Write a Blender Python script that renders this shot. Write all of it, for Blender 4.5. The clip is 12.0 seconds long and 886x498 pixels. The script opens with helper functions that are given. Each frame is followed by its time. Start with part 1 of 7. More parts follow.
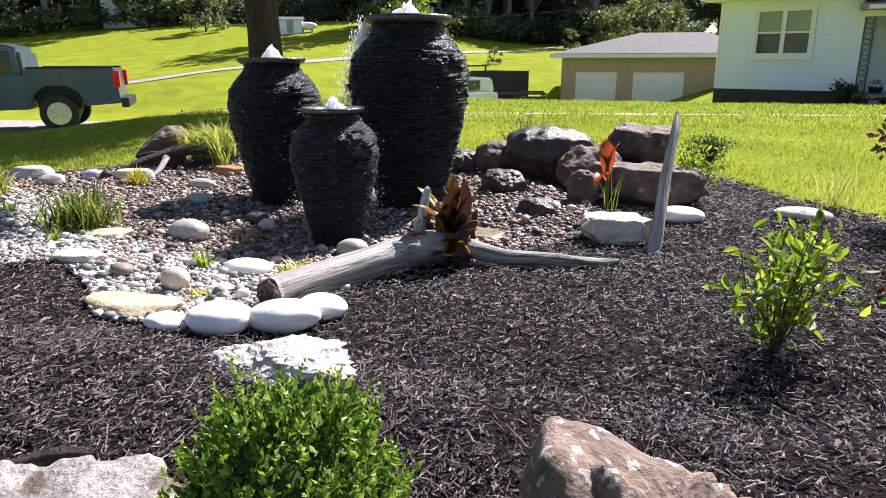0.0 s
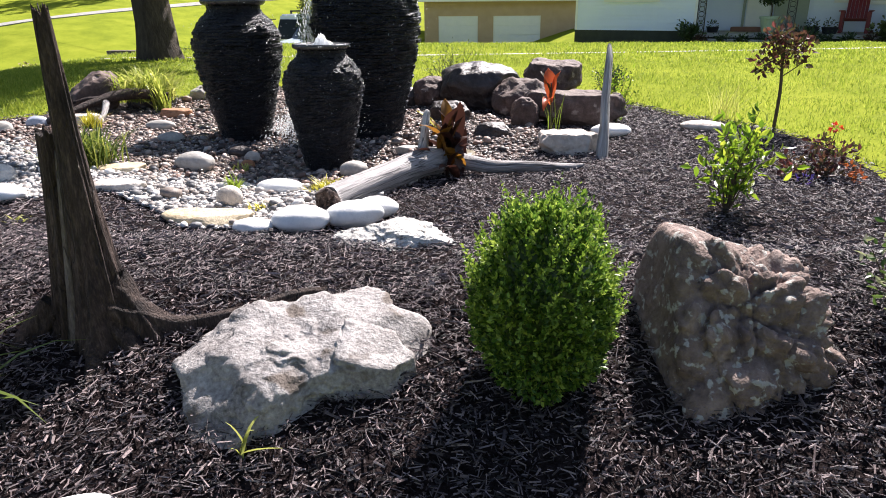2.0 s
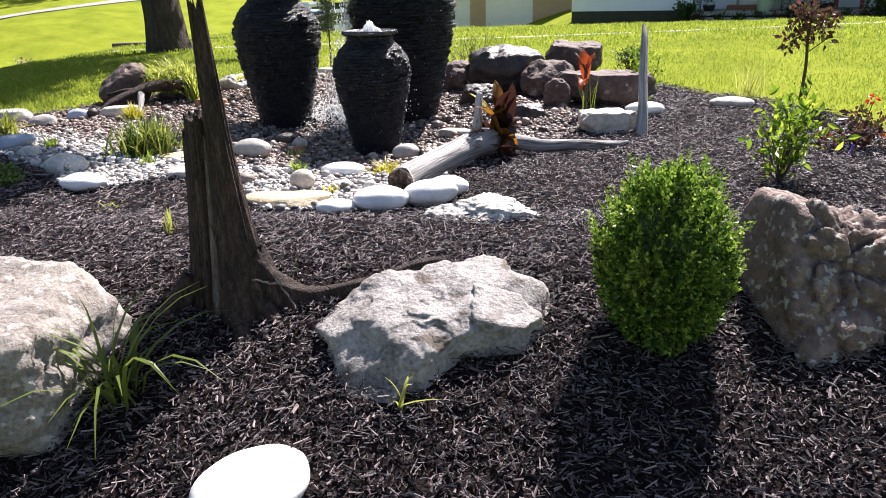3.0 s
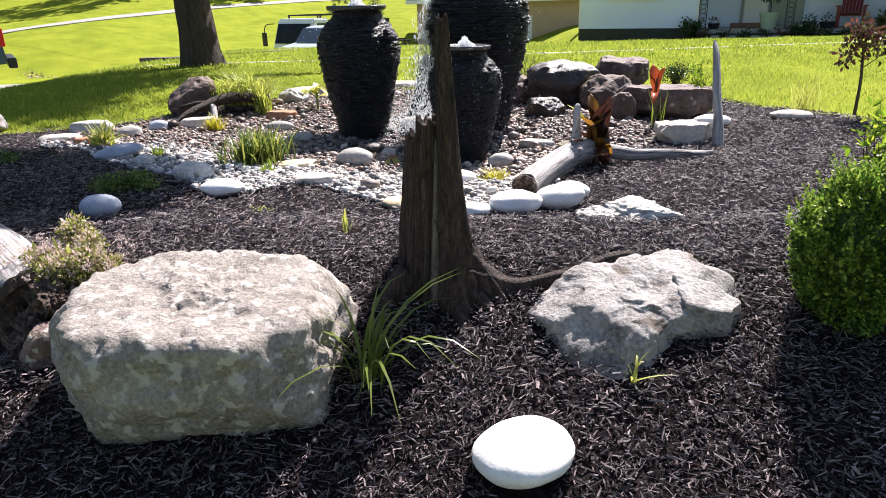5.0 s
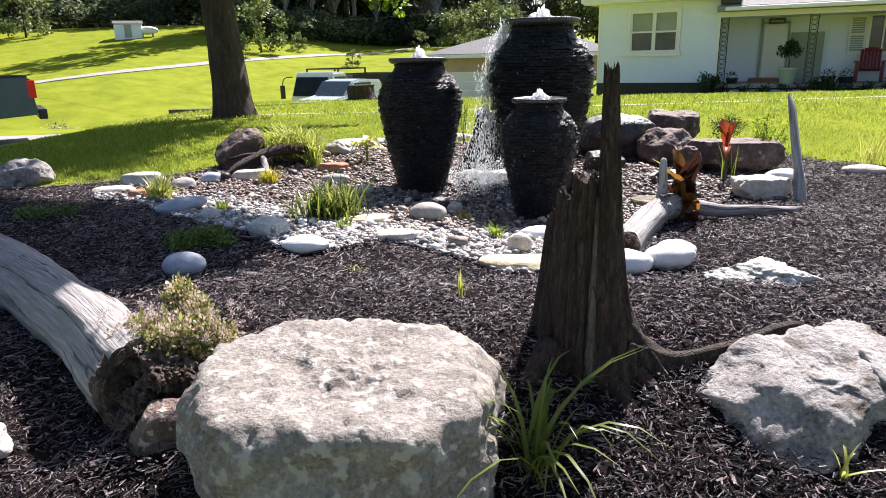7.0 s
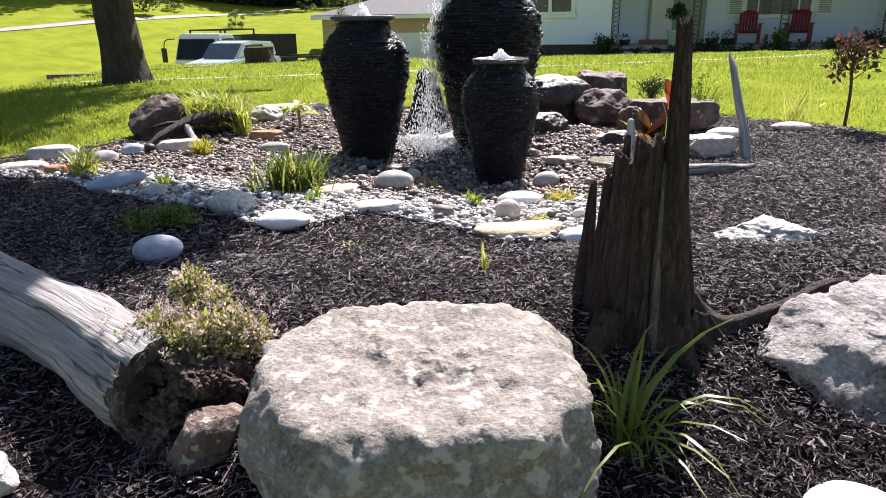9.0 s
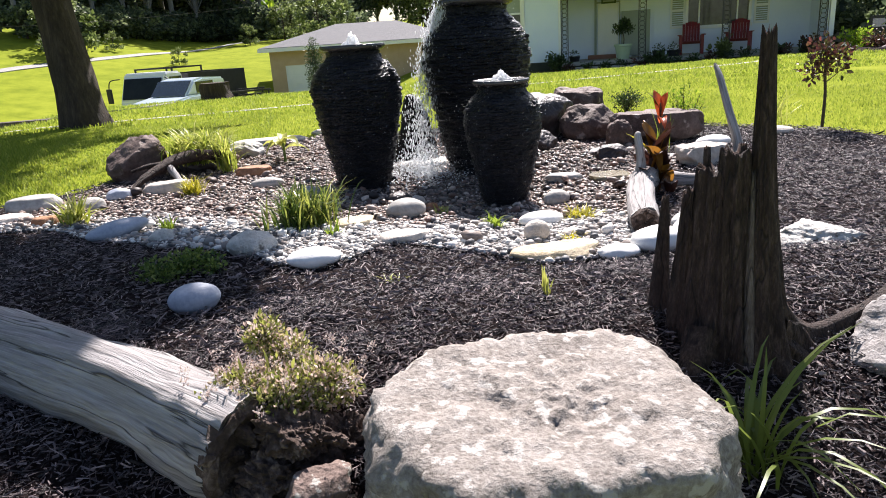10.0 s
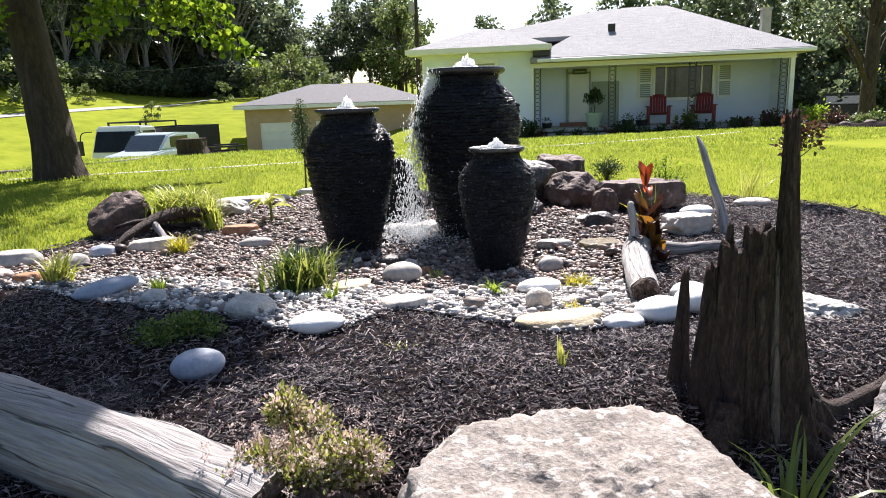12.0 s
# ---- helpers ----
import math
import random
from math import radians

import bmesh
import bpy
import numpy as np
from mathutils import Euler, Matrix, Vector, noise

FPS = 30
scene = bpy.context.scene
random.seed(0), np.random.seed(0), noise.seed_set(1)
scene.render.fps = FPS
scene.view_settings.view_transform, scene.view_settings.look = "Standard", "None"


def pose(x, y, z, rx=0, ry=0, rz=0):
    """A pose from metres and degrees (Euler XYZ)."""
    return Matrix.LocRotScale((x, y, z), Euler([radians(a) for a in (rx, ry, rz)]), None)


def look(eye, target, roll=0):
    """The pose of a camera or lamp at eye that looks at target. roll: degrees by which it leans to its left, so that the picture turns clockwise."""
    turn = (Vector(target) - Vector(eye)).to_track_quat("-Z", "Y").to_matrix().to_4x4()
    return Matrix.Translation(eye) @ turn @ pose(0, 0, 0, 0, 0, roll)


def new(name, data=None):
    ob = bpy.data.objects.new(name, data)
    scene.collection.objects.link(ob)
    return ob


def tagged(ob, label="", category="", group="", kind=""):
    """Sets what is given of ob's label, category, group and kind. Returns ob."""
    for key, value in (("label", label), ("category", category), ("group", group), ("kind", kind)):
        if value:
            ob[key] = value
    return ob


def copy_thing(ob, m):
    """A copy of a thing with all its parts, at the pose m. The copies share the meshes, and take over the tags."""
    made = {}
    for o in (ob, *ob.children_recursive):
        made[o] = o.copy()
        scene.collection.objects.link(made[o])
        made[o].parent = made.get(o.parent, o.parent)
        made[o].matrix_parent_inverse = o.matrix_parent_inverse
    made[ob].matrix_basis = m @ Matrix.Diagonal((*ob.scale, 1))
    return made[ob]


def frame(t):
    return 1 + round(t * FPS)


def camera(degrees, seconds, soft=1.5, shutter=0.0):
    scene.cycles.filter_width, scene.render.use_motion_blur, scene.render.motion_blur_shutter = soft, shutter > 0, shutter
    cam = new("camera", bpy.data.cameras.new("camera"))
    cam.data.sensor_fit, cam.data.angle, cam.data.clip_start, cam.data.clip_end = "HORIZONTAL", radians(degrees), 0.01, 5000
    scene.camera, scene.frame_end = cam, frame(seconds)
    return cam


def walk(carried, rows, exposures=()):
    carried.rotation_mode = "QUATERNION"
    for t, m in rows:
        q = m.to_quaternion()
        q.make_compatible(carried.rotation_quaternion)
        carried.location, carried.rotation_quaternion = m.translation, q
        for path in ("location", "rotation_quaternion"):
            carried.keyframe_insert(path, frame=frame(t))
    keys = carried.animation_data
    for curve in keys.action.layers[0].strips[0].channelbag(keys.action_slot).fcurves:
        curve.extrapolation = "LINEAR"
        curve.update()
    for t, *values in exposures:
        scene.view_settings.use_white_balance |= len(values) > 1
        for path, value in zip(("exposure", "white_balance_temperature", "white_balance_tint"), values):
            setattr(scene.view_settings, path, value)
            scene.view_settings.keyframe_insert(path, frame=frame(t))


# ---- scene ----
cam = camera(66.2, 12.0, soft=0.95)
PATH = [
    (0, (0.77, 0.393, 1.792), (0.208, 2.234, 1.249), -0.2),
    (0.5, (0.63, 0.151, 1.764), (0.377, 2.016, 1.085), 1.6),
    (1, (0.507, -0.137, 1.779), (0.334, 1.723, 1.066), -0.6),
    (1.5, (0.357, -0.341, 1.794), (0.216, 1.517, 1.067), 2.7),
    (2, (0.114, -0.468, 1.763), (-0.05, 1.404, 1.078), -0.5),
    (2.5, (-0.092, -0.574, 1.768), (-0.237, 1.287, 1.05), 2.4),
    (3, (-0.287, -0.673, 1.776), (-0.426, 1.187, 1.053), -1.8),
    (3.2, (-0.368, -0.692, 1.778), (-0.493, 1.157, 1.027), -0.8),
    (4.8, (-0.954, -0.917, 1.795), (-1.08, 0.928, 1.035), -0.8),
    (5, (-1.035, -0.938, 1.8), (-1.139, 0.939, 1.118), -1.5),
    (5.5, (-1.24, -0.955, 1.8), (-1.329, 0.972, 1.273), -2.6),
    (6, (-1.367, -0.927, 1.806), (-1.475, 1.012, 1.325), -2.2),
    (6.5, (-1.431, -0.817, 1.784), (-1.566, 1.108, 1.258), -1.2),
    (6.7, (-1.469, -0.776, 1.79), (-1.61, 1.146, 1.254), -1.1),
    (8.3, (-1.873, -0.582, 1.792), (-1.716, 1.331, 1.233), -2.3),
    (8.5, (-1.915, -0.581, 1.794), (-1.748, 1.325, 1.21), -2.0),
    (9, (-2.041, -0.526, 1.776), (-1.849, 1.357, 1.13), -1.0),
    (9.5, (-2.197, -0.437, 1.774), (-1.967, 1.451, 1.156), -2.7),
    (10, (-2.412, -0.371, 1.784), (-2.088, 1.513, 1.197), -3.9),
    (10.5, (-2.6, -0.347, 1.819), (-2.112, 1.512, 1.266), -5.4),
    (11, (-2.64, -0.352, 1.811), (-2.179, 1.512, 1.252), -0.8),
    (11.5, (-2.611, -0.338, 1.821), (-2.177, 1.553, 1.335), -1.9),
    (12, (-2.583, -0.305, 1.822), (-2.148, 1.601, 1.398), -2.0),
]
walk(cam, [(t, look(eye, target, roll)) for t, eye, target, roll in PATH],
     [(t, stops, 6380, 13) for t, stops in ((0, 1.42), (1.5, 1.46), (2.5, 1.54), (3.5, 1.54), (6, 1.52), (8.3, 1.43), (11, 1.42), (12, 1.49))])

# ---- light ----
SUN = Vector((0.25, 0.64, 0.73)).normalized()  # towards the sun
world = bpy.data.worlds.new("sky")
scene.world = world
world.use_nodes = True
wn = world.node_tree.nodes
sky = wn.new("ShaderNodeTexSky")
sky.sky_type, sky.sun_disc = "NISHITA", False
sky.sun_elevation, sky.sun_rotation = math.asin(SUN.z), math.atan2(SUN.x, SUN.y)
sky.dust_density = 1.2
wn["Background"].inputs[1].default_value = 0.057
world.node_tree.links.new(sky.outputs[0], wn["Background"].inputs[0])
sun_data = bpy.data.lights.new("sun", "SUN")
sun_data.energy, sun_data.angle, sun_data.color = 5.0, radians(0.55), (1.0, 0.93, 0.885)
sun_lamp = new("sun", sun_data)
sun_lamp.matrix_world = look(SUN * 60, (0, 0, 0))

# ---- materials ----
def mk(name, cols, scale=6.0, bump=0.3, bscale=40.0, rough=0.7, island=0.0, rnd=0.0, metal=0.0, glow=0.0,
       stretch=(1, 1, 1), spec=0.4, trans=0.0, fine=0.35, crack=0.0, spots=None, thin=0.0, dist=0.02, grain=""):
    """A surface with colour at two scales, fine relief and, where asked, cracks or lichen spots."""
    m = bpy.data.materials.new(name)
    m.use_nodes = True
    N, L = m.node_tree.nodes, m.node_tree.links
    b = N["Principled BSDF"]
    co = N.new("ShaderNodeTexCoord")
    mp = N.new("ShaderNodeMapping")
    mp.inputs["Scale"].default_value = stretch
    if grain:
        at = N.new("ShaderNodeAttribute")
        at.attribute_name = grain
        L.new(at.outputs["Vector"], mp.inputs[0])
    else:
        L.new(co.outputs["Object"], mp.inputs[0])
    n1, n2 = N.new("ShaderNodeTexNoise"), N.new("ShaderNodeTexNoise")
    for n, s, d in ((n1, scale, 5), (n2, bscale, 8)):
        n.inputs["Scale"].default_value, n.inputs["Detail"].default_value = s, d
        n.inputs["Roughness"].default_value = 0.62
        L.new(mp.outputs[0], n.inputs[0])
    mix = N.new("ShaderNodeMath")
    mix.operation = "MULTIPLY_ADD"
    mix.inputs[1].default_value = fine
    L.new(n2.outputs[0], mix.inputs[0])
    sc = N.new("ShaderNodeMath")
    sc.operation = "MULTIPLY"
    sc.inputs[1].default_value = 1.0 - fine
    L.new(n1.outputs[0], sc.inputs[0])
    L.new(sc.outputs[0], mix.inputs[2])
    value = mix.outputs[0]
    for amount, kind in ((island, "island"), (rnd, "object")):
        if amount:
            src = N.new("ShaderNodeNewGeometry" if kind == "island" else "ShaderNodeObjectInfo")
            out = src.outputs["Random Per Island"] if kind == "island" else src.outputs["Random"]
            lerp = N.new("ShaderNodeMix")
            lerp.inputs[0].default_value = amount
            L.new(value, lerp.inputs[2])
            L.new(out, lerp.inputs[3])
            value = lerp.outputs[0]
    ramp = N.new("ShaderNodeValToRGB")
    lo, hi = (0.32, 0.68) if not (island or rnd) else (0.12, 0.88)
    e = ramp.color_ramp.elements
    while len(e) < len(cols):
        e.new(0.5)
    for i, c in enumerate(cols):
        e[i].position = lo + (hi - lo) * i / max(1, len(cols) - 1)
        e[i].color = (*c, 1)
    L.new(value, ramp.inputs[0])
    colour = ramp.outputs[0]
    height = n2.outputs[0]
    if spots:
        sp = N.new("ShaderNodeTexNoise")
        sp.inputs["Scale"].default_value, sp.inputs["Detail"].default_value = spots[1], 6
        L.new(mp.outputs[0], sp.inputs[0])
        cut = N.new("ShaderNodeValToRGB")
        cut.color_ramp.elements[0].position, cut.color_ramp.elements[1].position = spots[2], spots[2] + 0.06
        L.new(sp.outputs[0], cut.inputs[0])
        mx = N.new("ShaderNodeMixRGB")
        mx.inputs[2].default_value = (*spots[0], 1)
        L.new(cut.outputs[0], mx.inputs[0])
        L.new(colour, mx.inputs[1])
        colour = mx.outputs[0]
    if crack:
        vein = N.new("ShaderNodeTexNoise")
        crack_scale, crack_width, crack_depth = crack if isinstance(crack, tuple) else (crack, 0.014, 0.8)
        vein.inputs["Scale"].default_value, vein.inputs["Detail"].default_value, vein.inputs["Roughness"].default_value = crack_scale, 4, 0.55
        L.new(mp.outputs[0], vein.inputs[0])
        mid = N.new("ShaderNodeMath")
        mid.operation = "SUBTRACT"
        mid.inputs[1].default_value = 0.5
        L.new(vein.outputs[0], mid.inputs[0])
        away = N.new("ShaderNodeMath")
        away.operation = "ABSOLUTE"
        L.new(mid.outputs[0], away.inputs[0])
        cut = N.new("ShaderNodeValToRGB")
        cut.color_ramp.elements[0].position, cut.color_ramp.elements[1].position = 0.0, crack_width
        cut.color_ramp.elements[0].color = (0.2, 0.2, 0.2, 1)
        L.new(away.outputs[0], cut.inputs[0])
        mx = N.new("ShaderNodeMixRGB")
        mx.blend_type, mx.inputs[0].default_value = "MULTIPLY", crack_depth
        L.new(colour, mx.inputs[1])
        L.new(cut.outputs[0], mx.inputs[2])
        colour = mx.outputs[0]
        ad = N.new("ShaderNodeMath")
        ad.operation = "MULTIPLY"
        L.new(cut.outputs[0], ad.inputs[0])
        L.new(n2.outputs[0], ad.inputs[1])
        height = ad.outputs[0]
    L.new(colour, b.inputs["Base Color"])
    b.inputs["Roughness"].default_value, b.inputs["Metallic"].default_value = rough, metal
    b.inputs["Specular IOR Level"].default_value = spec
    b.inputs["Transmission Weight"].default_value = trans
    if bump:
        bp = N.new("ShaderNodeBump")
        bp.inputs["Strength"].default_value, bp.inputs["Distance"].default_value = bump, dist
        L.new(height, bp.inputs["Height"])
        L.new(bp.outputs[0], b.inputs["Normal"])
    if thin:
        tr = N.new("ShaderNodeBsdfTranslucent")
        L.new(colour, tr.inputs[0])
        ms = N.new("ShaderNodeMixShader")
        ms.inputs[0].default_value = thin
        L.new(b.outputs[0], ms.inputs[1])
        L.new(tr.outputs[0], ms.inputs[2])
        L.new(ms.outputs[0], N["Material Output"].inputs[0])
    return m


M_LAWN = mk("lawn", [(0.16, 0.215, 0.022), (0.29, 0.345, 0.032), (0.41, 0.44, 0.05)], 0.7, 0.8, 60, 0.9, spec=0.03, fine=0.45, thin=0.35)
M_BLADE = mk("grass_blade", [(0.13, 0.195, 0.022), (0.265, 0.335, 0.036), (0.44, 0.46, 0.085)], 0.6, 0, 8, 0.55, island=0.6, thin=0.5, spec=0.25)
M_SOIL = mk("mulch_soil", [(0.006, 0.0042, 0.0042), (0.026, 0.0188, 0.0188), (0.07, 0.052, 0.051)], 40, 1.0, 90, 0.9, spec=0.04, dist=0.04)
M_MULCH = mk("mulch_shred", [(0.006, 0.0043, 0.0046), (0.028, 0.0202, 0.0213), (0.076, 0.056, 0.058), (0.14, 0.107, 0.109), (0.29, 0.228, 0.222)], 30, 0.5, 200, 0.42, island=0.9, spec=0.38)
M_GRAVELBED = mk("gravel_bed", [(0.03, 0.026, 0.024), (0.09, 0.078, 0.07)], 30, 1.0, 90, 0.8)
M_PEBW = mk("pale_pebbles", [(0.07, 0.07, 0.076), (0.28, 0.272, 0.265), (0.20, 0.16, 0.135), (0.45, 0.425, 0.40), (0.78, 0.75, 0.70)], 12, 0.2, 90, 0.6, island=0.9)
M_PEBB = mk("brown_pebbles", [(0.03, 0.022, 0.02), (0.19, 0.105, 0.078), (0.30, 0.22, 0.18), (0.09, 0.075, 0.072), (0.56, 0.46, 0.39)], 12, 0.2, 90, 0.55, island=0.95)
M_PEBD = mk("wet_pebbles", [(0.025, 0.02, 0.02), (0.09, 0.06, 0.045), (0.13, 0.11, 0.1), (0.2, 0.16, 0.13)], 12, 0.2, 90, 0.16, island=0.9, spec=0.6)
M_URN = mk("wet_slate", [(0.002, 0.0021, 0.0033), (0.0055, 0.006, 0.009), (0.016, 0.017, 0.025)], 9, 0.9, 46, 0.28, spec=0.22, stretch=(1, 1, 2.2))
M_RIM = mk("urn_rim", [(0.012, 0.012, 0.015), (0.03, 0.03, 0.036)], 8, 0.3, 80, 0.25, spec=0.6)
M_WATER = mk("water", [(0.85, 0.9, 0.93), (0.95, 0.97, 1.0)], 5, 0, 10, 0.05, trans=0.85, spec=0.5)
M_FOAM = mk("foam", [(0.85, 0.88, 0.9), (0.95, 0.96, 0.97)], 20, 0.6, 60, 0.25, trans=0.25, spec=0.6, thin=0.6)
M_WSTONE = mk("white_stone", [(0.62, 0.61, 0.59), (0.78, 0.77, 0.74), (0.84, 0.83, 0.80)], 5, 0.15, 60, 0.65)
M_BLUEST = mk("blue_grey_stone", [(0.26, 0.29, 0.35), (0.36, 0.39, 0.46), (0.46, 0.48, 0.54)], 9, 0.12, 70, 0.5)
M_ROUGHW = mk("rough_white_rock", [(0.36, 0.34, 0.30), (0.58, 0.56, 0.52), (0.74, 0.72, 0.68)], 10, 0.9, 34, 0.8, spots=((0.2, 0.18, 0.16), 14, 0.6), dist=0.03)
M_LIME = mk("limestone", [(0.085, 0.073, 0.062), (0.20, 0.174, 0.152), (0.295, 0.265, 0.237), (0.41, 0.377, 0.345)], 7, 0.75, 70, 0.88, spots=((0.42, 0.39, 0.355), 22, 0.56), dist=0.014, fine=0.6)
M_GREYROCK = mk("grey_rock", [(0.07, 0.060, 0.056), (0.205, 0.186, 0.177), (0.35, 0.326, 0.312), (0.50, 0.475, 0.452)], 8, 0.9, 70, 0.8, spots=((0.115, 0.092, 0.076), 7, 0.58), dist=0.012, fine=0.5)
M_KNOB = mk("knobbly_rock", [(0.065, 0.044, 0.037), (0.18, 0.125, 0.104), (0.31, 0.232, 0.196)], 9, 0.9, 50, 0.78, spots=((0.40, 0.375, 0.335), 30, 0.57), dist=0.02)
M_BROWN = mk("brown_rock", [(0.035, 0.023, 0.02), (0.10, 0.065, 0.055), (0.19, 0.135, 0.115)], 6, 0.8, 30, 0.75, spots=((0.30, 0.24, 0.21), 8, 0.62), dist=0.02)
M_DARKROCK = mk("dark_rock", [(0.018, 0.014, 0.014), (0.042, 0.032, 0.03), (0.085, 0.065, 0.058)], 6, 0.8, 26, 0.38, dist=0.02)
M_PALESLAB = mk("pale_slab", [(0.34, 0.30, 0.26), (0.52, 0.46, 0.40), (0.66, 0.6, 0.53)], 7, 0.7, 30, 0.8, dist=0.02)
M_SAND = mk("yellow_sandstone", [(0.36, 0.27, 0.15), (0.52, 0.42, 0.27), (0.62, 0.53, 0.38)], 7, 0.5, 40, 0.8)
M_RUST = mk("rust_stone", [(0.18, 0.075, 0.04), (0.33, 0.16, 0.08), (0.42, 0.25, 0.15)], 8, 0.5, 40, 0.75)
M_GREYST = mk("grey_stone", [(0.22, 0.21, 0.19), (0.36, 0.34, 0.31), (0.47, 0.45, 0.41)], 8, 0.2, 50, 0.6)
M_WETST = mk("wet_stone", [(0.10, 0.085, 0.06), (0.22, 0.18, 0.11), (0.30, 0.27, 0.2)], 8, 0.2, 50, 0.12)
M_DRIFT = mk("driftwood", [(0.13, 0.116, 0.11), (0.30, 0.28, 0.272), (0.47, 0.45, 0.44)], 5, 1.0, 40, 0.78, stretch=(0.14, 2.6, 2.6), crack=(4.2, 0.010, 1.0), dist=0.012, grain="grain", fine=0.5)
M_DRIFTUP = mk("driftwood_upright", [(0.16, 0.14, 0.125), (0.33, 0.31, 0.29), (0.5, 0.48, 0.46)], 6, 0.9, 24, 0.75, stretch=(0.2, 3.0, 3.0), crack=5.0, dist=0.015, grain="grain", fine=0.5)
M_DARKWOOD = mk("dark_wood", [(0.012, 0.0065, 0.005), (0.055, 0.034, 0.027), (0.16, 0.112, 0.092)], 7, 1.0, 34, 0.8, stretch=(5, 5, 1.1), dist=0.03, crack=1.1, fine=0.5, spots=((0.018, 0.010, 0.008), 3.2, 0.60))
M_ENDWOOD = mk("rotten_wood", [(0.015, 0.009, 0.007), (0.08, 0.052, 0.04), (0.26, 0.20, 0.17)], 22, 1.0, 60, 0.9)
M_WETWOOD = mk("wet_wood", [(0.006, 0.005, 0.005), (0.02, 0.016, 0.014)], 8, 1.0, 40, 0.25, stretch=(4, 4, 1))
M_STRIP = mk("weathered_strip", [(0.05, 0.037, 0.032), (0.13, 0.104, 0.092), (0.24, 0.205, 0.185)], 6, 1.0, 30, 0.8, stretch=(6, 6, 0.9), dist=0.02, crack=1.5, fine=0.5)
M_GREYBARK = mk("grey_bark", [(0.10, 0.095, 0.085), (0.2, 0.19, 0.17), (0.32, 0.30, 0.27)], 1.2, 0.5, 6, 0.9, stretch=(2, 2, 0.5))
M_BARK = mk("bark", [(0.02, 0.014, 0.010), (0.05, 0.036, 0.027), (0.10, 0.075, 0.057)], 4, 1.0, 18, 0.9, stretch=(3, 3, 0.7), dist=0.04)
M_STEM = mk("stem", [(0.05, 0.035, 0.02), (0.11, 0.08, 0.05)], 12, 0.4, 60, 0.8)
M_GSTEM = mk("green_stem", [(0.06, 0.10, 0.02), (0.12, 0.17, 0.04)], 12, 0.2, 60, 0.6)


def leafy(name, cols, thin=0.4, rough=0.4, spec=0.45, isl=0.75):
    return mk(name, cols, 3.0, 0, 30, rough, island=isl, thin=thin, spec=spec)


M_BOX = leafy("boxwood_leaf", [(0.016, 0.042, 0.008), (0.055, 0.125, 0.018), (0.15, 0.25, 0.03), (0.33, 0.43, 0.075)], 0.45)
M_SHOOT = leafy("young_leaf", [(0.06, 0.125, 0.015), (0.18, 0.285, 0.032), (0.38, 0.47, 0.08)], 0.45)
M_BRONZE = leafy("bronze_leaf", [(0.018, 0.008, 0.007), (0.04, 0.016, 0.012), (0.08, 0.03, 0.018)], 0.3)
M_FADED = leafy("faded_flower", [(0.38, 0.26, 0.22), (0.62, 0.5, 0.45), (0.78, 0.7, 0.65)], 0.4)
M_SHRUB = leafy("shrub_leaf", [(0.07, 0.14, 0.012), (0.19, 0.30, 0.02), (0.40, 0.46, 0.05)], 0.55)
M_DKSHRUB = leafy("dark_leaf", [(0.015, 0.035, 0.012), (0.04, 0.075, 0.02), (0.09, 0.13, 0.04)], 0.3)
M_GRASSLEAF = leafy("tuft_blade", [(0.08, 0.14, 0.012), (0.2, 0.29, 0.03), (0.42, 0.45, 0.09)], 0.5, 0.45)
M_DARKGRASS = leafy("dark_grass_blade", [(0.035, 0.07, 0.012), (0.10, 0.15, 0.025), (0.36, 0.38, 0.08)], 0.45, 0.4)
M_SEDGE = leafy("sedge_blade", [(0.16, 0.22, 0.03), (0.34, 0.39, 0.06), (0.55, 0.54, 0.15)], 0.55)
M_LIMEBL = leafy("lime_blade", [(0.22, 0.28, 0.03), (0.42, 0.44, 0.08), (0.62, 0.6, 0.28)], 0.45)
M_YELLOWBL = leafy("yellow_blade", [(0.28, 0.28, 0.02), (0.45, 0.40, 0.03), (0.55, 0.5, 0.08)], 0.45)
M_MAPLE = leafy("tree_leaf", [(0.05, 0.10, 0.008), (0.13, 0.22, 0.012), (0.30, 0.38, 0.03)], 0.5)
# greens greyed and blued: distance haze is put into the leaf colour
M_FOREST = leafy("hazed_forest_leaf", [(0.03, 0.048, 0.028), (0.085, 0.115, 0.06), (0.24, 0.285, 0.14)], 0.5)
M_WILLOW = leafy("pale_leaf", [(0.06, 0.09, 0.025), (0.13, 0.17, 0.05), (0.24, 0.28, 0.11)], 0.5)
M_SEDUM = leafy("sedum_leaf", [(0.06, 0.055, 0.02), (0.19, 0.22, 0.05), (0.38, 0.40, 0.09), (0.55, 0.40, 0.32), (0.78, 0.66, 0.6)], 0.45)
M_LOWGREEN = leafy("low_leaf", [(0.04, 0.08, 0.018), (0.115, 0.18, 0.035), (0.25, 0.30, 0.07)], 0.35)
M_VARI = leafy("variegated_leaf", [(0.025, 0.06, 0.014), (0.08, 0.14, 0.03), (0.17, 0.23, 0.06), (0.62, 0.58, 0.42)], 0.35)
M_PURPLE = leafy("purple_leaf", [(0.04, 0.015, 0.015), (0.09, 0.035, 0.03), (0.06, 0.07, 0.02), (0.22, 0.06, 0.06)], 0.35)
M_CANNA = leafy("canna_leaf", [(0.02, 0.008, 0.006), (0.06, 0.022, 0.01), (0.14, 0.05, 0.012), (0.36, 0.2, 0.02), (0.5, 0.34, 0.03)], 0.5)
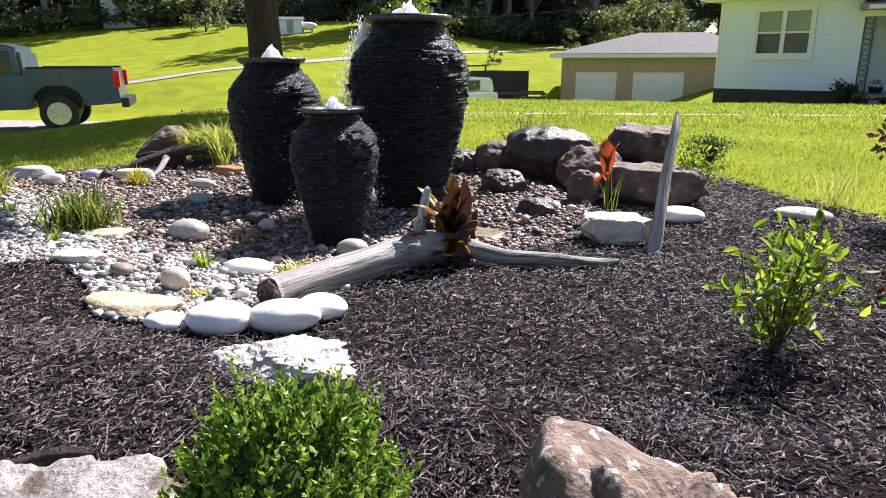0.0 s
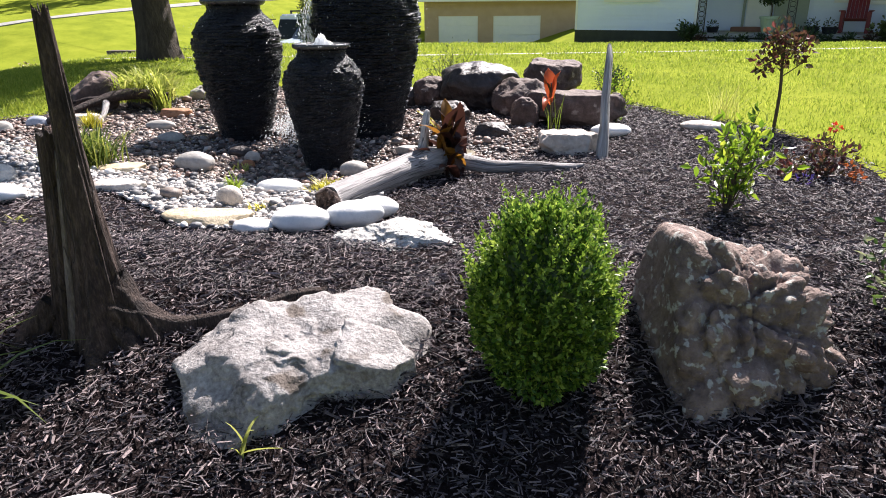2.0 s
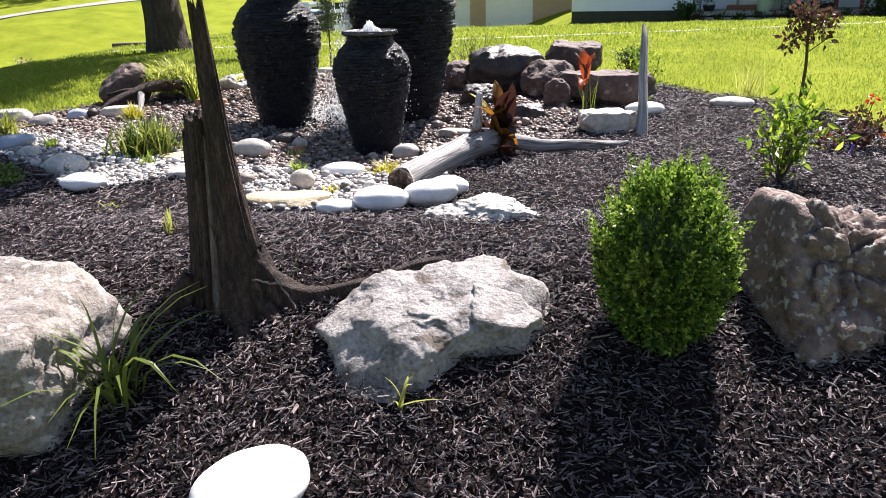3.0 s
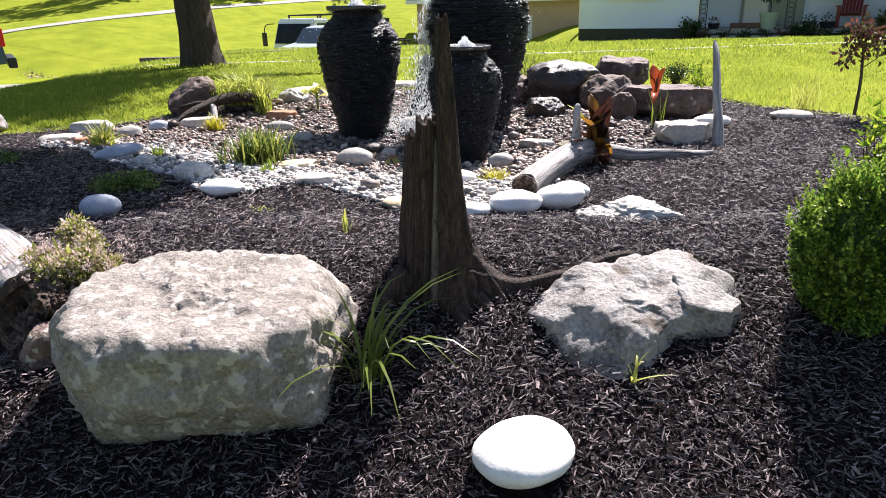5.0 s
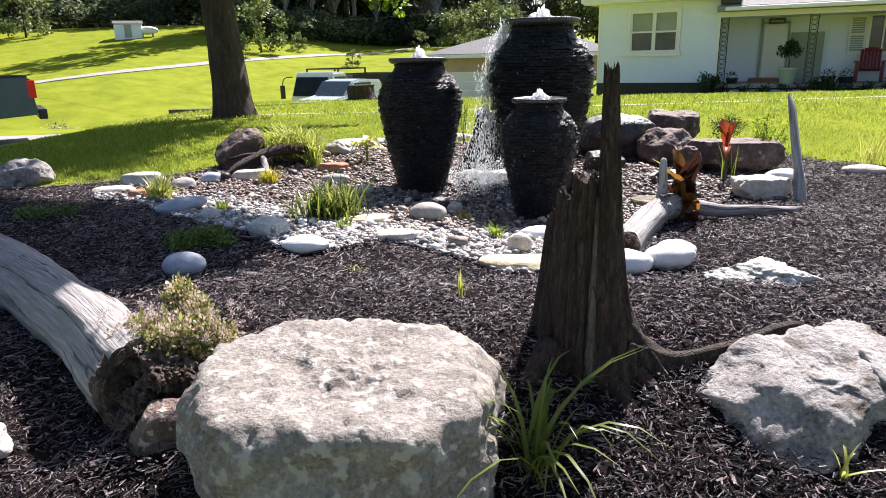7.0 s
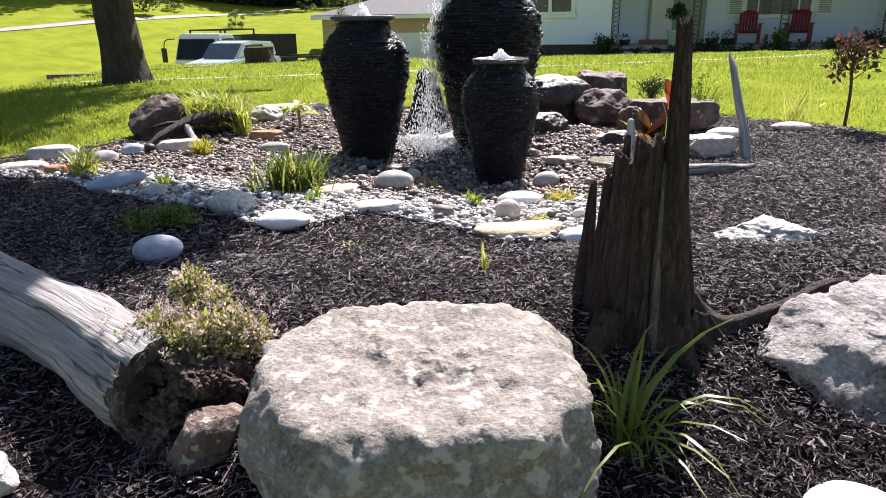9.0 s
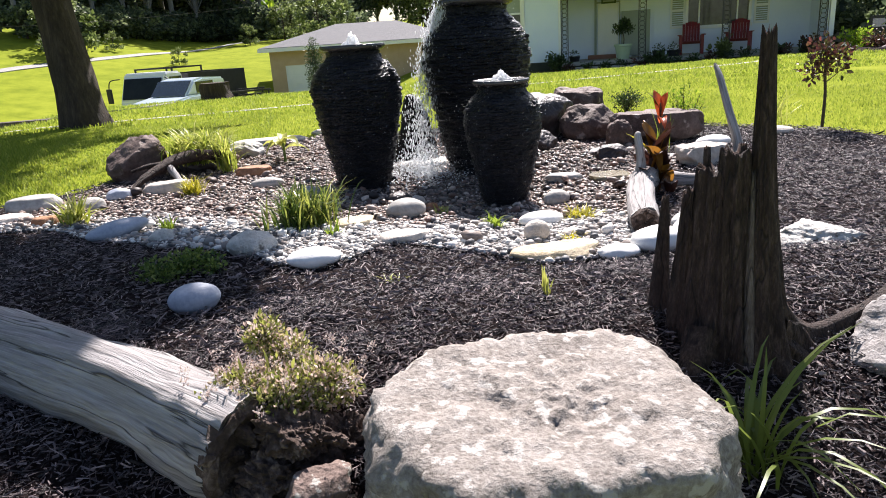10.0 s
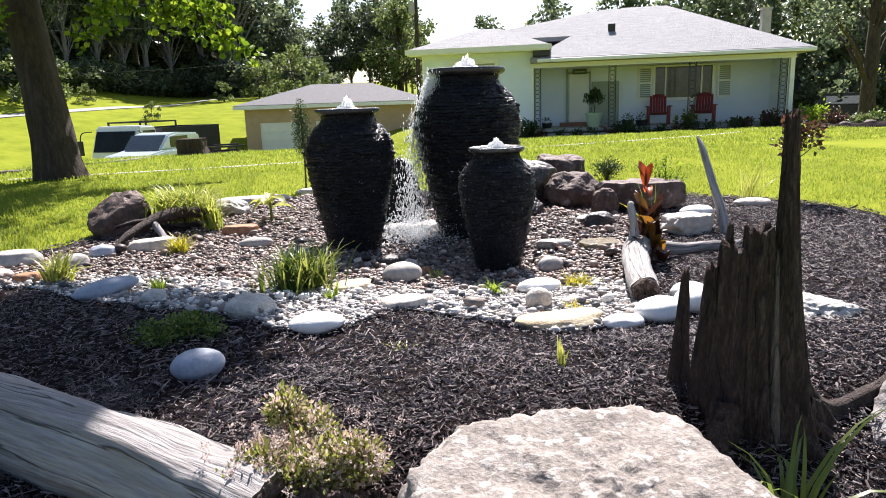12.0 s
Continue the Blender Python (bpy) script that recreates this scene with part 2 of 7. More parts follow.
M_CANNARED = leafy("canna_red", [(0.40, 0.05, 0.015), (0.55, 0.10, 0.03), (0.5, 0.13, 0.05)], 0.5)
M_REDFL = leafy("red_petal", [(0.5, 0.03, 0.02), (0.7, 0.08, 0.02)], 0.3)
M_ORFL = leafy("orange_petal", [(0.35, 0.09, 0.03), (0.6, 0.17, 0.04)], 0.3)
M_BLFL = leafy("violet_petal", [(0.10, 0.06, 0.3), (0.2, 0.12, 0.45)], 0.3)
M_SIDING = mk("white_siding", [(0.68, 0.75, 0.88), (0.72, 0.79, 0.91), (0.75, 0.81, 0.92)], 1.2, 0.1, 20, 0.6)
M_TRIM = mk("white_trim", [(0.74, 0.75, 0.75), (0.82, 0.82, 0.81)], 3, 0.05, 20, 0.5)
M_ROOF = mk("grey_shingle", [(0.20, 0.20, 0.21), (0.29, 0.29, 0.30), (0.37, 0.37, 0.37)], 3, 0.8, 26, 0.9, fine=0.6, stretch=(1, 2.4, 2.4), dist=0.03)
M_GROOF = mk("garage_shingle", [(0.085, 0.085, 0.09), (0.13, 0.13, 0.135)], 3, 0.8, 26, 0.9, fine=0.6, dist=0.03)
M_TAN = mk("tan_siding", [(0.42, 0.30, 0.19), (0.5, 0.37, 0.25)], 2, 0.1, 20, 0.7)
M_WOODDARK = mk("dark_metalwork", [(0.02, 0.02, 0.022), (0.05, 0.05, 0.05)], 5, 0.1, 30, 0.5)
M_PANE = mk("window_pane", [(0.03, 0.035, 0.035), (0.09, 0.10, 0.095)], 1.5, 0, 10, 0.08, spec=0.6)
M_BLIND = mk("window_blind", [(0.26, 0.30, 0.25), (0.34, 0.38, 0.32)], 1, 0.1, 20, 0.6)
M_CONC = mk("concrete", [(0.24, 0.235, 0.2), (0.34, 0.33, 0.29), (0.43, 0.42, 0.38)], 3, 0.5, 40, 0.85)
M_GRAVELROAD = mk("gravel_drive", [(0.2, 0.195, 0.18), (0.28, 0.27, 0.25), (0.36, 0.345, 0.32)], 4, 0.8, 50, 0.9)
M_SHADEBASE = mk("dark_foundation", [(0.03, 0.035, 0.025), (0.06, 0.065, 0.05)], 3, 0.5, 40, 0.9)
M_RED = mk("red_plastic", [(0.13, 0.008, 0.012), (0.19, 0.011, 0.016)], 4, 0.05, 30, 0.4)
M_POT = mk("green_pot", [(0.36, 0.46, 0.3), (0.44, 0.53, 0.36)], 4, 0.1, 30, 0.5)
M_BLACK = mk("black_plastic", [(0.008, 0.008, 0.009), (0.022, 0.022, 0.024)], 6, 0.1, 30, 0.5)
M_TRUCK = mk("slate_paint", [(0.05, 0.08, 0.13), (0.075, 0.11, 0.17)], 2, 0, 20, 0.25, metal=0.3, spec=0.6)
M_BLUECAR = mk("light_blue_paint", [(0.5, 0.6, 0.68), (0.6, 0.68, 0.75)], 2, 0, 20, 0.2, metal=0.2, spec=0.6)
M_WHITECAR = mk("white_paint", [(0.7, 0.72, 0.73), (0.8, 0.8, 0.8)], 2, 0, 20, 0.3)
M_TAIL = mk("red_lens", [(0.5, 0.01, 0.01), (0.65, 0.03, 0.02)], 8, 0, 30, 0.2)
M_GLASS = mk("dark_glass", [(0.012, 0.016, 0.018), (0.03, 0.04, 0.042)], 2, 0, 10, 0.06, spec=0.7)
M_SMOKED = mk("smoked_glass", [(0.008, 0.010, 0.012), (0.018, 0.022, 0.025)], 2, 0, 10, 0.3, spec=0.15)
M_SCREEN = mk("windscreen", [(0.02, 0.028, 0.036), (0.04, 0.055, 0.07)], 1.5, 0, 10, 0.05, spec=1.0)
M_CHROME = mk("bright_metal", [(0.55, 0.55, 0.56), (0.7, 0.7, 0.7)], 5, 0, 20, 0.3, metal=0.9)
M_BRICK = mk("brick_step", [(0.20, 0.09, 0.06), (0.3, 0.15, 0.1)], 5, 0.4, 30, 0.8)


# ---- small builders ----
def fast_mesh(name, V, F, mat, smooth=True):
    """A mesh from arrays: vertices n x 3, faces m x k."""
    V, F = np.asarray(V, np.float32), np.asarray(F, np.int32)
    me = bpy.data.meshes.new(name)
    me.vertices.add(len(V))
    me.vertices.foreach_set("co", V.ravel())
    me.loops.add(F.size)
    me.loops.foreach_set("vertex_index", F.ravel())
    me.polygons.add(len(F))
    me.polygons.foreach_set("loop_start", np.arange(0, F.size, F.shape[1], dtype=np.int32))
    me.polygons.foreach_set("use_smooth", np.full(len(F), smooth))
    me.update(calc_edges=True)
    me.materials.append(mat)
    return me


def bm_mesh(name, bm, mat, smooth=False):
    me = bpy.data.meshes.new(name)
    bm.normal_update()
    bm.to_mesh(me)
    bm.free()
    me.materials.append(mat)
    if smooth:
        me.polygons.foreach_set("use_smooth", np.ones(len(me.polygons), bool))
    return me


def thing(name, at=(0, 0, 0), label="", category="", group="", kind="", rz=0.0):
    ob = new(name)
    ob.matrix_world = pose(*at, 0, 0, rz)
    return tagged(ob, label, category, group, kind)


def part(name, data, mat, parent, label="", smooth=False):
    """One mesh under a thing: data is a bmesh or a (vertices, faces) pair."""
    me = bm_mesh(name, data, mat, smooth) if isinstance(data, bmesh.types.BMesh) else fast_mesh(name, *data, mat, smooth)
    ob = new(name, me)
    ob.parent = parent
    return tagged(ob, label)


def solo(name, data, mat, at=(0, 0, 0), label="", category="", group="", kind="", smooth=True, rz=0.0):
    me = bm_mesh(name, data, mat, smooth) if isinstance(data, bmesh.types.BMesh) else fast_mesh(name, *data, mat, smooth)
    ob = new(name, me)
    ob.matrix_world = pose(*at, 0, 0, rz)
    return tagged(ob, label, category, group, kind)


def box(bm, x0, x1, y0, y1, z0, z1, bevel=0.0):
    r = bmesh.ops.create_cube(bm, size=1.0)
    for v in r["verts"]:
        v.co = Vector((x0 + (v.co.x + 0.5) * (x1 - x0), y0 + (v.co.y + 0.5) * (y1 - y0), z0 + (v.co.z + 0.5) * (z1 - z0)))
    if bevel:
        es = list({e for v in r["verts"] for e in v.link_edges})
        bmesh.ops.bevel(bm, geom=es, offset=bevel, segments=2, affect="EDGES", profile=0.5)
    return bm


def boxes(*rows, bevel=0.0):
    bm = bmesh.new()
    for r in rows:
        box(bm, *r, bevel=bevel)
    return bm


def prism(bm, poly, axis, a, b):
    """Extrude a polygon of (u, v) along an axis from a to b; x: (u, v) are y, z; y: x, z; z: x, y."""
    def place(u, v, w):
        return {"x": (w, u, v), "y": (u, w, v), "z": (u, v, w)}[axis]
    lo = [bm.verts.new(place(u, v, a)) for u, v in poly]
    hi = [bm.verts.new(place(u, v, b)) for u, v in poly]
    bm.faces.new(lo)
    bm.faces.new(hi[::-1])
    for i in range(len(poly)):
        j = (i + 1) % len(poly)
        bm.faces.new((lo[i], hi[i], hi[j], lo[j]))
    bmesh.ops.recalc_face_normals(bm, faces=bm.faces)
    return bm


def cyl(bm, at, r, h, axis="z", seg=20, r2=None):
    m = {"z": Matrix(), "x": Matrix.Rotation(radians(90), 4, "Y"), "y": Matrix.Rotation(radians(90), 4, "X")}[axis]
    bmesh.ops.create_cone(bm, cap_ends=True, segments=seg, radius1=r, radius2=r if r2 is None else r2, depth=h, matrix=Matrix.Translation(at) @ m)
    return bm


def tube(points, radii, seg=10, rough=0.0, freq=3.0, seed=0.0, steps=6, grooves=0.0):
    """A tapered tube along a smooth line, as (vertices, quads), with uneven radius and closed ends."""
    P = np.array(points, float)
    n = len(P)
    t = np.linspace(0, n - 1, (n - 1) * steps + 1)
    pts = []
    for s in t:
        i = min(int(s), n - 2)
        u = s - i
        p0, p1, p2, p3 = P[max(i - 1, 0)], P[i], P[i + 1], P[min(i + 2, n - 1)]
        pts.append(0.5 * (2 * p1 + (p2 - p0) * u + (2 * p0 - 5 * p1 + 4 * p2 - p3) * u * u + (3 * p1 - p0 - 3 * p2 + p3) * u ** 3))
    pts = np.array(pts)
    rad = np.interp(t, np.arange(n), radii)
    d = np.gradient(pts, axis=0)
    d /= np.linalg.norm(d, axis=1)[:, None] + 1e-9
    up = np.array([0.0, 0, 1]) if abs(d[0][2]) < 0.9 else np.array([1.0, 0, 0])
    V = []
    for k in range(len(pts)):
        a = np.cross(d[k], up)
        a /= np.linalg.norm(a) + 1e-9
        b = np.cross(a, d[k])
        up = b
        for j in range(seg):
            w = 2 * math.pi * j / seg
            r = rad[k]
            if rough:
                q = Vector((math.cos(w) * 1.3 + seed, math.sin(w) * 1.3, t[k] * freq * 0.35 + seed))
                r *= 1 + rough * noise.noise(q * 1.0) + 0.5 * rough * noise.noise(q * 3.1)
            if grooves:
                r *= 1 - grooves * max(0.0, noise.noise(Vector((math.cos(w) * 6 + seed, math.sin(w) * 6, t[k] * 0.15))))
            V.append(pts[k] + r * (a * math.cos(w) + b * math.sin(w)))
    F = [(k * seg + j, k * seg + (j + 1) % seg, (k + 1) * seg + (j + 1) % seg, (k + 1) * seg + j) for k in range(len(pts) - 1) for j in range(seg)]
    for k, end in ((0, pts[0]), (len(pts) - 1, pts[-1])):
        c = len(V)
        V.append(end)
        for j in range(seg):
            q = (k * seg + j, k * seg + (j + 1) % seg, c, c)
            F.append(q)
    V = np.array(V)
    tri = [f[:3] if f[2] == f[3] else None for f in F]
    out = []
    for f, s in zip(F, tri):
        if s:
            out.append(s if s[0] < seg else (s[1], s[0], s[2]))
        else:
            out.extend(((f[0], f[1], f[2]), (f[0], f[2], f[3])))
    return V, np.array(out)


def join(*meshes):
    V, F, n = [], [], 0
    for v, f in meshes:
        V.append(v)
        F.append(np.asarray(f) + n)
        n += len(v)
    return np.concatenate(V), np.concatenate(F)


ico = {}


def icosphere(sub):
    if sub not in ico:
        bm = bmesh.new()
        bmesh.ops.create_icosphere(bm, subdivisions=sub, radius=1.0)
        ico[sub] = (np.array([v.co for v in bm.verts]), np.array([[v.index for v in f.verts] for f in bm.faces]))
        bm.free()
    return ico[sub]


def rock(size, seed, sub=4, cuts=7, lump=0.10, fine=0.035, flat=0.0, keep=0.72, planes=(), knob=0.0):
    """A stone standing on z = 0: a ball cut by planes into facets, then roughened. size: width, depth, height."""
    rng = np.random.default_rng(seed)
    V, F = icosphere(sub)
    V = V.copy()
    for p, d in planes:
        p = np.array(p, float) / np.linalg.norm(p)
        over = np.maximum(V @ p - d, 0)
        V -= over[:, None] * p * 0.94
    for _ in range(cuts):
        p = rng.normal(size=3)
        p /= np.linalg.norm(p)
        over = np.maximum(V @ p - rng.uniform(keep, keep + 0.16), 0)
        V -= over[:, None] * p * 0.92
    if flat:
        V[:, 2] = np.clip(V[:, 2], -flat, flat)
    off = Vector(rng.uniform(-50, 50, 3))
    for i, v in enumerate(V):
        q = Vector(v)
        k = 1 + lump * noise.noise(q * 1.6 + off) + fine * noise.noise(q * 5 + off) + 0.6 * fine * noise.noise(q * 12 + off)
        if knob:
            cell = noise.voronoi(q * 3.6 + off)[0]
            k += knob * (0.5 - min(cell[0] * 1.5, 1.0)) + 0.4 * knob * (0.5 - min(noise.voronoi(q * 7.5 + off)[0][0] * 1.5, 1.0))
        V[i] = v * k
    lo, hi = V.min(0), V.max(0)
    V = (V - (lo + hi) / 2) / (hi - lo) * np.array(size)
    V[:, 2] += size[2] / 2
    return V, F


def block(size, seed, sub=6, square=0.5, top=(0.0, 0.0), shear=(0.0, 0.0), taper=0.0, cuts=5, keep=0.8, lump=0.06, fine=0.03, knob=0.0, ridge=0.0, planes=(), chip=0.0):
    """A boulder from a rounded block standing on z = 0: its top slopes, its sides lean, then facets, ridges, knobs."""
    rng = np.random.default_rng(seed)
    V, F = icosphere(sub)
    V = np.sign(V) * np.abs(V) ** square
    V /= np.abs(V).max(0)
    for p, d in planes:
        p = np.array(p, float) / np.linalg.norm(p)
        V = V - np.maximum(V @ p - d, 0)[:, None] * p * 0.95
    for _ in range(cuts):
        p = rng.normal(size=3)
        p /= np.linalg.norm(p)
        reach = np.abs(V @ p).max()
        V = V - np.maximum(V @ p - reach * rng.uniform(keep, keep + 0.14), 0)[:, None] * p * 0.93
    u = (V[:, 2] + 1) / 2
    hgt = 1 + top[0] * V[:, 0] + top[1] * V[:, 1]
    V[:, 0] *= 1 - taper * u
    V[:, 1] *= 1 - taper * u
    V[:, 0] += shear[0] * u
    V[:, 1] += shear[1] * u
    V[:, 2] = u * hgt * 2 - 1
    lo, hi = V.min(0), V.max(0)
    V = (V - (lo + hi) / 2) / (hi - lo) * 2
    off = Vector(rng.uniform(-50, 50, 3))
    out = np.empty_like(V)
    sz = np.array(size) / 2
    for i, v in enumerate(V):
        q = Vector(v * sz / sz.max()) * 2.0
        k = lump * noise.noise(q * 1.3 + off) + fine * noise.noise(q * 4 + off) + 0.6 * fine * noise.noise(q * 9 + off) + 0.3 * fine * noise.noise(q * 21 + off)
        if chip:
            warp = q * 1.9 + 0.35 * Vector((noise.noise(q * 2 + off), noise.noise(q * 2 - off), noise.noise(q * 2.2))) + off
            dist, pts = noise.voronoi(warp)
            lean = Vector((noise.cell(pts[0] * 3.1), noise.cell(pts[0] * 5.3), noise.cell(pts[0] * 7.7))) - Vector((0.5, 0.5, 0.5))
            k += chip * (1.6 * lean.dot(warp - pts[0]) + 0.4 * lean.x) * min(1.0, 5 * (dist[1] - dist[0]))
        if ridge:
            k -= ridge * max(0.0, 1 - 9 * abs(noise.noise(q * 1.1 + off * 2))) + 0.5 * ridge * max(0.0, 1 - 9 * abs(noise.noise(q * 2.3 + off * 3)))
        if knob:
            k += knob * (0.5 - min(noise.voronoi(q * 3.0 + off)[0][0] * 1.3, 1.0)) + 0.45 * knob * (0.5 - min(noise.voronoi(q * 6.5 + off)[0][0] * 1.3, 1.0))
        out[i] = v * (1 + k)
    V = out * sz
    V[:, 2] += sz[2]
    return V, F


def cut_stone(planes, centre, seed, sub=6, round_=26.0, lump=0.012, fine=0.006, chip=0.02, cell=0.11, knob=None):
    """A quarried-looking stone: the common inside of flat cuts (normal, distance), softened, chipped and worn.
    knob: (direction, reach, height, size): rounded knobs parted by clefts on the side that faces the direction."""
    rng = np.random.default_rng(seed)
    V, F = icosphere(sub)
    N = np.array([p for p, d in planes], float)
    N /= np.linalg.norm(N, axis=1)[:, None]
    D = np.array([d for p, d in planes], float)
    inv = np.maximum(V @ N.T, 1e-3) / D
    inv[(V @ N.T) <= 1e-3] = 0.0
    R = 1.0 / (inv ** round_).sum(1) ** (1.0 / round_)
    P = V * R[:, None]
    off = Vector(rng.uniform(-50, 50, 3))
    for i in range(len(P)):
        q = Vector(P[i])
        h = lump * noise.noise(q * 6 + off) + fine * (noise.noise(q * 14 - off) + noise.noise(q * 28 + off) + 0.7 * noise.noise(q * 60 + off) + 0.4 * noise.noise(q * 120 + off))
        if chip:
            warp = q + 0.02 * Vector((noise.noise(q * 16 + off), noise.noise(q * 16 - off), noise.noise(q * 15)))
            for size, share in ((cell, 1.0), (cell * 0.45, 0.5)):
                t = 2.6 * noise.noise(Vector((warp.x, warp.y, warp.z * 1.8)) / size + off)
                u = t - math.floor(t)
                u = min(1.0, max(0.0, (u - 0.4) / 0.2))
                h += chip * share * (math.floor(t) + u * u * (3 - 2 * u))
        if knob:
            face = float(smooth(knob[1], knob[1] + 0.1, q.dot(Vector(knob[0]))))
            if face:
                warp = q + 0.018 * Vector((noise.noise(q * 11 + off), noise.noise(q * 11 - off), noise.noise(q * 10)))
                a, b = noise.voronoi(warp / knob[3] + off)[0], noise.voronoi(warp / (knob[3] * 0.42) - off)[0]
                h += face * knob[2] * (min(1.0, 2.4 * (a[1] - a[0])) ** 0.6 - 0.8 + 0.4 * min(1.0, 2.4 * (b[1] - b[0])) ** 0.6)
        P[i] += h * V[i]
    return P + np.array(centre), F


def rots(rng, n, tilt=None):
    """n random turns; tilt: largest lean of the local z axis, in radians."""
    a, c = rng.uniform(0, 2 * math.pi, n), rng.uniform(0, 2 * math.pi, n)
    b = np.arccos(rng.uniform(-1, 1, n)) if tilt is None else rng.uniform(0, tilt, n)
    def rz(w):
        m = np.zeros((n, 3, 3))
        m[:, 0, 0], m[:, 0, 1], m[:, 1, 0], m[:, 1, 1], m[:, 2, 2] = np.cos(w), -np.sin(w), np.sin(w), np.cos(w), 1
        return m
    m = np.zeros((n, 3, 3))
    m[:, 0, 0], m[:, 1, 1], m[:, 1, 2], m[:, 2, 1], m[:, 2, 2] = 1, np.cos(b), -np.sin(b), np.sin(b), np.cos(b)
    return rz(a) @ m @ rz(c)


def strew(template, R, S, P):
    """Copies of a template (vertices, faces) turned by R, scaled by S (n x 3) and moved to P, as one mesh."""
    V, F = template
    n = len(P)
    out = np.einsum("nij,nvj->nvi", R, V[None] * S[:, None]) + P[:, None]
    return out.reshape(-1, 3), (F[None] + (np.arange(n) * len(V))[:, None, None]).reshape(-1, F.shape[1])


LEAF = (np.array([(0, 0, 0), (-0.5, 0.45, 0.1), (0.5, 0.45, 0.1), (0, 1, 0)], float), np.array([(0, 3, 1), (0, 2, 3)]))
LEAF6 = (np.array([(0, 0, 0), (-0.36, 0.25, 0.1), (0.36, 0.25, 0.1), (-0.46, 0.6, 0.05), (0.46, 0.6, 0.05), (0, 0.5, -0.03), (0, 1, -0.12)], float),
         np.array([(0, 5, 1), (0, 2, 5), (1, 5, 3), (5, 2, 4), (3, 5, 6), (5, 4, 6)]))


def aim(d, rng, spread=0.5):
    """Turns that carry local y along the directions d, with random roll and some spread."""
    d = d + rng.normal(size=d.shape) * spread
    d /= np.linalg.norm(d, axis=1)[:, None] + 1e-9
    r = rng.normal(size=d.shape)
    x = np.cross(d, r)
    x /= np.linalg.norm(x, axis=1)[:, None] + 1e-9
    return np.stack([x, d, np.cross(x, d)], -1)


def blades(n, height, spread, seed, width=0.006, droop=0.9, base=0.03, seg=5, vary=0.5):
    """A clump of arching tapered blades standing on the origin."""
    rng = np.random.default_rng(seed)
    V, F = [], []
    for i in range(n):
        a = rng.uniform(0, 2 * math.pi)
        L = height * rng.uniform(1 - vary, 1.15)
        out = spread * rng.uniform(0.15, 1.0)
        b0 = np.array([rng.normal() * base, rng.normal() * base, 0])
        dr = droop * rng.uniform(0.3, 1.2)
        side = np.array([-math.sin(a), math.cos(a), 0])
        bend = rng.normal() * 0.15 * spread
        k0 = len(V)
        for s in range(seg + 1):
            u = s / seg
            p = b0 + np.array([math.cos(a), math.sin(a), 0]) * out * u ** 1.5 + side * bend * u * u
            p = p + np.array([0, 0, L * (u - dr * 0.5 * u ** 3)])
            w = width * (1 - u ** 2.2) * (0.7 + 0.6 * min(1, 3 * u)) + 0.0004
            V += [p - side * w, p + side * w + np.array([0, 0, 0.3 * w])]
        for s in range(seg):
            q = k0 + 2 * s
            F += [(q, q + 1, q + 3), (q, q + 3, q + 2)]
    return np.array(V), np.array(F)


def leaf_cloud(centres, radii, n, size, seed, outward=0.8, template=LEAF, shell=0.35, wide=0.6, squash=1.0):
    """n leaves in lumps about the centres, denser towards their skins."""
    rng = np.random.default_rng(seed)
    C, R = np.array(centres, float), np.array(radii, float)
    w = R ** 2 / (R ** 2).sum()
    k = rng.choice(len(C), n, p=w)
    d = rng.normal(size=(n, 3))
    d /= np.linalg.norm(d, axis=1)[:, None]
    r = R[k] * (1 - shell * rng.random(n) ** 1.5 + 0.12 * rng.normal(size=n))
    off = d * r[:, None]
    off[:, 2] *= squash
    L = size * rng.uniform(0.6, 1.25, n)
    return strew(template, aim(d * outward + np.array([0, 0, 0.25]), rng, 0.6), np.stack([L * wide, L, L], 1), C[k] + off)


# ---- the lie of the land ----
LAND_Y = [-400, -60, -6, -3, -0.5, 0.4, 0.7, 1.0, 1.3, 1.6, 2.0, 2.4, 3.2, 4.0, 5.0, 6.0, 7, 8, 15, 18, 21, 26, 34, 44, 54, 66, 80, 110, 200, 400]
LAND_L = [-2, -0.5, 0.25, 0.28, 0.34, 0.43, 0.525, 0.65, 0.75, 0.83, 0.845, 0.80, 0.80, 0.78, 0.745, 0.73, 0.76, 0.80, 0.80, 0.72, 0.4, -1.0, -1.9, -0.9, 0.6, 1.9, 2.8, 4, 9, 20]
LAND_R = [-2, -0.5, 0.25, 0.28, 0.34, 0.43, 0.525, 0.65, 0.75, 0.83, 0.845, 0.80, 0.80, 0.78, 0.745, 0.73, 0.76, 0.80, 0.80, 0.70, 0.48, 0.42, 0.43, 0.45, 0.6, 1.2, 1.8, 3, 7, 14]


def smooth(a, b, x):
    t = np.clip((x - a) / (b - a), 0, 1)
    return t * t * (3 - 2 * t)


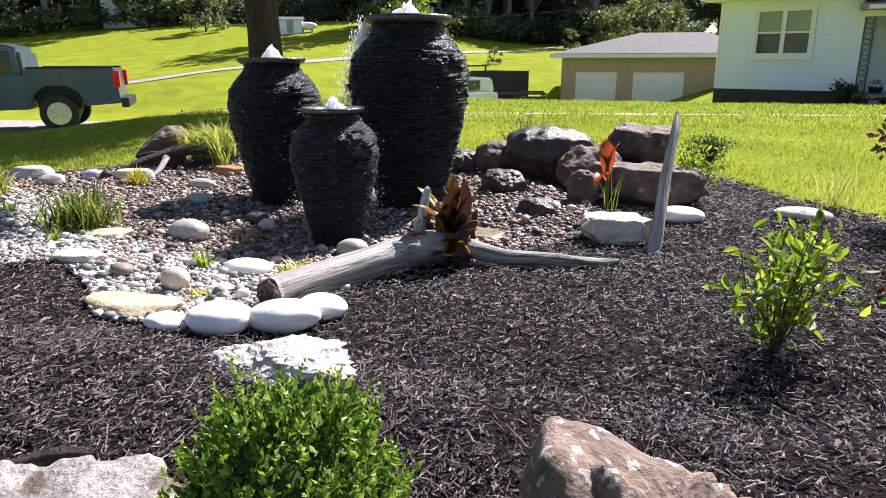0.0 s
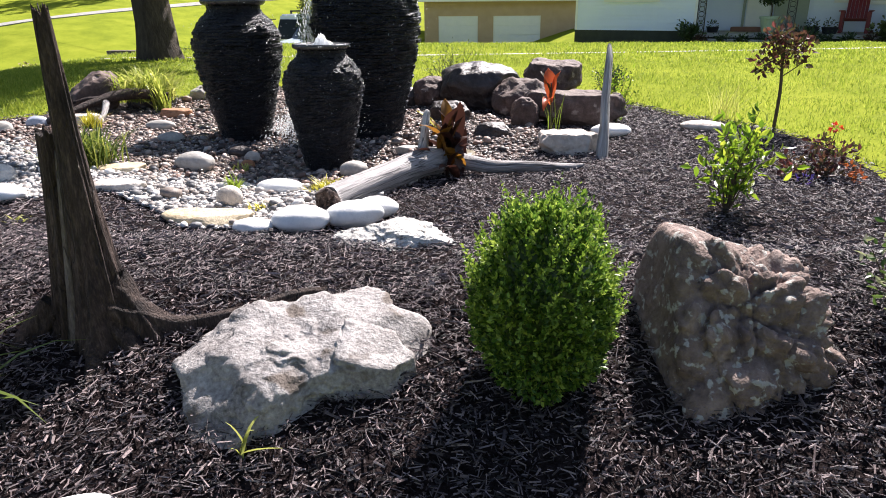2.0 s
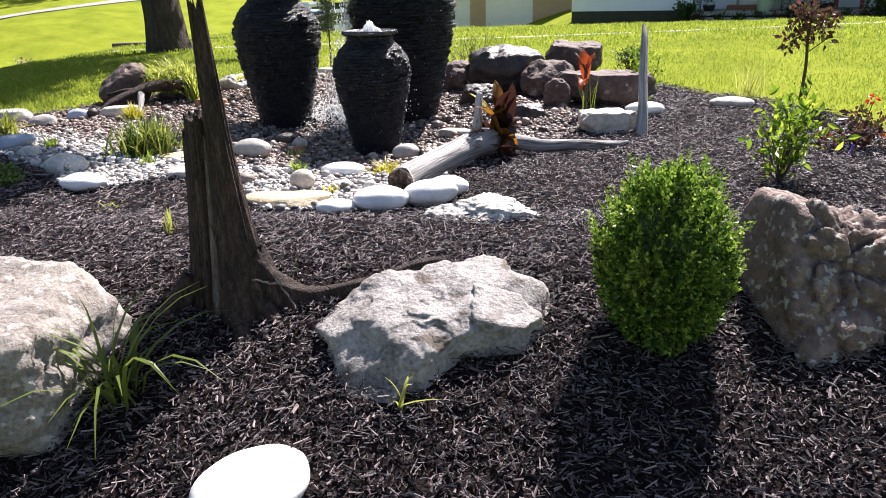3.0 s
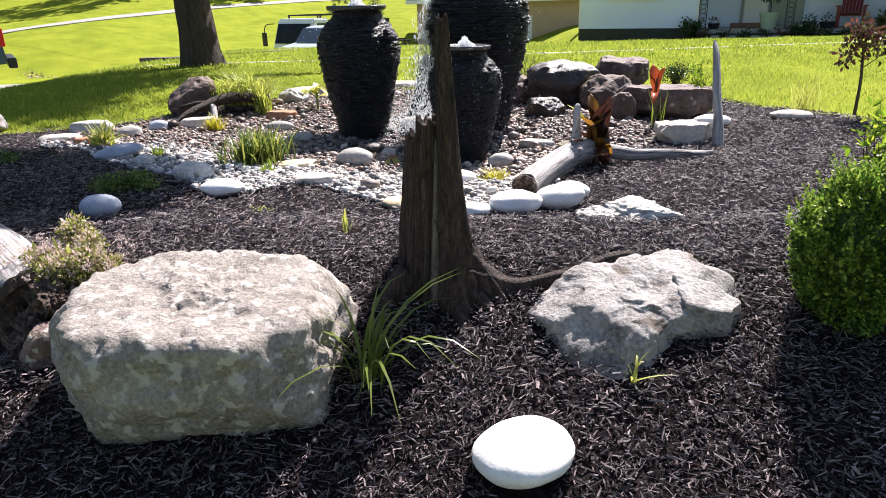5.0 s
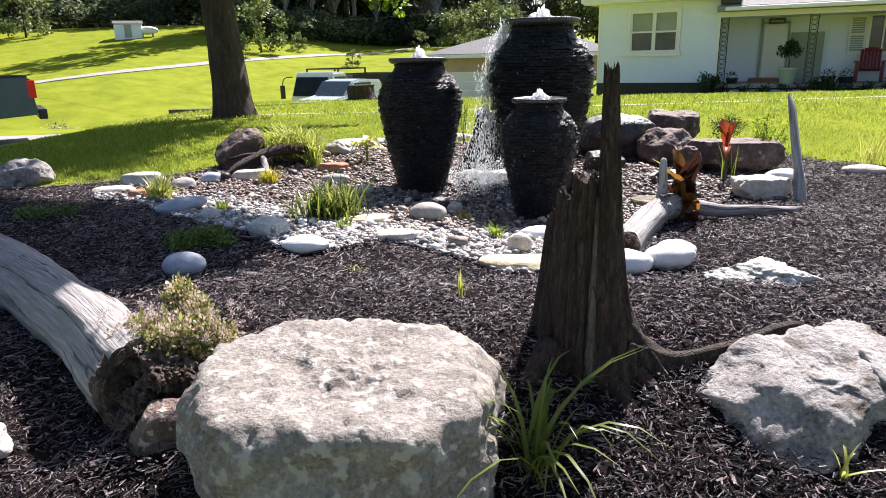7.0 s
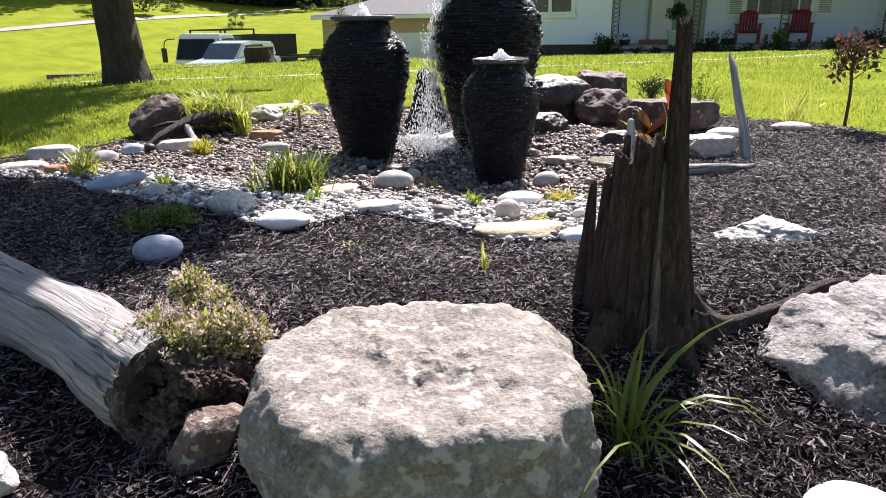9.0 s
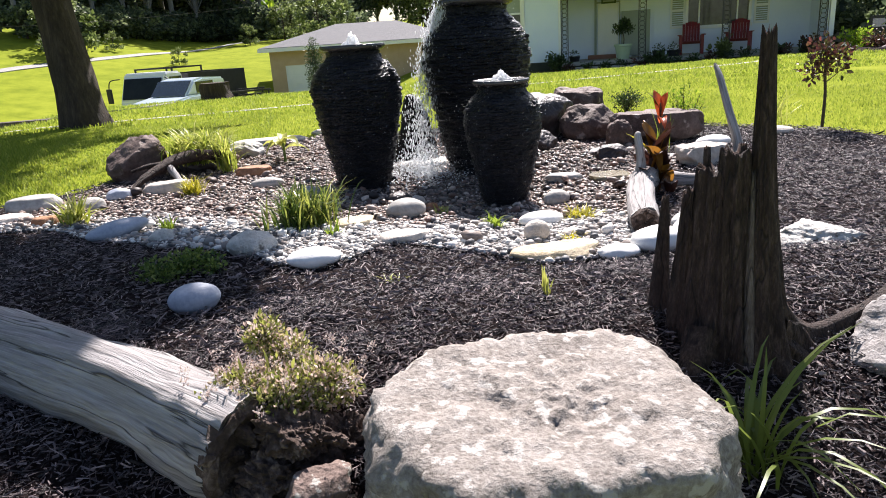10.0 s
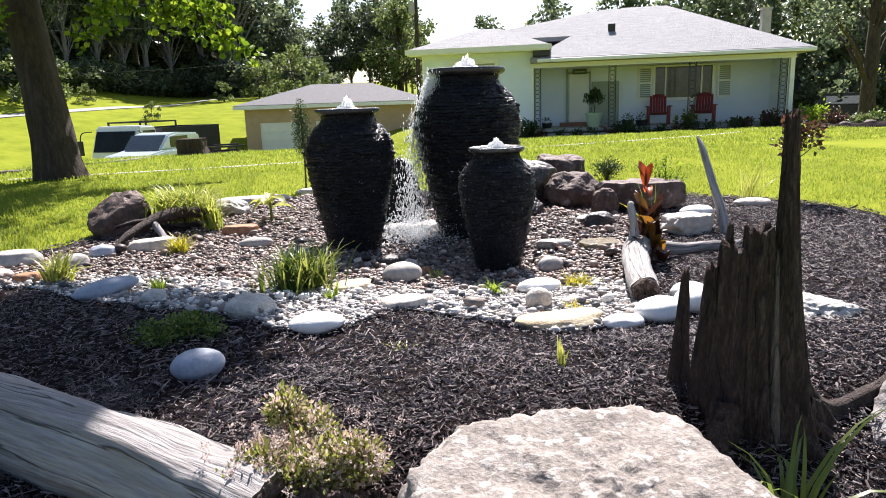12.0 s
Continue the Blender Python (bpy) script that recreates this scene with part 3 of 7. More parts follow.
def land(x, y):
    """Height of the ground: the planted bank, the shallow bowl round the urns, the lawn and the fields."""
    x, y = np.asarray(x, float), np.asarray(y, float)
    m = smooth(-1, 6, x)
    z = (1 - m) * np.interp(y, LAND_Y, LAND_L) + m * np.interp(y, LAND_Y, LAND_R)
    z = z - 0.12 * np.exp(-((x + 1.45) / 1.1) ** 2 - ((y - 4.7) / 1.2) ** 2)
    z = z - 0.065 * smooth(-2.3, -1.2, x) * smooth(2.0, 2.6, y) * (1 - smooth(4.3, 5.2, y))
    # the hollow in front of the big log
    off, on = -0.65 * (x + 2.69) - 0.76 * (y - 1.30), -0.76 * (x + 2.55) + 0.65 * (y - 1.2)
    z = z - 0.10 * smooth(-0.12, 0.08, off) * (1 - smooth(0.25, 0.55, off)) * smooth(-0.1, 0.25, on)
    drop = 1.4 * smooth(-7, -12, x) * smooth(3, 9, y) * (1 - smooth(22, 30, y))
    hill = smooth(-12, -30, x) * smooth(28, 44, y)
    z = z - 0.75 * smooth(17, 27, x) * smooth(20, 30, y) * (1 - smooth(55, 80, y))
    return z - 0.45 * drop + hill * (1.9 + 1.3 * smooth(50, 75, y))


def gz(x, y):
    return float(land(x, y))

# ---- structure: ground, bed, gravel, path, drive, road ----
BED = [(-6.6, 0.1), (-7.0, 2.6), (-6.4, 4.6), (-5.3, 5.3), (-4.7, 5.7), (-4.3, 6.3), (-3.7, 7.0), (-2.7, 7.5), (-1.2, 7.6), (0.2, 7.5),
       (1.1, 7.2), (1.75, 6.35), (2.3, 5.5), (2.6, 4.5), (2.5, 3.4), (2.75, 2.3), (3.2, 1.2), (3.3, 0.1), (0, -0.2), (-3.4, -0.2)]
STONY = [(-4.76, 4.71), (-4.09, 4.14), (-3.76, 3.79), (-3.33, 3.44), (-2.9, 3.06), (-2.56, 2.79), (-2.28, 2.89), (-2.06, 3), (-1.71, 2.76), (-1.38, 2.54), (-0.92, 2.59), (-0.68, 2.84), (-0.49, 3.4), (-0.21, 3.85), (0.23, 4.28), (0.46, 4.78), (0.35, 5.42), (-0, 6.03), (-0.5, 6.55), (-1.27, 6.97), (-2.26, 7.78), (-3.07, 7.1), (-3.4, 6.31), (-3.68, 5.83), (-4.36, 5.6)]


def outline(points, n, wob, seed):
    """A closed, rounded outline with an uneven edge."""
    P = np.array(points, float)
    k = len(P)
    out = []
    for i in range(n):
        s = i / n * k
        j, u = int(s), s - int(s)
        p0, p1, p2, p3 = (P[(j + d) % k] for d in (-1, 0, 1, 2))
        q = 0.5 * (2 * p1 + (p2 - p0) * u + (2 * p0 - 5 * p1 + 4 * p2 - p3) * u * u + (3 * p1 - p0 - 3 * p2 + p3) * u ** 3)
        out.append(q + wob * np.array([noise.noise(Vector((q[0] * 3, q[1] * 3, seed))), noise.noise(Vector((q[0] * 3, q[1] * 3, seed + 9)))]))
    return np.array(out)


def inside(poly, x, y):
    x, y = np.asarray(x, float), np.asarray(y, float)
    res = np.zeros(x.shape, bool)
    a = poly
    b = np.roll(poly, -1, axis=0)
    for (x0, y0), (x1, y1) in zip(a, b):
        hit = ((y0 > y) != (y1 > y)) & (x < (x1 - x0) * (y - y0) / (y1 - y0 + 1e-12) + x0)
        res ^= hit
    return res


BED_EDGE, STONY_EDGE = outline(BED, 260, 0.06, 1), outline(STONY, 260, 0.10, 2)


def sheet(edge, centre, rings, lift, dip, bumps):
    """A sheet laid on the land inside an outline; its rim dips into the ground."""
    c = np.array(centre, float)
    V, F, n = [], [], len(edge)
    for r in range(1, rings + 1):
        s = (r / rings) ** 0.8
        for q in edge:
            p = c + (q - c) * s
            h = noise.noise(Vector((p[0] * 2.3, p[1] * 2.3, 3))) + 0.6 * noise.noise(Vector((p[0] * 7, p[1] * 7, 5)))
            V.append((p[0], p[1], gz(*p) + lift + bumps * h - (dip if r == rings else 0)))
    V.append((c[0], c[1], gz(*c) + lift))
    for j in range(n):
        F.append((len(V) - 1, j, (j + 1) % n))
        for r in range(rings - 1):
            a, b = r * n + j, r * n + (j + 1) % n
            F += [(a, a + n, b + n), (a, b + n, b)]
    return np.array(V), np.array(F)


def graded(lo, hi, step, far, grow):
    mid = list(np.arange(lo, hi, step))
    up, s = [mid[-1] + step], step
    while up[-1] < far:
        s *= grow
        up.append(up[-1] + s)
    down, s = [mid[0] - step], step
    while down[-1] > -far:
        s *= grow
        down.append(down[-1] - s)
    return np.array(down[::-1] + mid + up)


gx, gy = graded(-8, 5, 0.14, 600, 1.09), graded(-1, 10, 0.14, 600, 1.07)
GX, GY = np.meshgrid(gx, gy)
inbed = inside(BED_EDGE * 0.985 + np.array([-1.8, 3.4]) * 0.015, GX, GY)
GZ = land(GX, GY) - 0.07 * inbed
roll = np.array([[noise.noise(Vector((x * 0.9, y * 0.9, 0))) for x in gx] for y in gy])
GZ += 0.012 * roll * (np.abs(GX) < 30)
nx, ny = len(gx), len(gy)
idx = np.arange(nx * ny).reshape(ny, nx)
quads = np.stack([idx[:-1, :-1], idx[:-1, 1:], idx[1:, 1:], idx[1:, :-1]], -1).reshape(-1, 4)
solo("ground", (np.stack([GX, GY, GZ], -1).reshape(-1, 3), quads), M_LAWN, label="sunlit yellow-green mown lawn and fields", category="lawn", kind="structure")
solo("mulch_bed", sheet(BED_EDGE, (-1.8, 3.4), 60, 0.0, 0.06, 0.012), M_SOIL, label="dark shredded bark mulch over a raised bank", category="mulch", kind="structure")
solo("gravel_bed", sheet(STONY_EDGE, (-1.75, 4.6), 40, 0.012, 0.03, 0.006), M_GRAVELBED, label="bed of river gravel round the urns", category="gravel", kind="structure")


def ribbon(points, width, lift, thick=0.05):
    """A strip that follows the land, with real thickness."""
    P = np.array(points, float)
    s = np.linspace(0, len(P) - 1, (len(P) - 1) * 10 + 1)
    C = np.stack([np.interp(s, np.arange(len(P)), P[:, i]) for i in (0, 1)], -1)
    for _ in range(6):
        C[1:-1] = (C[:-2] + 2 * C[1:-1] + C[2:]) / 4
    d = np.gradient(C, axis=0)
    d /= np.linalg.norm(d, axis=1)[:, None]
    side = np.stack([-d[:, 1], d[:, 0]], -1)
    V, F = [], []
    for c, q in zip(C, side):
        for u in (-0.5, -0.5, 0.5, 0.5):
            p = c + q * u * width
            V.append((p[0], p[1], gz(*p) + lift))
        V[-4] = (V[-4][0], V[-4][1], V[-4][2] - thick)
        V[-1] = (V[-1][0], V[-1][1], V[-1][2] - thick)
    for k in range(len(C) - 1):
        for j in range(3):
            a = 4 * k + j
            F.append((a, a + 4, a + 5, a + 1))
    return np.array(V), np.array(F)


solo("path", ribbon([(-7.5, 12.3), (-3, 12.6), (3, 13.6), (8, 14.6), (11, 17), (11.2, 21.5)], 0.22, 0.006), M_CONC, label="narrow pale concrete path flush with the lawn", category="path", kind="structure", smooth=False)
solo("driveway", ribbon([(-33, 11.3), (-19.8, 12.7), (-12.6, 13.9), (-8.6, 15.1), (-7.0, 16.4), (-7.2, 22), (-5, 30)], 2.7, 0.03), M_GRAVELROAD, label="pale gravel driveway", category="driveway", kind="structure", smooth=False)
solo("road", ribbon([(-90.97, 33.5), (-51.01, 35.62), (-32.11, 39.15), (-22.5, 53.42), (-12.06, 73.72), (-8.9, 85.81), (0.87, 112.1), (21.08, 140.67)], 0.85, 0.05), M_GRAVELROAD, label="pale country road across the field", category="road", kind="structure", smooth=False)

# ---- the fountain ----
URN = [(0.0, 0.160), (0.03, 0.172), (0.30, 0.232), (0.55, 0.287), (0.69, 0.305), (0.79, 0.288), (0.86, 0.243), (0.905, 0.193), (0.935, 0.178), (0.955, 0.182)]


def urn(at, H, seed, courses):
    """An urn of stacked slate courses with a flat rim, water welling over it and running down."""
    rng = np.random.default_rng(seed)
    u = thing("urn_fountain", at, "tall black stacked-slate urn fountain, wet, water spilling over", "urn", "urn fountains in the gravel")
    zs, rs = np.array([p[0] for p in URN]), np.array([p[1] for p in URN])
    seg = 96
    V, F = [], []
    for c in range(courses):
        z0, z1 = 0.955 * c / courses, 0.955 * (c + 1) / courses
        jit, k = np.zeros(seg), 0
        while k < seg:
            w = rng.integers(2, 7)
            jit[k:k + w] = rng.normal() * 0.019
            k += w
        jit = np.roll(jit, rng.integers(seg))
        for z, f in ((z0 + 0.0006, 0.997), (z0 + (z1 - z0) * 0.3, 1.0), (z1 - (z1 - z0) * 0.25, 1.003), (z1 - 0.0006, 0.998)):
            r = np.interp(z, zs, rs) * f
            for j in range(seg):
                w = 2 * math.pi * j / seg
                q = r * (1 + jit[j] + 0.008 * rng.normal() + 0.012 * noise.noise(Vector((3.2 * math.cos(w), 3.2 * math.sin(w), 9 * z + seed))))
                V.append((H * q * math.cos(w), H * q * math.sin(w), H * z))
    rows = len(V) // seg
    F = [(r * seg + j, r * seg + (j + 1) % seg, (r + 1) * seg + (j + 1) % seg, (r + 1) * seg + j) for r in range(rows - 1) for j in range(seg)]
    part("body", (np.array(V), np.array(F)), M_URN, u, smooth=False)
    lip = [(0.955, 0.180), (0.962, 0.200), (0.972, 0.214), (0.984, 0.219), (0.998, 0.216), (1.0, 0.208), (0.99, 0.196), (0.975, 0.150), (0.975, 0.001)]
    V = [(H * r * math.cos(2 * math.pi * j / 64), H * r * math.sin(2 * math.pi * j / 64), H * z) for z, r in lip for j in range(64)]
    F = [(r * 64 + j, r * 64 + (j + 1) % 64, (r + 1) * 64 + (j + 1) % 64, (r + 1) * 64 + j) for r in range(len(lip) - 1) for j in range(64)]
    part("rim", (np.array(V), np.array(F)), M_RIM, u, smooth=True)
    V, F = icosphere(4)
    V = V.copy()
    for i, v in enumerate(V):
        n1 = noise.noise(Vector(v * 2.2) + Vector((seed, 0, 0)))
        n2 = noise.noise(Vector(v * 6) + Vector((seed, 3, 0)))
        up = max(v[2], 0)
        k = 0.35 + 0.65 * (1 - up) ** 2
        V[i] = (v[0] * H * 0.085 * k * (1 + 0.5 * n1), v[1] * H * 0.085 * k * (1 + 0.5 * n1), H * (0.985 + 0.075 * up ** 0.8 * (1 + 0.5 * n1 + 0.25 * n2)))
    part("water_jet", (V, F), M_FOAM, u, "white foaming water jet", smooth=True)
    film = [(0.2 * H, 0.993 * H), (0.001, 0.993 * H)]
    V = [(r * math.cos(2 * math.pi * j / 48) * (1 + 0.03 * math.sin(7 * j)), r * math.sin(2 * math.pi * j / 48), z + 0.003 * math.sin(3.3 * j)) for r, z in film for j in range(48)]
    part("water_surface", (np.array(V), np.array([(j, (j + 1) % 48, 48 + (j + 1) % 48, 48 + j) for j in range(48)])), M_WATER, u, smooth=True)
    # threads of water down the sides, and drops flying off
    V, F = icosphere(1)
    n = 620
    a = rng.uniform(0, 2 * math.pi, n)
    a = a + 0.35 * np.sin(5 * a + seed) + 0.1 * np.sin(23 * a)
    z = 0.95 * rng.random(n) ** 0.75
    r = np.interp(z, zs, rs) * rng.uniform(1.008, 1.035, n)
    S = np.stack([np.full(n, 0.0011), np.full(n, 0.0011), rng.uniform(0.0015, 0.009, n)], 1) * rng.uniform(0.4, 1.3, n)[:, None] * (0.6 + 0.5 * H)
    run = strew((V, F), np.repeat(np.eye(3)[None], n, 0), S, np.stack([H * r * np.cos(a), H * r * np.sin(a), H * z], 1))
    n = 240
    a = rng.uniform(0, 2 * math.pi, n)
    z = rng.random(n)
    r = 0.305 * (1 + 0.16 * np.abs(rng.normal(size=n))) * np.where(z > 0.7, np.interp(z, zs, rs) / 0.305 + 0.08, 1)
    S = rng.uniform(0.0007, 0.0020, (n, 1)) * np.array([[1, 1, 1.8]]) * (0.6 + 0.5 * H)
    fly = strew((V, F), np.repeat(np.eye(3)[None], n, 0), S, np.stack([H * r * np.cos(a), H * r * np.sin(a), H * z], 1))
    tagged(part("running_water", run, M_WATER, u, "clear threads of running water", smooth=True), kind="stuff")
    tagged(part("flying_drops", fly, M_FOAM, u, "bright flying drops of water", smooth=True), kind="stuff")
    return u


urn((-1.024, 5.409, 0.60), 1.49, 1, 54)
urn((-2.064, 5.19, 0.625), 1.17, 2, 46)
urn((-1.128, 4.285, 0.60), 0.90, 3, 38)

# spray between the urns
rng = np.random.default_rng(11)
n = 4200
u = rng.random(n) ** 0.8
fall = np.stack([-1.30 - 0.26 * u ** 0.6 + rng.normal(size=n) * (0.02 + 0.07 * u), 5.32 + 0.08 * u + rng.normal(size=n) * (0.03 + 0.07 * u), 2.02 - 1.38 * u ** 1.4 + 0.04 * rng.normal(size=n)], 1)
fall[:, 2] = np.maximum(fall[:, 2], 0.62)
m = 4500
low = np.stack([rng.normal(-1.56, 0.19, m), rng.normal(5.42, 0.20, m), 0.65 + 0.085 * np.abs(rng.normal(size=m))], 1)
tagged(solo("water_splash", strew(icosphere(1), np.repeat(np.eye(3)[None], m, 0), rng.uniform(0.002, 0.0065, (m, 1)) * np.ones((1, 3)), low), M_FOAM,
            label="white splashing water on stones between the urns", category="water", kind="stuff"))
tagged(solo("water_spray", strew(icosphere(1), np.repeat(np.eye(3)[None], n, 0), rng.uniform(0.0012, 0.0038, (n, 1)) * np.stack([np.ones(n), np.ones(n), rng.uniform(1.5, 6.0, n)], 1), fall), M_FOAM,
            label="bright falling water drops between the urns", category="water", kind="stuff"))


# ---- stones ----
FEET = []  # where stones lie, so that gravel and mulch keep off them


def stone(name, x, y, size, mat, seed, label, rz=0.0, sink=0.02, cuts=3, lump=0.08, fine=0.012, sub=4, keep=0.8, flat=0.0, planes=(), knob=0.0, z=None, group="", tilt=(0, 0), category="rock"):
    FEET.append((x, y, size[0] * 0.42, size[1] * 0.42, radians(rz)))
    if name == "boulder":
        data = block(size, seed, 5, 0.85, cuts=7, keep=0.74, lump=0.12, fine=0.025, chip=0.035, planes=planes)
    else:
        data = rock(size, seed, sub, cuts, lump, fine, flat, keep, planes, knob)
    ob = solo(name, data, mat, label=label, category=category, group=group)
    ob.matrix_world = pose(x, y, (gz(x, y) if z is None else z) - sink, tilt[0], tilt[1], rz)
    return ob


G1, G2, G3 = "smooth stones edging the gravel", "boulders behind the gravel", "boulders in the mulch"
stone("river_stone", -2.969, 2.325, (0.205, 0.15, 0.125), M_BLUEST, 1, "smooth pale blue-grey egg-shaped stone on mulch", 12, 0.01, 0, 0.05, 0.0, group=G1)
stone("river_stone", -2.494, 2.777, (0.26, 0.17, 0.10), M_WSTONE, 2, "smooth flat white stone at the gravel's edge", -5, 0.01, 0, 0.07, 0.0, group=G1)
stone("rough_stone", -2.806, 3.13, (0.26, 0.2, 0.14), M_ROUGHW, 3, "pitted grey-white stone at the gravel's edge", 10, 0.02, 5, 0.1, 0.05, group=G1)
stone("river_stone", -1.912, 3.819, (0.26, 0.18, 0.15), M_GREYST, 4, "rounded grey-tan river stone in the gravel", 5, 0.015, 0, 0.06, 0.0, group=G1)
stone("river_stone", -1.877, 4.525, (0.19, 0.15, 0.11), M_DARKROCK, 5, "rounded dark brown wet stone in the gravel", 20, 0.015, 1, group=G1)
stone("river_stone", -1.751, 4.439, (0.12, 0.1, 0.10), M_PALESLAB, 6, "rounded pinkish white stone in the gravel", 0, 0.01, 1, group=G1)
stone("river_stone", -1.689, 4.174, (0.10, 0.08, 0.08), M_RUST, 7, "small red-brown stone in the gravel", 30, 0.01, 2, group=G1)
stone("river_stone", -1.183, 3.323, (0.27, 0.17, 0.09), M_WSTONE, 8, "flat white oval stone in the gravel", 5, 0.0, 0, 0.06, 0.0, group=G1)
stone("river_stone", -0.867, 3.929, (0.19, 0.14, 0.12), M_GREYST, 9, "pale rounded stone in the gravel", 15, 0.01, 1, 0.06, 0.0, group=G1)
stone("river_stone", -1.332, 2.946, (0.14, 0.12, 0.125), M_PALESLAB, 10, "round beige stone standing on the gravel", 0, 0.0, 0, 0.05, 0.01, group=G1)
stone("river_stone", -1.118, 2.986, (0.13, 0.11, 0.06), M_PALESLAB, 12, "low tan stone beside the beige one", 25, 0.01, 3, group=G1)
stone("flagstone", -1.341, 2.66, (0.46, 0.26, 0.07), M_SAND, 11, "flat yellow sandstone slab at the gravel's edge", 4, 0.01, 7, 0.12, 0.04, flat=0.5, keep=0.7, group=G1)
stone("river_stone", -1.058, 2.536, (0.21, 0.14, 0.075), M_WSTONE, 13, "low flat white stone at the gravel's edge", -4, 0.01, 0, 0.07, 0.0, group=G1)
stone("river_stone", -0.832, 2.576, (0.29, 0.22, 0.13), M_WSTONE, 14, "large smooth white stone beside the log", 8, 0.01, 0, 0.08, 0.0, group=G1)
stone("river_stone", -0.589, 2.659, (0.29, 0.19, 0.135), M_WSTONE, 15, "large smooth white stone beside the log", 22, 0.01, 0, 0.08, 0.0, group=G1)
stone("river_stone", -0.51, 2.834, (0.22, 0.17, 0.11), M_WSTONE, 16, "smooth white stone behind two others", 10, 0.01, 0, 0.06, 0.0, group=G1)
stone("river_stone", -2.852, 5.252, (0.27, 0.14, 0.10), M_GREYST, 17, "flat grey oval stone in the gravel", 0, 0.01, 0, 0.06, 0.0, group=G1)
stone("flagstone", -3.006, 5.88, (0.32, 0.2, 0.10), M_RUST, 18, "flat rust-coloured stone in the gravel", 0, 0.01, 6, flat=0.6, group=G1)
stone("flagstone", -3.646, 5.365, (0.38, 0.22, 0.12), M_PALESLAB, 19, "flat brownish slab below the boulder", 10, 0.02, 6, flat=0.6, group=G1)
stone("river_stone", -3.63, 3.83, (0.36, 0.16, 0.11), M_BLUEST, 20, "long blue-grey stone tipped on the gravel's edge", 12, 0.0, 0, 0.06, 0.0, group=G1, tilt=(0, -9))
stone("flagstone", -4.603, 4.697, (0.36, 0.22, 0.08), M_PALESLAB, 21, "flat pale stone edging the lawn", 8, 0.02, 5, flat=0.6, group=G1)
stone("flagstone", -4.577, 5.166, (0.40, 0.26, 0.13), M_GREYST, 22, "grey slab stacked at the lawn's edge", 5, 0.02, 6, flat=0.6, group=G1)
stone("river_stone", -4.111, 4.921, (0.22, 0.16, 0.12), M_GREYST, 23, "grey stone stacked at the lawn's edge", 40, 0.02, 4, group=G1)
stone("river_stone", -3.988, 5.261, (0.2, 0.15, 0.12), M_BLUEST, 24, "pale stone stacked at the lawn's edge", 10, 0.02, 2, group=G1)
stone("river_stone", -4.24, 4.448, (0.2, 0.14, 0.09), M_RUST, 25, "rusty flat stone under the lime grass", 0, 0.02, 5, flat=0.7, group=G1)
stone("flagstone", -2.273, 3.55, (0.30, 0.2, 0.06), M_SAND, 26, "flat tan stone in the gravel", 20, 0.015, 6, flat=0.5, group=G1)
stone("flagstone", -2.027, 3.08, (0.30, 0.18, 0.07), M_PALESLAB, 27, "flat reddish tan stone at the mulch's edge", 8, 0.015, 6, flat=0.5, group=G1)
stone("flagstone", -0.231, 4.483, (0.34, 0.26, 0.06), M_WETST, 28, "flat wet yellowish slab in the gravel", 5, 0.01, 6, flat=0.5, group=G1)
stone("flagstone", -0.549, 4.641, (0.30, 0.13, 0.08), M_GREYST, 29, "flat grey-tan stone in the gravel", -12, 0.01, 4, flat=0.6, group=G1)
stone("flagstone", -1.481, 5.785, (0.55, 0.36, 0.07), M_PALESLAB, 30, "pale wet slab under the falling water", 0, 0.01, 6, flat=0.5, group=G1)
stone("river_stone", -1.642, 5.538, (0.30, 0.2, 0.13), M_GREYST, 31, "rounded wet grey stone under the falling water", 0, 0.01, 0, group=G1)
stone("flagstone", 0.043, 5.264, (0.28, 0.2, 0.06), M_GREYST, 32, "flat grey stone in the gravel", 20, 0.01, 5, flat=0.5, group=G1)
stone("flagstone", -2.968, 7.567, (0.9, 0.3, 0.09), M_PALESLAB, 33, "pale flat ledge stone at the back", 6, 0.02, 7, flat=0.5, group=G1)
stone("flagstone", -2.057, 7.954, (0.85, 0.32, 0.08), M_PALESLAB, 34, "pale flat ledge stone at the back", -3, 0.02, 7, flat=0.5, group=G1)
stone("river_stone", -2.543, 4.789, (0.22, 0.13, 0.1), M_GREYST, 35, "grey-green flat stone in the gravel", 8, 0.015, 1, group=G1)
stone("river_stone", -3.345, 3.59, (0.15, 0.11, 0.10), M_ROUGHW, 36, "small pale stone at the gravel's edge", 30, 0.02, 3, group=G1)
stone("river_stone", -0.905, 0.712, (0.32, 0.27, 0.125), M_WSTONE, 37, "large smooth white egg-shaped stone on mulch", 45, 0.01, 0, 0.05, 0.0, sub=4, group=G3)
stone("rough_stone", -3.1, 1.03, (0.22, 0.18, 0.14), M_ROUGHW, 38, "jagged white stone on mulch", 10, 0.03, 6, 0.14, 0.06, group=G3)
stone("rough_stone", -2.545, 1.085, (0.19, 0.14, 0.22), M_KNOB, 39, "angular brown-grey rock wedged under the log's end", 35, 0.09, 10, 0.1, 0.05, sub=5, keep=0.5, group=G3, tilt=(0, 14))

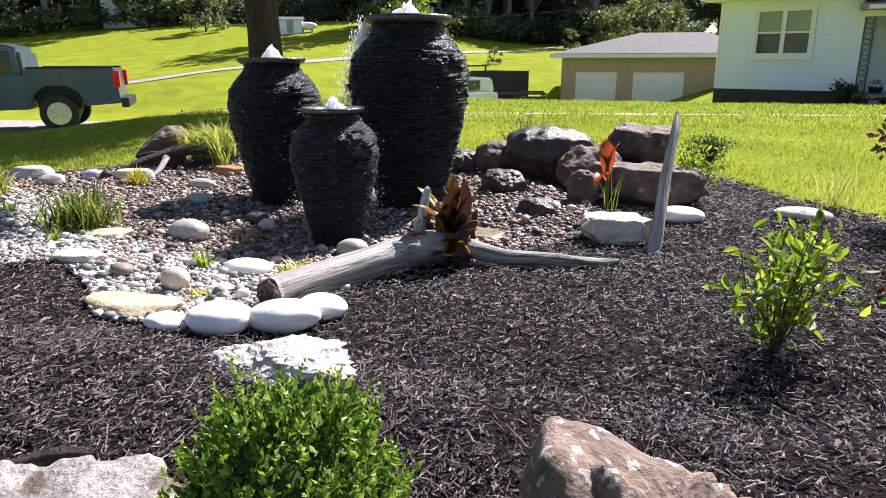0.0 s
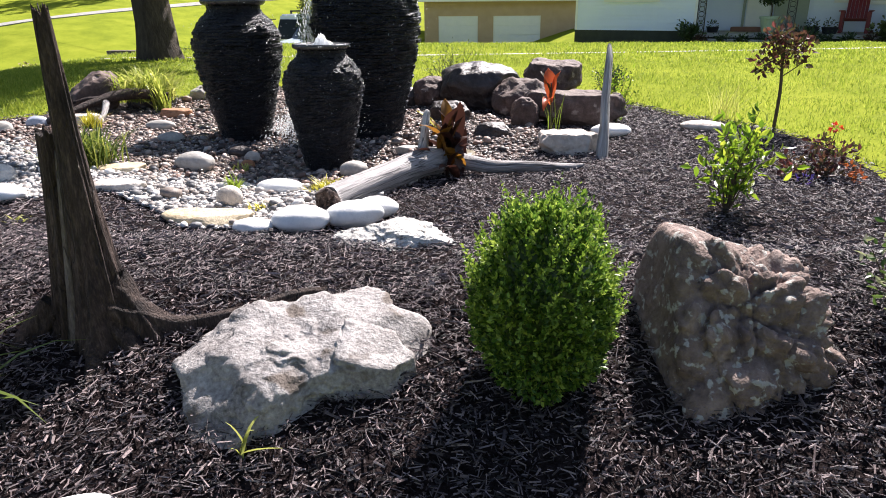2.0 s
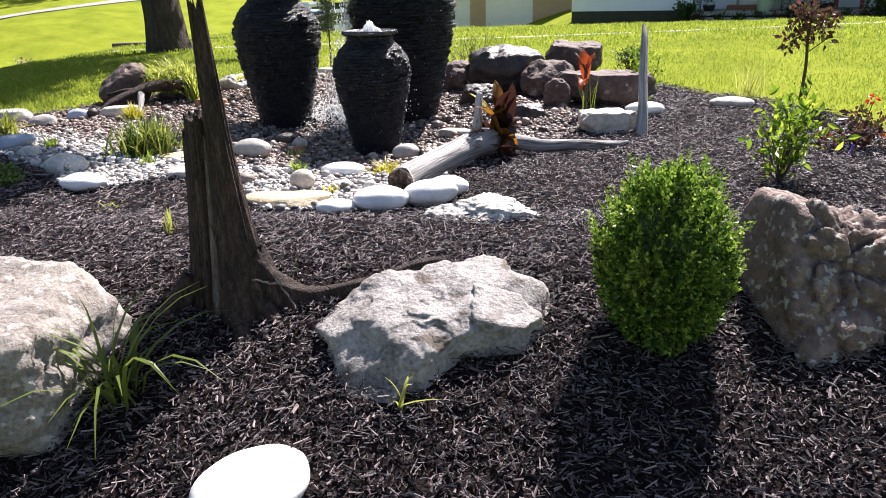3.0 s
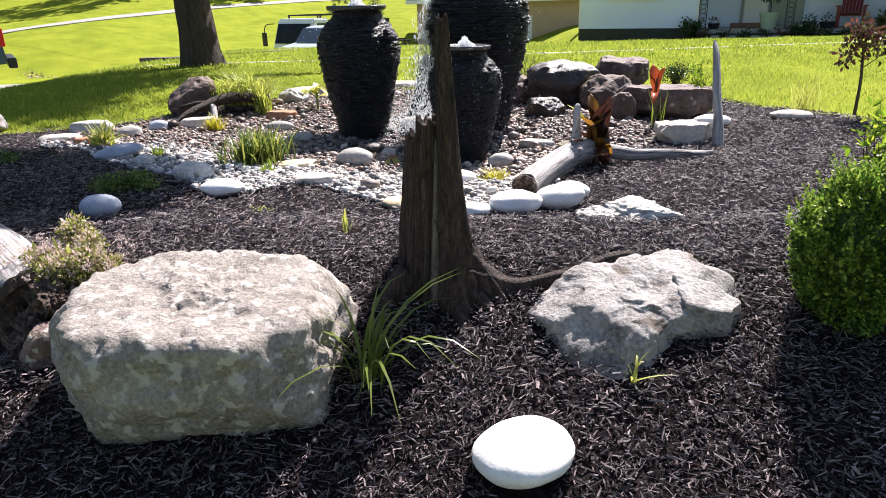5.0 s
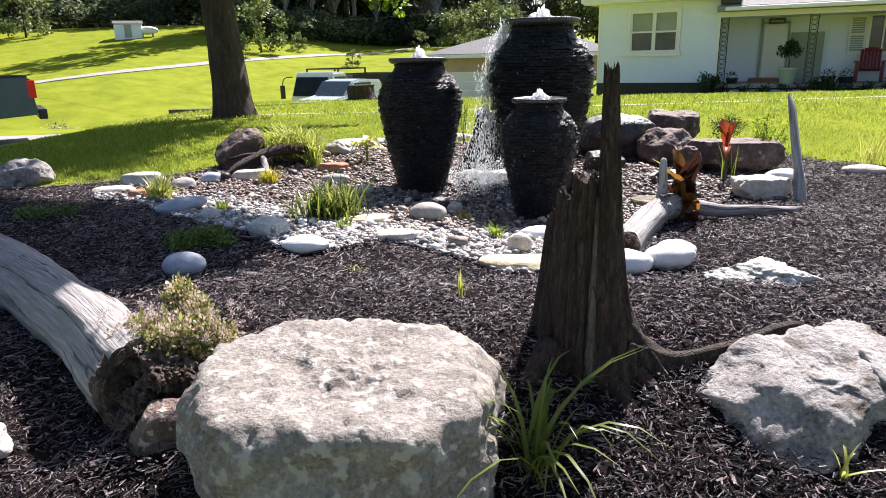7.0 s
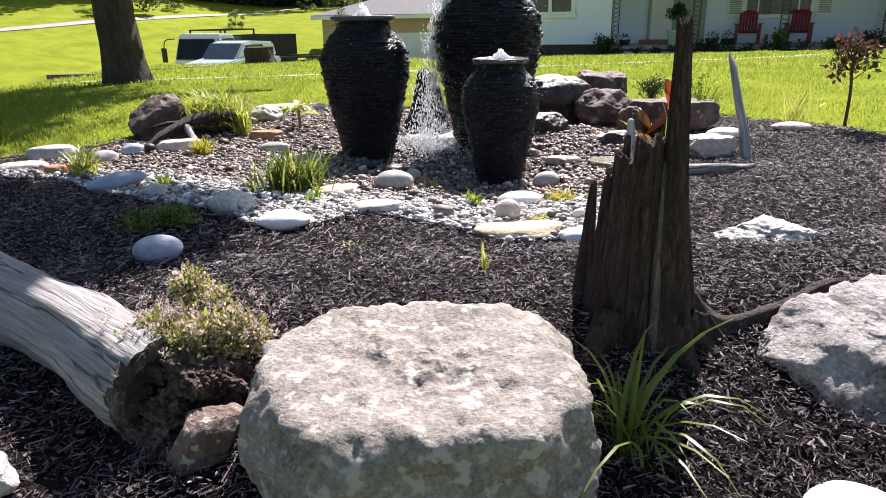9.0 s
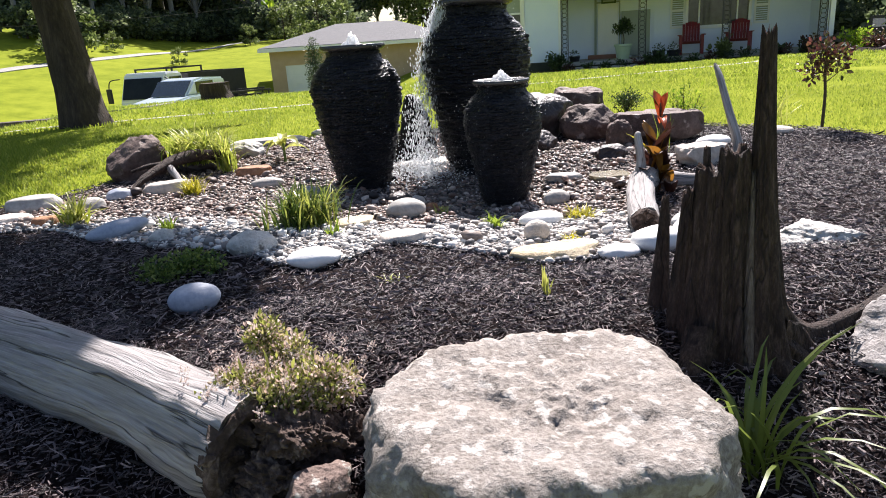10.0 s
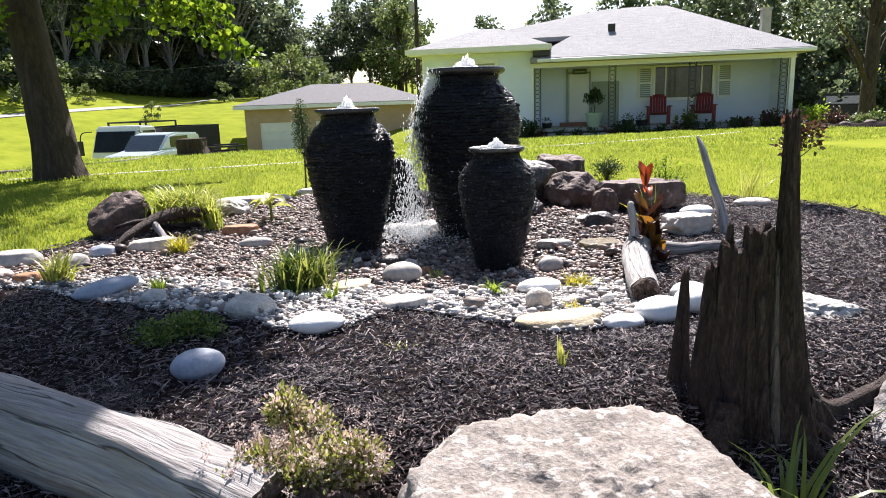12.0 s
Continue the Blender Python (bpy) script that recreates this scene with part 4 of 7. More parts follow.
# boulders behind the gravel
stone("boulder", -0.11, 6.6, (0.82, 0.6, 0.50), M_DARKROCK, 41, "dark peaked wet boulder behind the gravel", 8, 0.06, 9, 0.12, 0.05, sub=5, keep=0.62, group=G2)
stone("boulder", 0.29, 6.18, (0.56, 0.48, 0.40), M_BROWN, 42, "rounded brown boulder behind the gravel", 0, 0.06, 3, 0.1, 0.03, sub=5, group=G2)
stone("boulder", 0.677, 7.475, (0.66, 0.5, 0.42), M_BROWN, 43, "flat-topped reddish boulder with pale top", 6, 0.06, 6, 0.08, 0.03, sub=5, group=G2, planes=(((0.05, -0.1, 1), 0.5),))
stone("boulder", -0.622, 6.65, (0.42, 0.36, 0.36), M_BROWN, 44, "small red-brown boulder behind the gravel", 0, 0.06, 4, 0.1, 0.03, sub=5, group=G2)
stone("boulder", 0.757, 5.62, (0.86, 0.44, 0.34), M_BROWN, 45, "long layered brown boulder", -14, 0.06, 8, 0.1, 0.06, sub=5, keep=0.62, group=G2, planes=(((0, 0, 1), 0.55),))
stone("boulder", 0.31, 5.5, (0.24, 0.2, 0.3), M_BROWN, 46, "upright red-brown stone behind the gravel", 0, 0.05, 5, sub=5, group=G2)
stone("boulder", 0.614, 4.62, (0.46, 0.30, 0.19), M_PALESLAB, 47, "pale flat-topped block beside the post", 5, 0.05, 6, 0.06, 0.03, sub=5, group=G2, planes=(((0, 0, 1), 0.5), ((0, -1, 0.1), 0.6)))
stone("river_stone", 0.985, 5.053, (0.32, 0.2, 0.11), M_WSTONE, 48, "flat white oval stone beside the boulder", 0, 0.01, 0, 0.06, 0.0, group=G2)
stone("river_stone", 1.776, 5.336, (0.36, 0.22, 0.09), M_PALESLAB, 49, "flat pale stone at the lawn's edge", -8, 0.01, 1, 0.06, 0.01, group=G2)
stone("boulder", 0.043, 5.061, (0.3, 0.2, 0.16), M_DARKROCK, 50, "low dark stone at the boulder's foot", 10, 0.04, 5, group=G2)
stone("boulder", -0.957, 6.606, (0.42, 0.3, 0.26), M_DARKROCK, 51, "low dark wet stone behind the urns", 10, 0.05, 5, group=G2)
stone("boulder", -0.373, 5.849, (0.40, 0.3, 0.24), M_DARKROCK, 52, "grey wet stone at the urn's foot", -10, 0.05, 6, group=G2)
stone("boulder", -4.074, 6.33, (0.54, 0.44, 0.47), M_BROWN, 53, "slanting brown boulder at the lawn's edge", 16, 0.08, 6, 0.12, 0.03, sub=5, group=G2, planes=(((-0.6, -0.2, 0.7), 0.55),))
stone("boulder", -3.134, 6.901, (0.34, 0.28, 0.22), M_GREYST, 54, "grey stone behind the sedge", 10, 0.05, 5, group=G2)
stone("boulder", -5.766, 5.277, (0.52, 0.4, 0.32), M_GREYROCK, 55, "grey boulder in the tree's shade", 0, 0.08, 5, sub=5, group=G2)

# boulders in the mulch
def boulder(x, y, z, rz, data, mat, label, tilt=(0, 0)):
    ob = solo("boulder", data, mat, label=label, category="rock", group=G3)
    ob.matrix_world = pose(x, y, z, tilt[0], tilt[1], rz)
    return ob


boulder(0, 0, 0, 0, cut_stone((((0.02, -0.07, 1), 0.20), ((0.05, -0.99, 0.04), 0.352), ((-0.75, -0.65, 0.0), 0.425), ((-0.99, 0.1, 0.04), 0.462), ((0.97, -0.12, 0.06), 0.413), ((0.62, -0.75, 0.12), 0.41),
        ((0, 0.95, 0.3), 0.35), ((-0.6, 0.7, 0.35), 0.44), ((0.6, 0.7, 0.35), 0.44), ((-0.05, -0.62, 0.78), 0.335), ((-0.6, -0.2, 0.75), 0.405), ((-0.4, -0.9, 0.0), 0.392), ((0.6, 0.0, 0.75), 0.36), ((0, 0, -1), 0.22), ((0.08, -0.8, -0.6), 0.305), ((-0.7, -0.4, -0.6), 0.40)),
        (-1.925, 1.035, 0.75), 61, round_=42, chip=0.008, cell=0.13, lump=0.016, fine=0.008), M_LIME, "large pale limestone boulder with a flat top")
boulder(0, 0, 0, 0, join(cut_stone((((0.0, -0.20, 0.98), 0.098), ((-0.15, -0.70, 0.70), 0.158), ((0.51, -0.82, 0.20), 0.170), ((-0.82, -0.55, 0.12), 0.325), ((-0.35, 0.93, 0.1), 0.20), ((0.95, 0.3, 0.1), 0.40), ((0, 0, -1), 0.2),
        ((0.42, 0.05, 0.90), 0.235), ((0.45, -0.50, 0.74), 0.150), ((-0.42, -0.12, 0.90), 0.168), ((0.55, 0.5, 0.6), 0.33), ((0.1, -0.45, 0.89), 0.118)), (-0.47, 1.29, 0.745), 67, round_=130, chip=0.011, cell=0.15, lump=0.010, fine=0.003),
        cut_stone((((0.25, -0.25, 0.93), 0.028), ((0.75, -0.65, 0.1), 0.06), ((0.8, 0.6, 0.1), 0.07), ((-1, 0, 0), 0.14), ((0, 1, 0), 0.09), ((0.1, -0.97, 0.1), 0.075), ((0, 0, -1), 0.2)), (-0.205, 1.26, 0.785), 68, sub=5, round_=80, chip=0.004, lump=0.008, fine=0.003)),
        M_GREYROCK, "angular grey and white rock lying in mulch")
boulder(0, 0, 0, 0, cut_stone((((-0.97, -0.15, 0.2), 0.275), ((0.05, -0.80, 0.6), 0.185), ((0.42, -0.9, 0.05), 0.245), ((0.33, 0.05, 0.94), 0.235), ((0.92, -0.1, 0.35), 0.22), ((0.7, -0.7, 0.2), 0.245),
        ((0, 1, 0.1), 0.2), ((0, 0, -1), 0.25), ((-0.6, -0.75, 0.25), 0.34)), (0.85, 1.455, 0.80), 63, round_=20, chip=0.0, lump=0.022, knob=((0.62, -0.62, 0.3), -0.05, 0.06, 0.11)),
        M_KNOB, "upright knobbly brown rock with pale lichen")
boulder(-0.335, 2.17, 0.775, 22, block((0.48, 0.30, 0.13), 64, square=0.7, top=(0.05, 0.1), cuts=10, keep=0.62, lump=0.14, fine=0.08, chip=0.12), M_ROUGHW, "rugged white rock slab in mulch")


# ---- driftwood ----
def log_part(name, pts, radii, mat, parent, label="", seg=20, rough=0.12, seed=0.0, grooves=0.12, steps=8):
    turn = parent.matrix_world.to_3x3().inverted()
    pts = [tuple(turn @ Vector(p)) for p in pts]
    ob = part(name, tube(pts, radii, seg, rough, 3.0, seed, steps, grooves), mat, parent, label, smooth=True)
    # the run of the grain: along the wood and round it
    run = np.cumsum([0.0] + [np.linalg.norm(np.subtract(b, a)) for a, b in zip(pts, pts[1:])])
    rings = (len(pts) - 1) * steps + 1
    t, w = np.meshgrid(np.linspace(0, len(pts) - 1, rings), np.arange(seg) * 2 * math.pi / seg, indexing="ij")
    along, r = np.interp(t, np.arange(len(pts)), run), np.interp(t, np.arange(len(pts)), radii)
    G = np.stack([along + seed, r * np.cos(w), r * np.sin(w)], -1).reshape(-1, 3)
    G = np.concatenate([G, [[seed, 0, 0], [run[-1] + seed, 0, 0]]])
    ob.data.attributes.new("grain", "FLOAT_VECTOR", "POINT").data.foreach_set("vector", G.astype(np.float32).ravel())
    return ob


def hollow_end(at, d, r, parent, seed):
    """A rotten, sunken end of a log."""
    turn = parent.matrix_world.to_3x3().inverted()
    at, d = turn @ Vector(at), (turn @ Vector(d)).normalized()
    q = d.to_track_quat("Z", "Y").to_matrix()
    V, F = [], []
    for k, (s, h) in enumerate(((1.03, -0.015), (1.02, 0.02), (0.86, 0.03), (0.68, 0.012), (0.05, 0.010))):
        for j in range(20):
            w = 2 * math.pi * j / 20
            e = 1 + 0.16 * noise.noise(Vector((math.cos(w) * 2, math.sin(w) * 2, seed + k)))
            p = q @ Vector((r * s * e * math.cos(w), r * s * e * math.sin(w), h + 0.02 * noise.noise(Vector((j * 0.7, k, seed)))))
            V.append(np.array(at) + np.array(p))
    F = [(k * 20 + j, k * 20 + (j + 1) % 20, (k + 1) * 20 + (j + 1) % 20, (k + 1) * 20 + j) for k in range(4) for j in range(20)]
    part("hollow_end", (np.array(V), np.array(F)), M_ENDWOOD, parent, "dark rotten log end", smooth=False)


big_log = thing("driftwood_log", (-2.64, 1.25, 0.785), "thick weathered grey log with cracks, lying in shade", "log", rz=140)
log_part("trunk", [(-0.05, 0.05, -0.02), (-0.20, 0.19, 0.0), (-0.5, 0.46, 0.035), (-0.9, 0.80, 0.05), (-1.4, 1.21, 0.045), (-2.1, 1.78, 0.03)], [0.15, 0.15, 0.138, 0.14, 0.15, 0.16], M_DRIFT, big_log, seg=48, rough=0.14, grooves=0.16, steps=14)
hollow_end((-0.05, 0.05, -0.03), (0.7, -0.7, 0), 0.15, big_log, 2)
for k in range(22):
    a, q = 0.9 * k, big_log.matrix_world.to_3x3().inverted()
    s, h = 0.05 + 0.1 * ((k * 7) % 10) / 10, 0.02 + 0.05 * ((k * 3) % 7) / 7
    p = q @ Vector((-0.05 + 0.707 * s * math.cos(a), 0.05 + 0.707 * s * math.cos(a), -0.03 + s * math.sin(a)))
    e = p + q @ Vector((0.7 * h, -0.7 * h, 0.02 * math.sin(3 * a)))
    part("splinter", tube([tuple(p), tuple((p + e) / 2), tuple(e)], [0.024, 0.019, 0.006], 6, 0.35, seed=k, steps=3), M_ENDWOOD if k % 3 else M_DARKWOOD, big_log, smooth=False)

q = big_log.matrix_world.to_3x3().inverted()
for k, (dx, dy, dz, r) in enumerate(((0.03, -0.03, -0.06, 0.11), (0.12, 0.03, 0.0, 0.11), (0.06, -0.02, 0.05, 0.085), (0.19, 0.06, -0.05, 0.10), (-0.02, -0.08, -0.11, 0.08))):
    V, F = rock((2.2 * r, 1.7 * r, 1.6 * r), 140 + k, 5, 5, 0.35, 0.26, knob=0.2)
    part("rotten_lump", (V + np.array(q @ Vector((dx, dy, dz - 0.8 * r))), F), M_ENDWOOD, big_log, "crumbling dark rotten wood", smooth=False)

log2 = thing("driftwood_log", (-0.765, 2.85, gz(-0.765, 2.85)), "pale grey driftwood log with a stub and long branch", "log", rz=64)
log_part("trunk", [(0, 0, 0.07), (0.12, 0.28, 0.075), (0.30, 0.65, 0.085), (0.46, 0.92, 0.09), (0.62, 1.02, 0.08)], [0.078, 0.082, 0.085, 0.09, 0.06], M_DRIFT, log2, seg=28, seed=4, rough=0.16)
hollow_end((0, 0, 0.07), (-0.4, -0.9, 0), 0.072, log2, 5)
log_part("stub", [(0.38, 0.84, 0.10), (0.40, 0.86, 0.22), (0.41, 0.93, 0.36), (0.42, 0.95, 0.385)], [0.042, 0.03, 0.024, 0.02], M_DRIFTUP, log2, seg=14, seed=8)
log_part("branch", [(0.55, 1.0, 0.08), (0.80, 0.98, 0.04), (1.10, 1.02, 0.03), (1.30, 1.08, 0.01), (1.42, 1.14, 0.015)], [0.055, 0.042, 0.034, 0.026, 0.012], M_DRIFT, log2, seg=14, seed=9, rough=0.25)

post_wood = thing("driftwood_post", (0.82, 4.36, gz(0.82, 4.36)), "slim grey driftwood post leaning upright in mulch", "post")
log_part("shaft", [(0, 0, -0.05), (0.03, 0.15, 0.18), (0.05, 0.32, 0.40), (0.085, 0.52, 0.64), (0.095, 0.62, 0.745)], [0.042, 0.036, 0.031, 0.027, 0.013], M_DRIFTUP, post_wood, seg=16, seed=12, rough=0.22)

snag = thing("driftwood_snag", (-3.72, 5.9, gz(-3.72, 5.9)), "dark forked driftwood branch beside the boulder", "driftwood")
log_part("limb", [(-0.25, -0.35, 0.02), (-0.16, -0.2, 0.10), (0.0, 0.05, 0.17), (0.22, 0.2, 0.20), (0.5, 0.3, 0.16)], [0.02, 0.035, 0.05, 0.055, 0.04], M_DARKWOOD, snag, seg=12, seed=3, rough=0.25)
log_part("limb", [(-0.3, -0.05, 0.14), (-0.15, 0.0, 0.17), (0.0, 0.05, 0.16)], [0.012, 0.022, 0.035], M_DARKWOOD, snag, seg=10, seed=5, rough=0.25)
log_part("limb", [(0.0, 0.02, 0.14), (0.12, -0.25, 0.06), (0.16, -0.42, 0.02)], [0.035, 0.025, 0.012], M_DRIFT, snag, seg=10, seed=6, rough=0.25)

wet_stump = thing("wet_stump", (-1.51, 6.05, gz(-1.51, 6.05)), "black wet driftwood stump behind the urns", "stump")
log_part("trunk", [(0, 0, -0.05), (0.01, 0, 0.12), (0.02, 0, 0.35), (0.0, 0, 0.56), (0.01, 0, 0.62)], [0.30, 0.21, 0.14, 0.075, 0.025], M_WETWOOD, wet_stump, seg=24, seed=3, rough=0.35, grooves=0.3)


def splinter(base, top, w0, w1, d0, d1, seed, turn=0.0, seg=40, rows=44, jag=0.05, flare=0.0, grain=0.10):
    """A weathered upright shard of a stump: oval in section, grooved along the grain, with a torn top."""
    V, F = [], []
    c, s = math.cos(turn), math.sin(turn)
    for k in range(rows):
        u = k / (rows - 1)
        for j in range(seg):
            w = 2 * math.pi * j / seg
            fl = 1 + flare * (1 - u) ** 3.2 * (1 + 0.55 * noise.noise(Vector((math.cos(w) * 2.2 + seed, math.sin(w) * 2.2, 0))))
            g = noise.noise(Vector((math.cos(w) * 4 + seed, math.sin(w) * 4, u * 1.6))) + 0.6 * noise.noise(Vector((math.cos(w) * 11, math.sin(w) * 11 + seed, u * 3)))
            e = (1 + grain * g) * fl
            x, y = (w0 + (w1 - w0) * u) * e * math.cos(w), (d0 + (d1 - d0) * u) * e * math.sin(w)
            h = u + (u ** 3) * jag * (noise.noise(Vector((math.cos(w) * 3.1, math.sin(w) * 3.1 + seed, 7))) + 0.25 * noise.noise(Vector((math.cos(w) * 9, math.sin(w) * 9, seed))))
            p = np.array(base) + (np.array(top) - np.array(base)) * h
            V.append(p + np.array([x * c - y * s, x * s + y * c, 0]))
    V.append(np.array(top) - np.array([0, 0, 0.015]))
    n = len(V) - 1
    F = [t for k in range(rows - 1) for j in range(seg) for t in ((k * seg + j, k * seg + (j + 1) % seg, (k + 1) * seg + (j + 1) % seg), (k * seg + j, (k + 1) * seg + (j + 1) % seg, (k + 1) * seg + j))]
    F += [((rows - 1) * seg + j, (rows - 1) * seg + (j + 1) % seg, n) for j in range(seg)]
    return np.array(V), np.array(F)


stump = thing("tree_stump", (-1.196, 1.385, 0.76), "tall weathered dark-brown stump with a torn spire and roots", "stump")
ALONG = 2.23  # the way the torn slab of wood runs
SHARDS = ((-0.012, 0.03, -0.010, 0.045, 0.655, 0.080, 0.046, 0.075, 0.040, 0.04), (-0.06, 0.08, -0.05, 0.09, 0.60, 0.082, 0.05, 0.072, 0.036, 0.05), (-0.095, 0.14, -0.08, 0.14, 0.52, 0.074, 0.034, 0.062, 0.030, 0.06),
          (-0.065, 0.0, -0.045, 0.045, 0.50, 0.075, 0.03, 0.05, 0.022, 0.12), (-0.11, 0.08, -0.075, 0.105, 0.42, 0.06, 0.025, 0.045, 0.018, 0.12))
part("body", join(*(splinter((bx, by, -0.14), (tx, ty, zt), w0, w1, d0, d1, 1 + 3.7 * k, ALONG, flare=0.5, jag=jag, grain=0.28, seg=84, rows=64)
                    for k, (bx, by, tx, ty, zt, w0, w1, d0, d1, jag) in enumerate(SHARDS))), M_DARKWOOD, stump, smooth=True)
part("spire", splinter((0.078, 0.0, -0.14), (0.047, 0.015, 0.985), 0.060, 0.021, 0.058, 0.017, 2, 0.2, flare=1.7, jag=0.05, grain=0.2, seg=60, rows=84), M_DARKWOOD, stump, smooth=True)
part("pale_strip", splinter((0.0, -0.058, 0.0), (0.02, 0.008, 0.60), 0.016, 0.010, 0.016, 0.008, 9, 0.0, seg=24, rows=50, jag=0.06, flare=0.5, grain=0.25), M_STRIP, stump, "grey weathered strip of wood", smooth=True)
part("spike", splinter((-0.05, 0.11, 0.2), (-0.052, 0.135, 0.66), 0.03, 0.010, 0.025, 0.008, 3, 0.0, seg=20, rows=24, jag=0.05, flare=0.4), M_DARKWOOD, stump, smooth=True)
part("spike", splinter((0.015, 0.03, 0.3), (0.012, 0.045, 0.675), 0.028, 0.009, 0.025, 0.008, 6, 0.0, seg=20, rows=24, jag=0.05, flare=0.4), M_DARKWOOD, stump, smooth=True)
part("shard", splinter((-0.135, 0.255, -0.08), (-0.100, 0.290, 0.475), 0.046, 0.011, 0.036, 0.011, 5, ALONG, seg=24, rows=40, jag=0.05, flare=0.4, grain=0.2), M_DARKWOOD, stump, smooth=True)
for k, (pts, rad, wood) in enumerate((([(0.1, 0.0, 0.10), (0.28, 0.03, 0.03), (0.48, 0.06, 0.06), (0.66, 0.11, 0.11), (0.76, 0.135, 0.125)], [0.07, 0.036, 0.030, 0.024, 0.010], M_DARKWOOD),
                                      ([(0.07, -0.04, 0.05), (0.11, -0.18, -0.06), (0.13, -0.33, -0.11), (0.145, -0.46, -0.165)], [0.045, 0.026, 0.018, 0.008], M_DARKWOOD),
                                      ([(-0.1, 0.02, 0.10), (-0.2, -0.06, -0.04), (-0.25, -0.12, -0.14)], [0.05, 0.035, 0.015], M_DARKWOOD),
                                      ([(0.12, -0.02, 0.06), (0.22, -0.09, -0.04), (0.28, -0.16, -0.12)], [0.045, 0.028, 0.012], M_DARKWOOD),
                                      ([(0.10, 0.02, 0.20), (0.2, 0.0, 0.04), (0.29, -0.03, -0.05)], [0.05, 0.04, 0.02], M_DARKWOOD))):
    log_part("root", pts, rad, wood, stump, seg=22, seed=20 + k, rough=0.3, grooves=0.3)


# ---- plants ----
def plant(name, x, y, label, category, group="", z=None, sink=0.01):
    return thing(name, (x, y, (gz(x, y) if z is None else z) - sink), label, category, group)


def tuft(x, y, n, height, spread, seed, mat, label, width=0.005, droop=0.9, base=0.03, name="grass_tuft", z=None):
    p = plant(name, x, y, label, "grass", "tufts in and beside the gravel", z)
    if n > 60:
        part("foliage", blades(n, height, spread, seed, width, droop, base), mat, p, smooth=True)
    else:
        for k in range(n):
            part("blade", blades(1, height, spread, 100 * seed + k, width, droop, base), mat, p, smooth=True)
    return p


tuft(-2.543, 3.62, 380, 0.34, 0.24, 1, M_DARKGRASS, "bushy bright-green sedge in pale gravel", 0.005, 0.85, 0.08)
tuft(-3.526, 6.42, 720, 0.42, 0.42, 2, M_SEDGE, "weeping yellow-green sedge mound behind the boulder", 0.006, 1.25, 0.11, z=0.84)
stone("boulder", -3.526, 6.46, (0.5, 0.4, 0.2), M_DARKROCK, 71, "low dark stone under the sedge mound", 10, 0.04, 4, group=G2)
tuft(-3.266, 6.126, 70, 0.46, 0.22, 3, M_SEDGE, "tall upright striped grass in gravel", 0.006, 0.8, 0.04)
tuft(-3.427, 5.152, 150, 0.19, 0.15, 4, M_YELLOWBL, "small yellow-green grass tuft in gravel", 0.004, 0.7, 0.03)
tuft(-4.038, 4.341, 110, 0.28, 0.22, 5, M_LIMEBL, "pale striped grass at the lawn's edge", 0.006, 0.9, 0.03)
tuft(-0.919, 3.358, 120, 0.10, 0.12, 6, M_YELLOWBL, "low golden grass tuft among pale gravel", 0.004, 0.6, 0.04)
tuft(-1.157, 2.888, 40, 0.07, 0.07, 7, M_YELLOWBL, "tiny golden tuft beside the sandstone slab", 0.004, 0.6, 0.02)
tuft(-1.462, 3.336, 36, 0.15, 0.12, 8, M_GRASSLEAF, "small green sprig in the gravel", 0.006, 0.8, 0.02)
tuft(-2.389, 3.272, 26, 0.14, 0.07, 9, M_GRASSLEAF, "small green sprig in the gravel", 0.005, 0.6, 0.02)
tuft(-1.661, 3.989, 24, 0.10, 0.08, 10, M_LIMEBL, "small yellow-green sprig beside the grey stone", 0.006, 0.6, 0.02)
tuft(-3.366, 3.852, 40, 0.13, 0.10, 14, M_GRASSLEAF, "small grey-green sprig beside the long stone", 0.005, 0.7, 0.02)
tuft(-1.629, 1.94, 9, 0.13, 0.03, 11, M_LIMEBL, "thin upright green sprig in mulch", 0.004, 0.3, 0.01)
tuft(-2.152, 2.41, 14, 0.05, 0.08, 12, M_LIMEBL, "tiny dry grass wisps in mulch", 0.003, 0.8, 0.02)
tuft(-0.55, 0.98, 6, 0.14, 0.14, 13, M_LIMEBL, "thin yellow-green sprig in front of the rock", 0.004, 0.8, 0.01)
tuft(-1.39, 1.0, 38, 0.45, 0.42, 15, M_DARKGRASS, "arching green grass plant beside the stump", 0.0052, 1.4, 0.03)
tuft(2.08, 5.781, 60, 0.42, 0.22, 16, M_LIMEBL, "thin feathery grass at the bed's edge", 0.003, 0.5, 0.06)
tuft(0.55, 5.106, 9, 0.42, 0.12, 17, M_GRASSLEAF, "thin upright stems between boulders", 0.003, 0.3, 0.05)


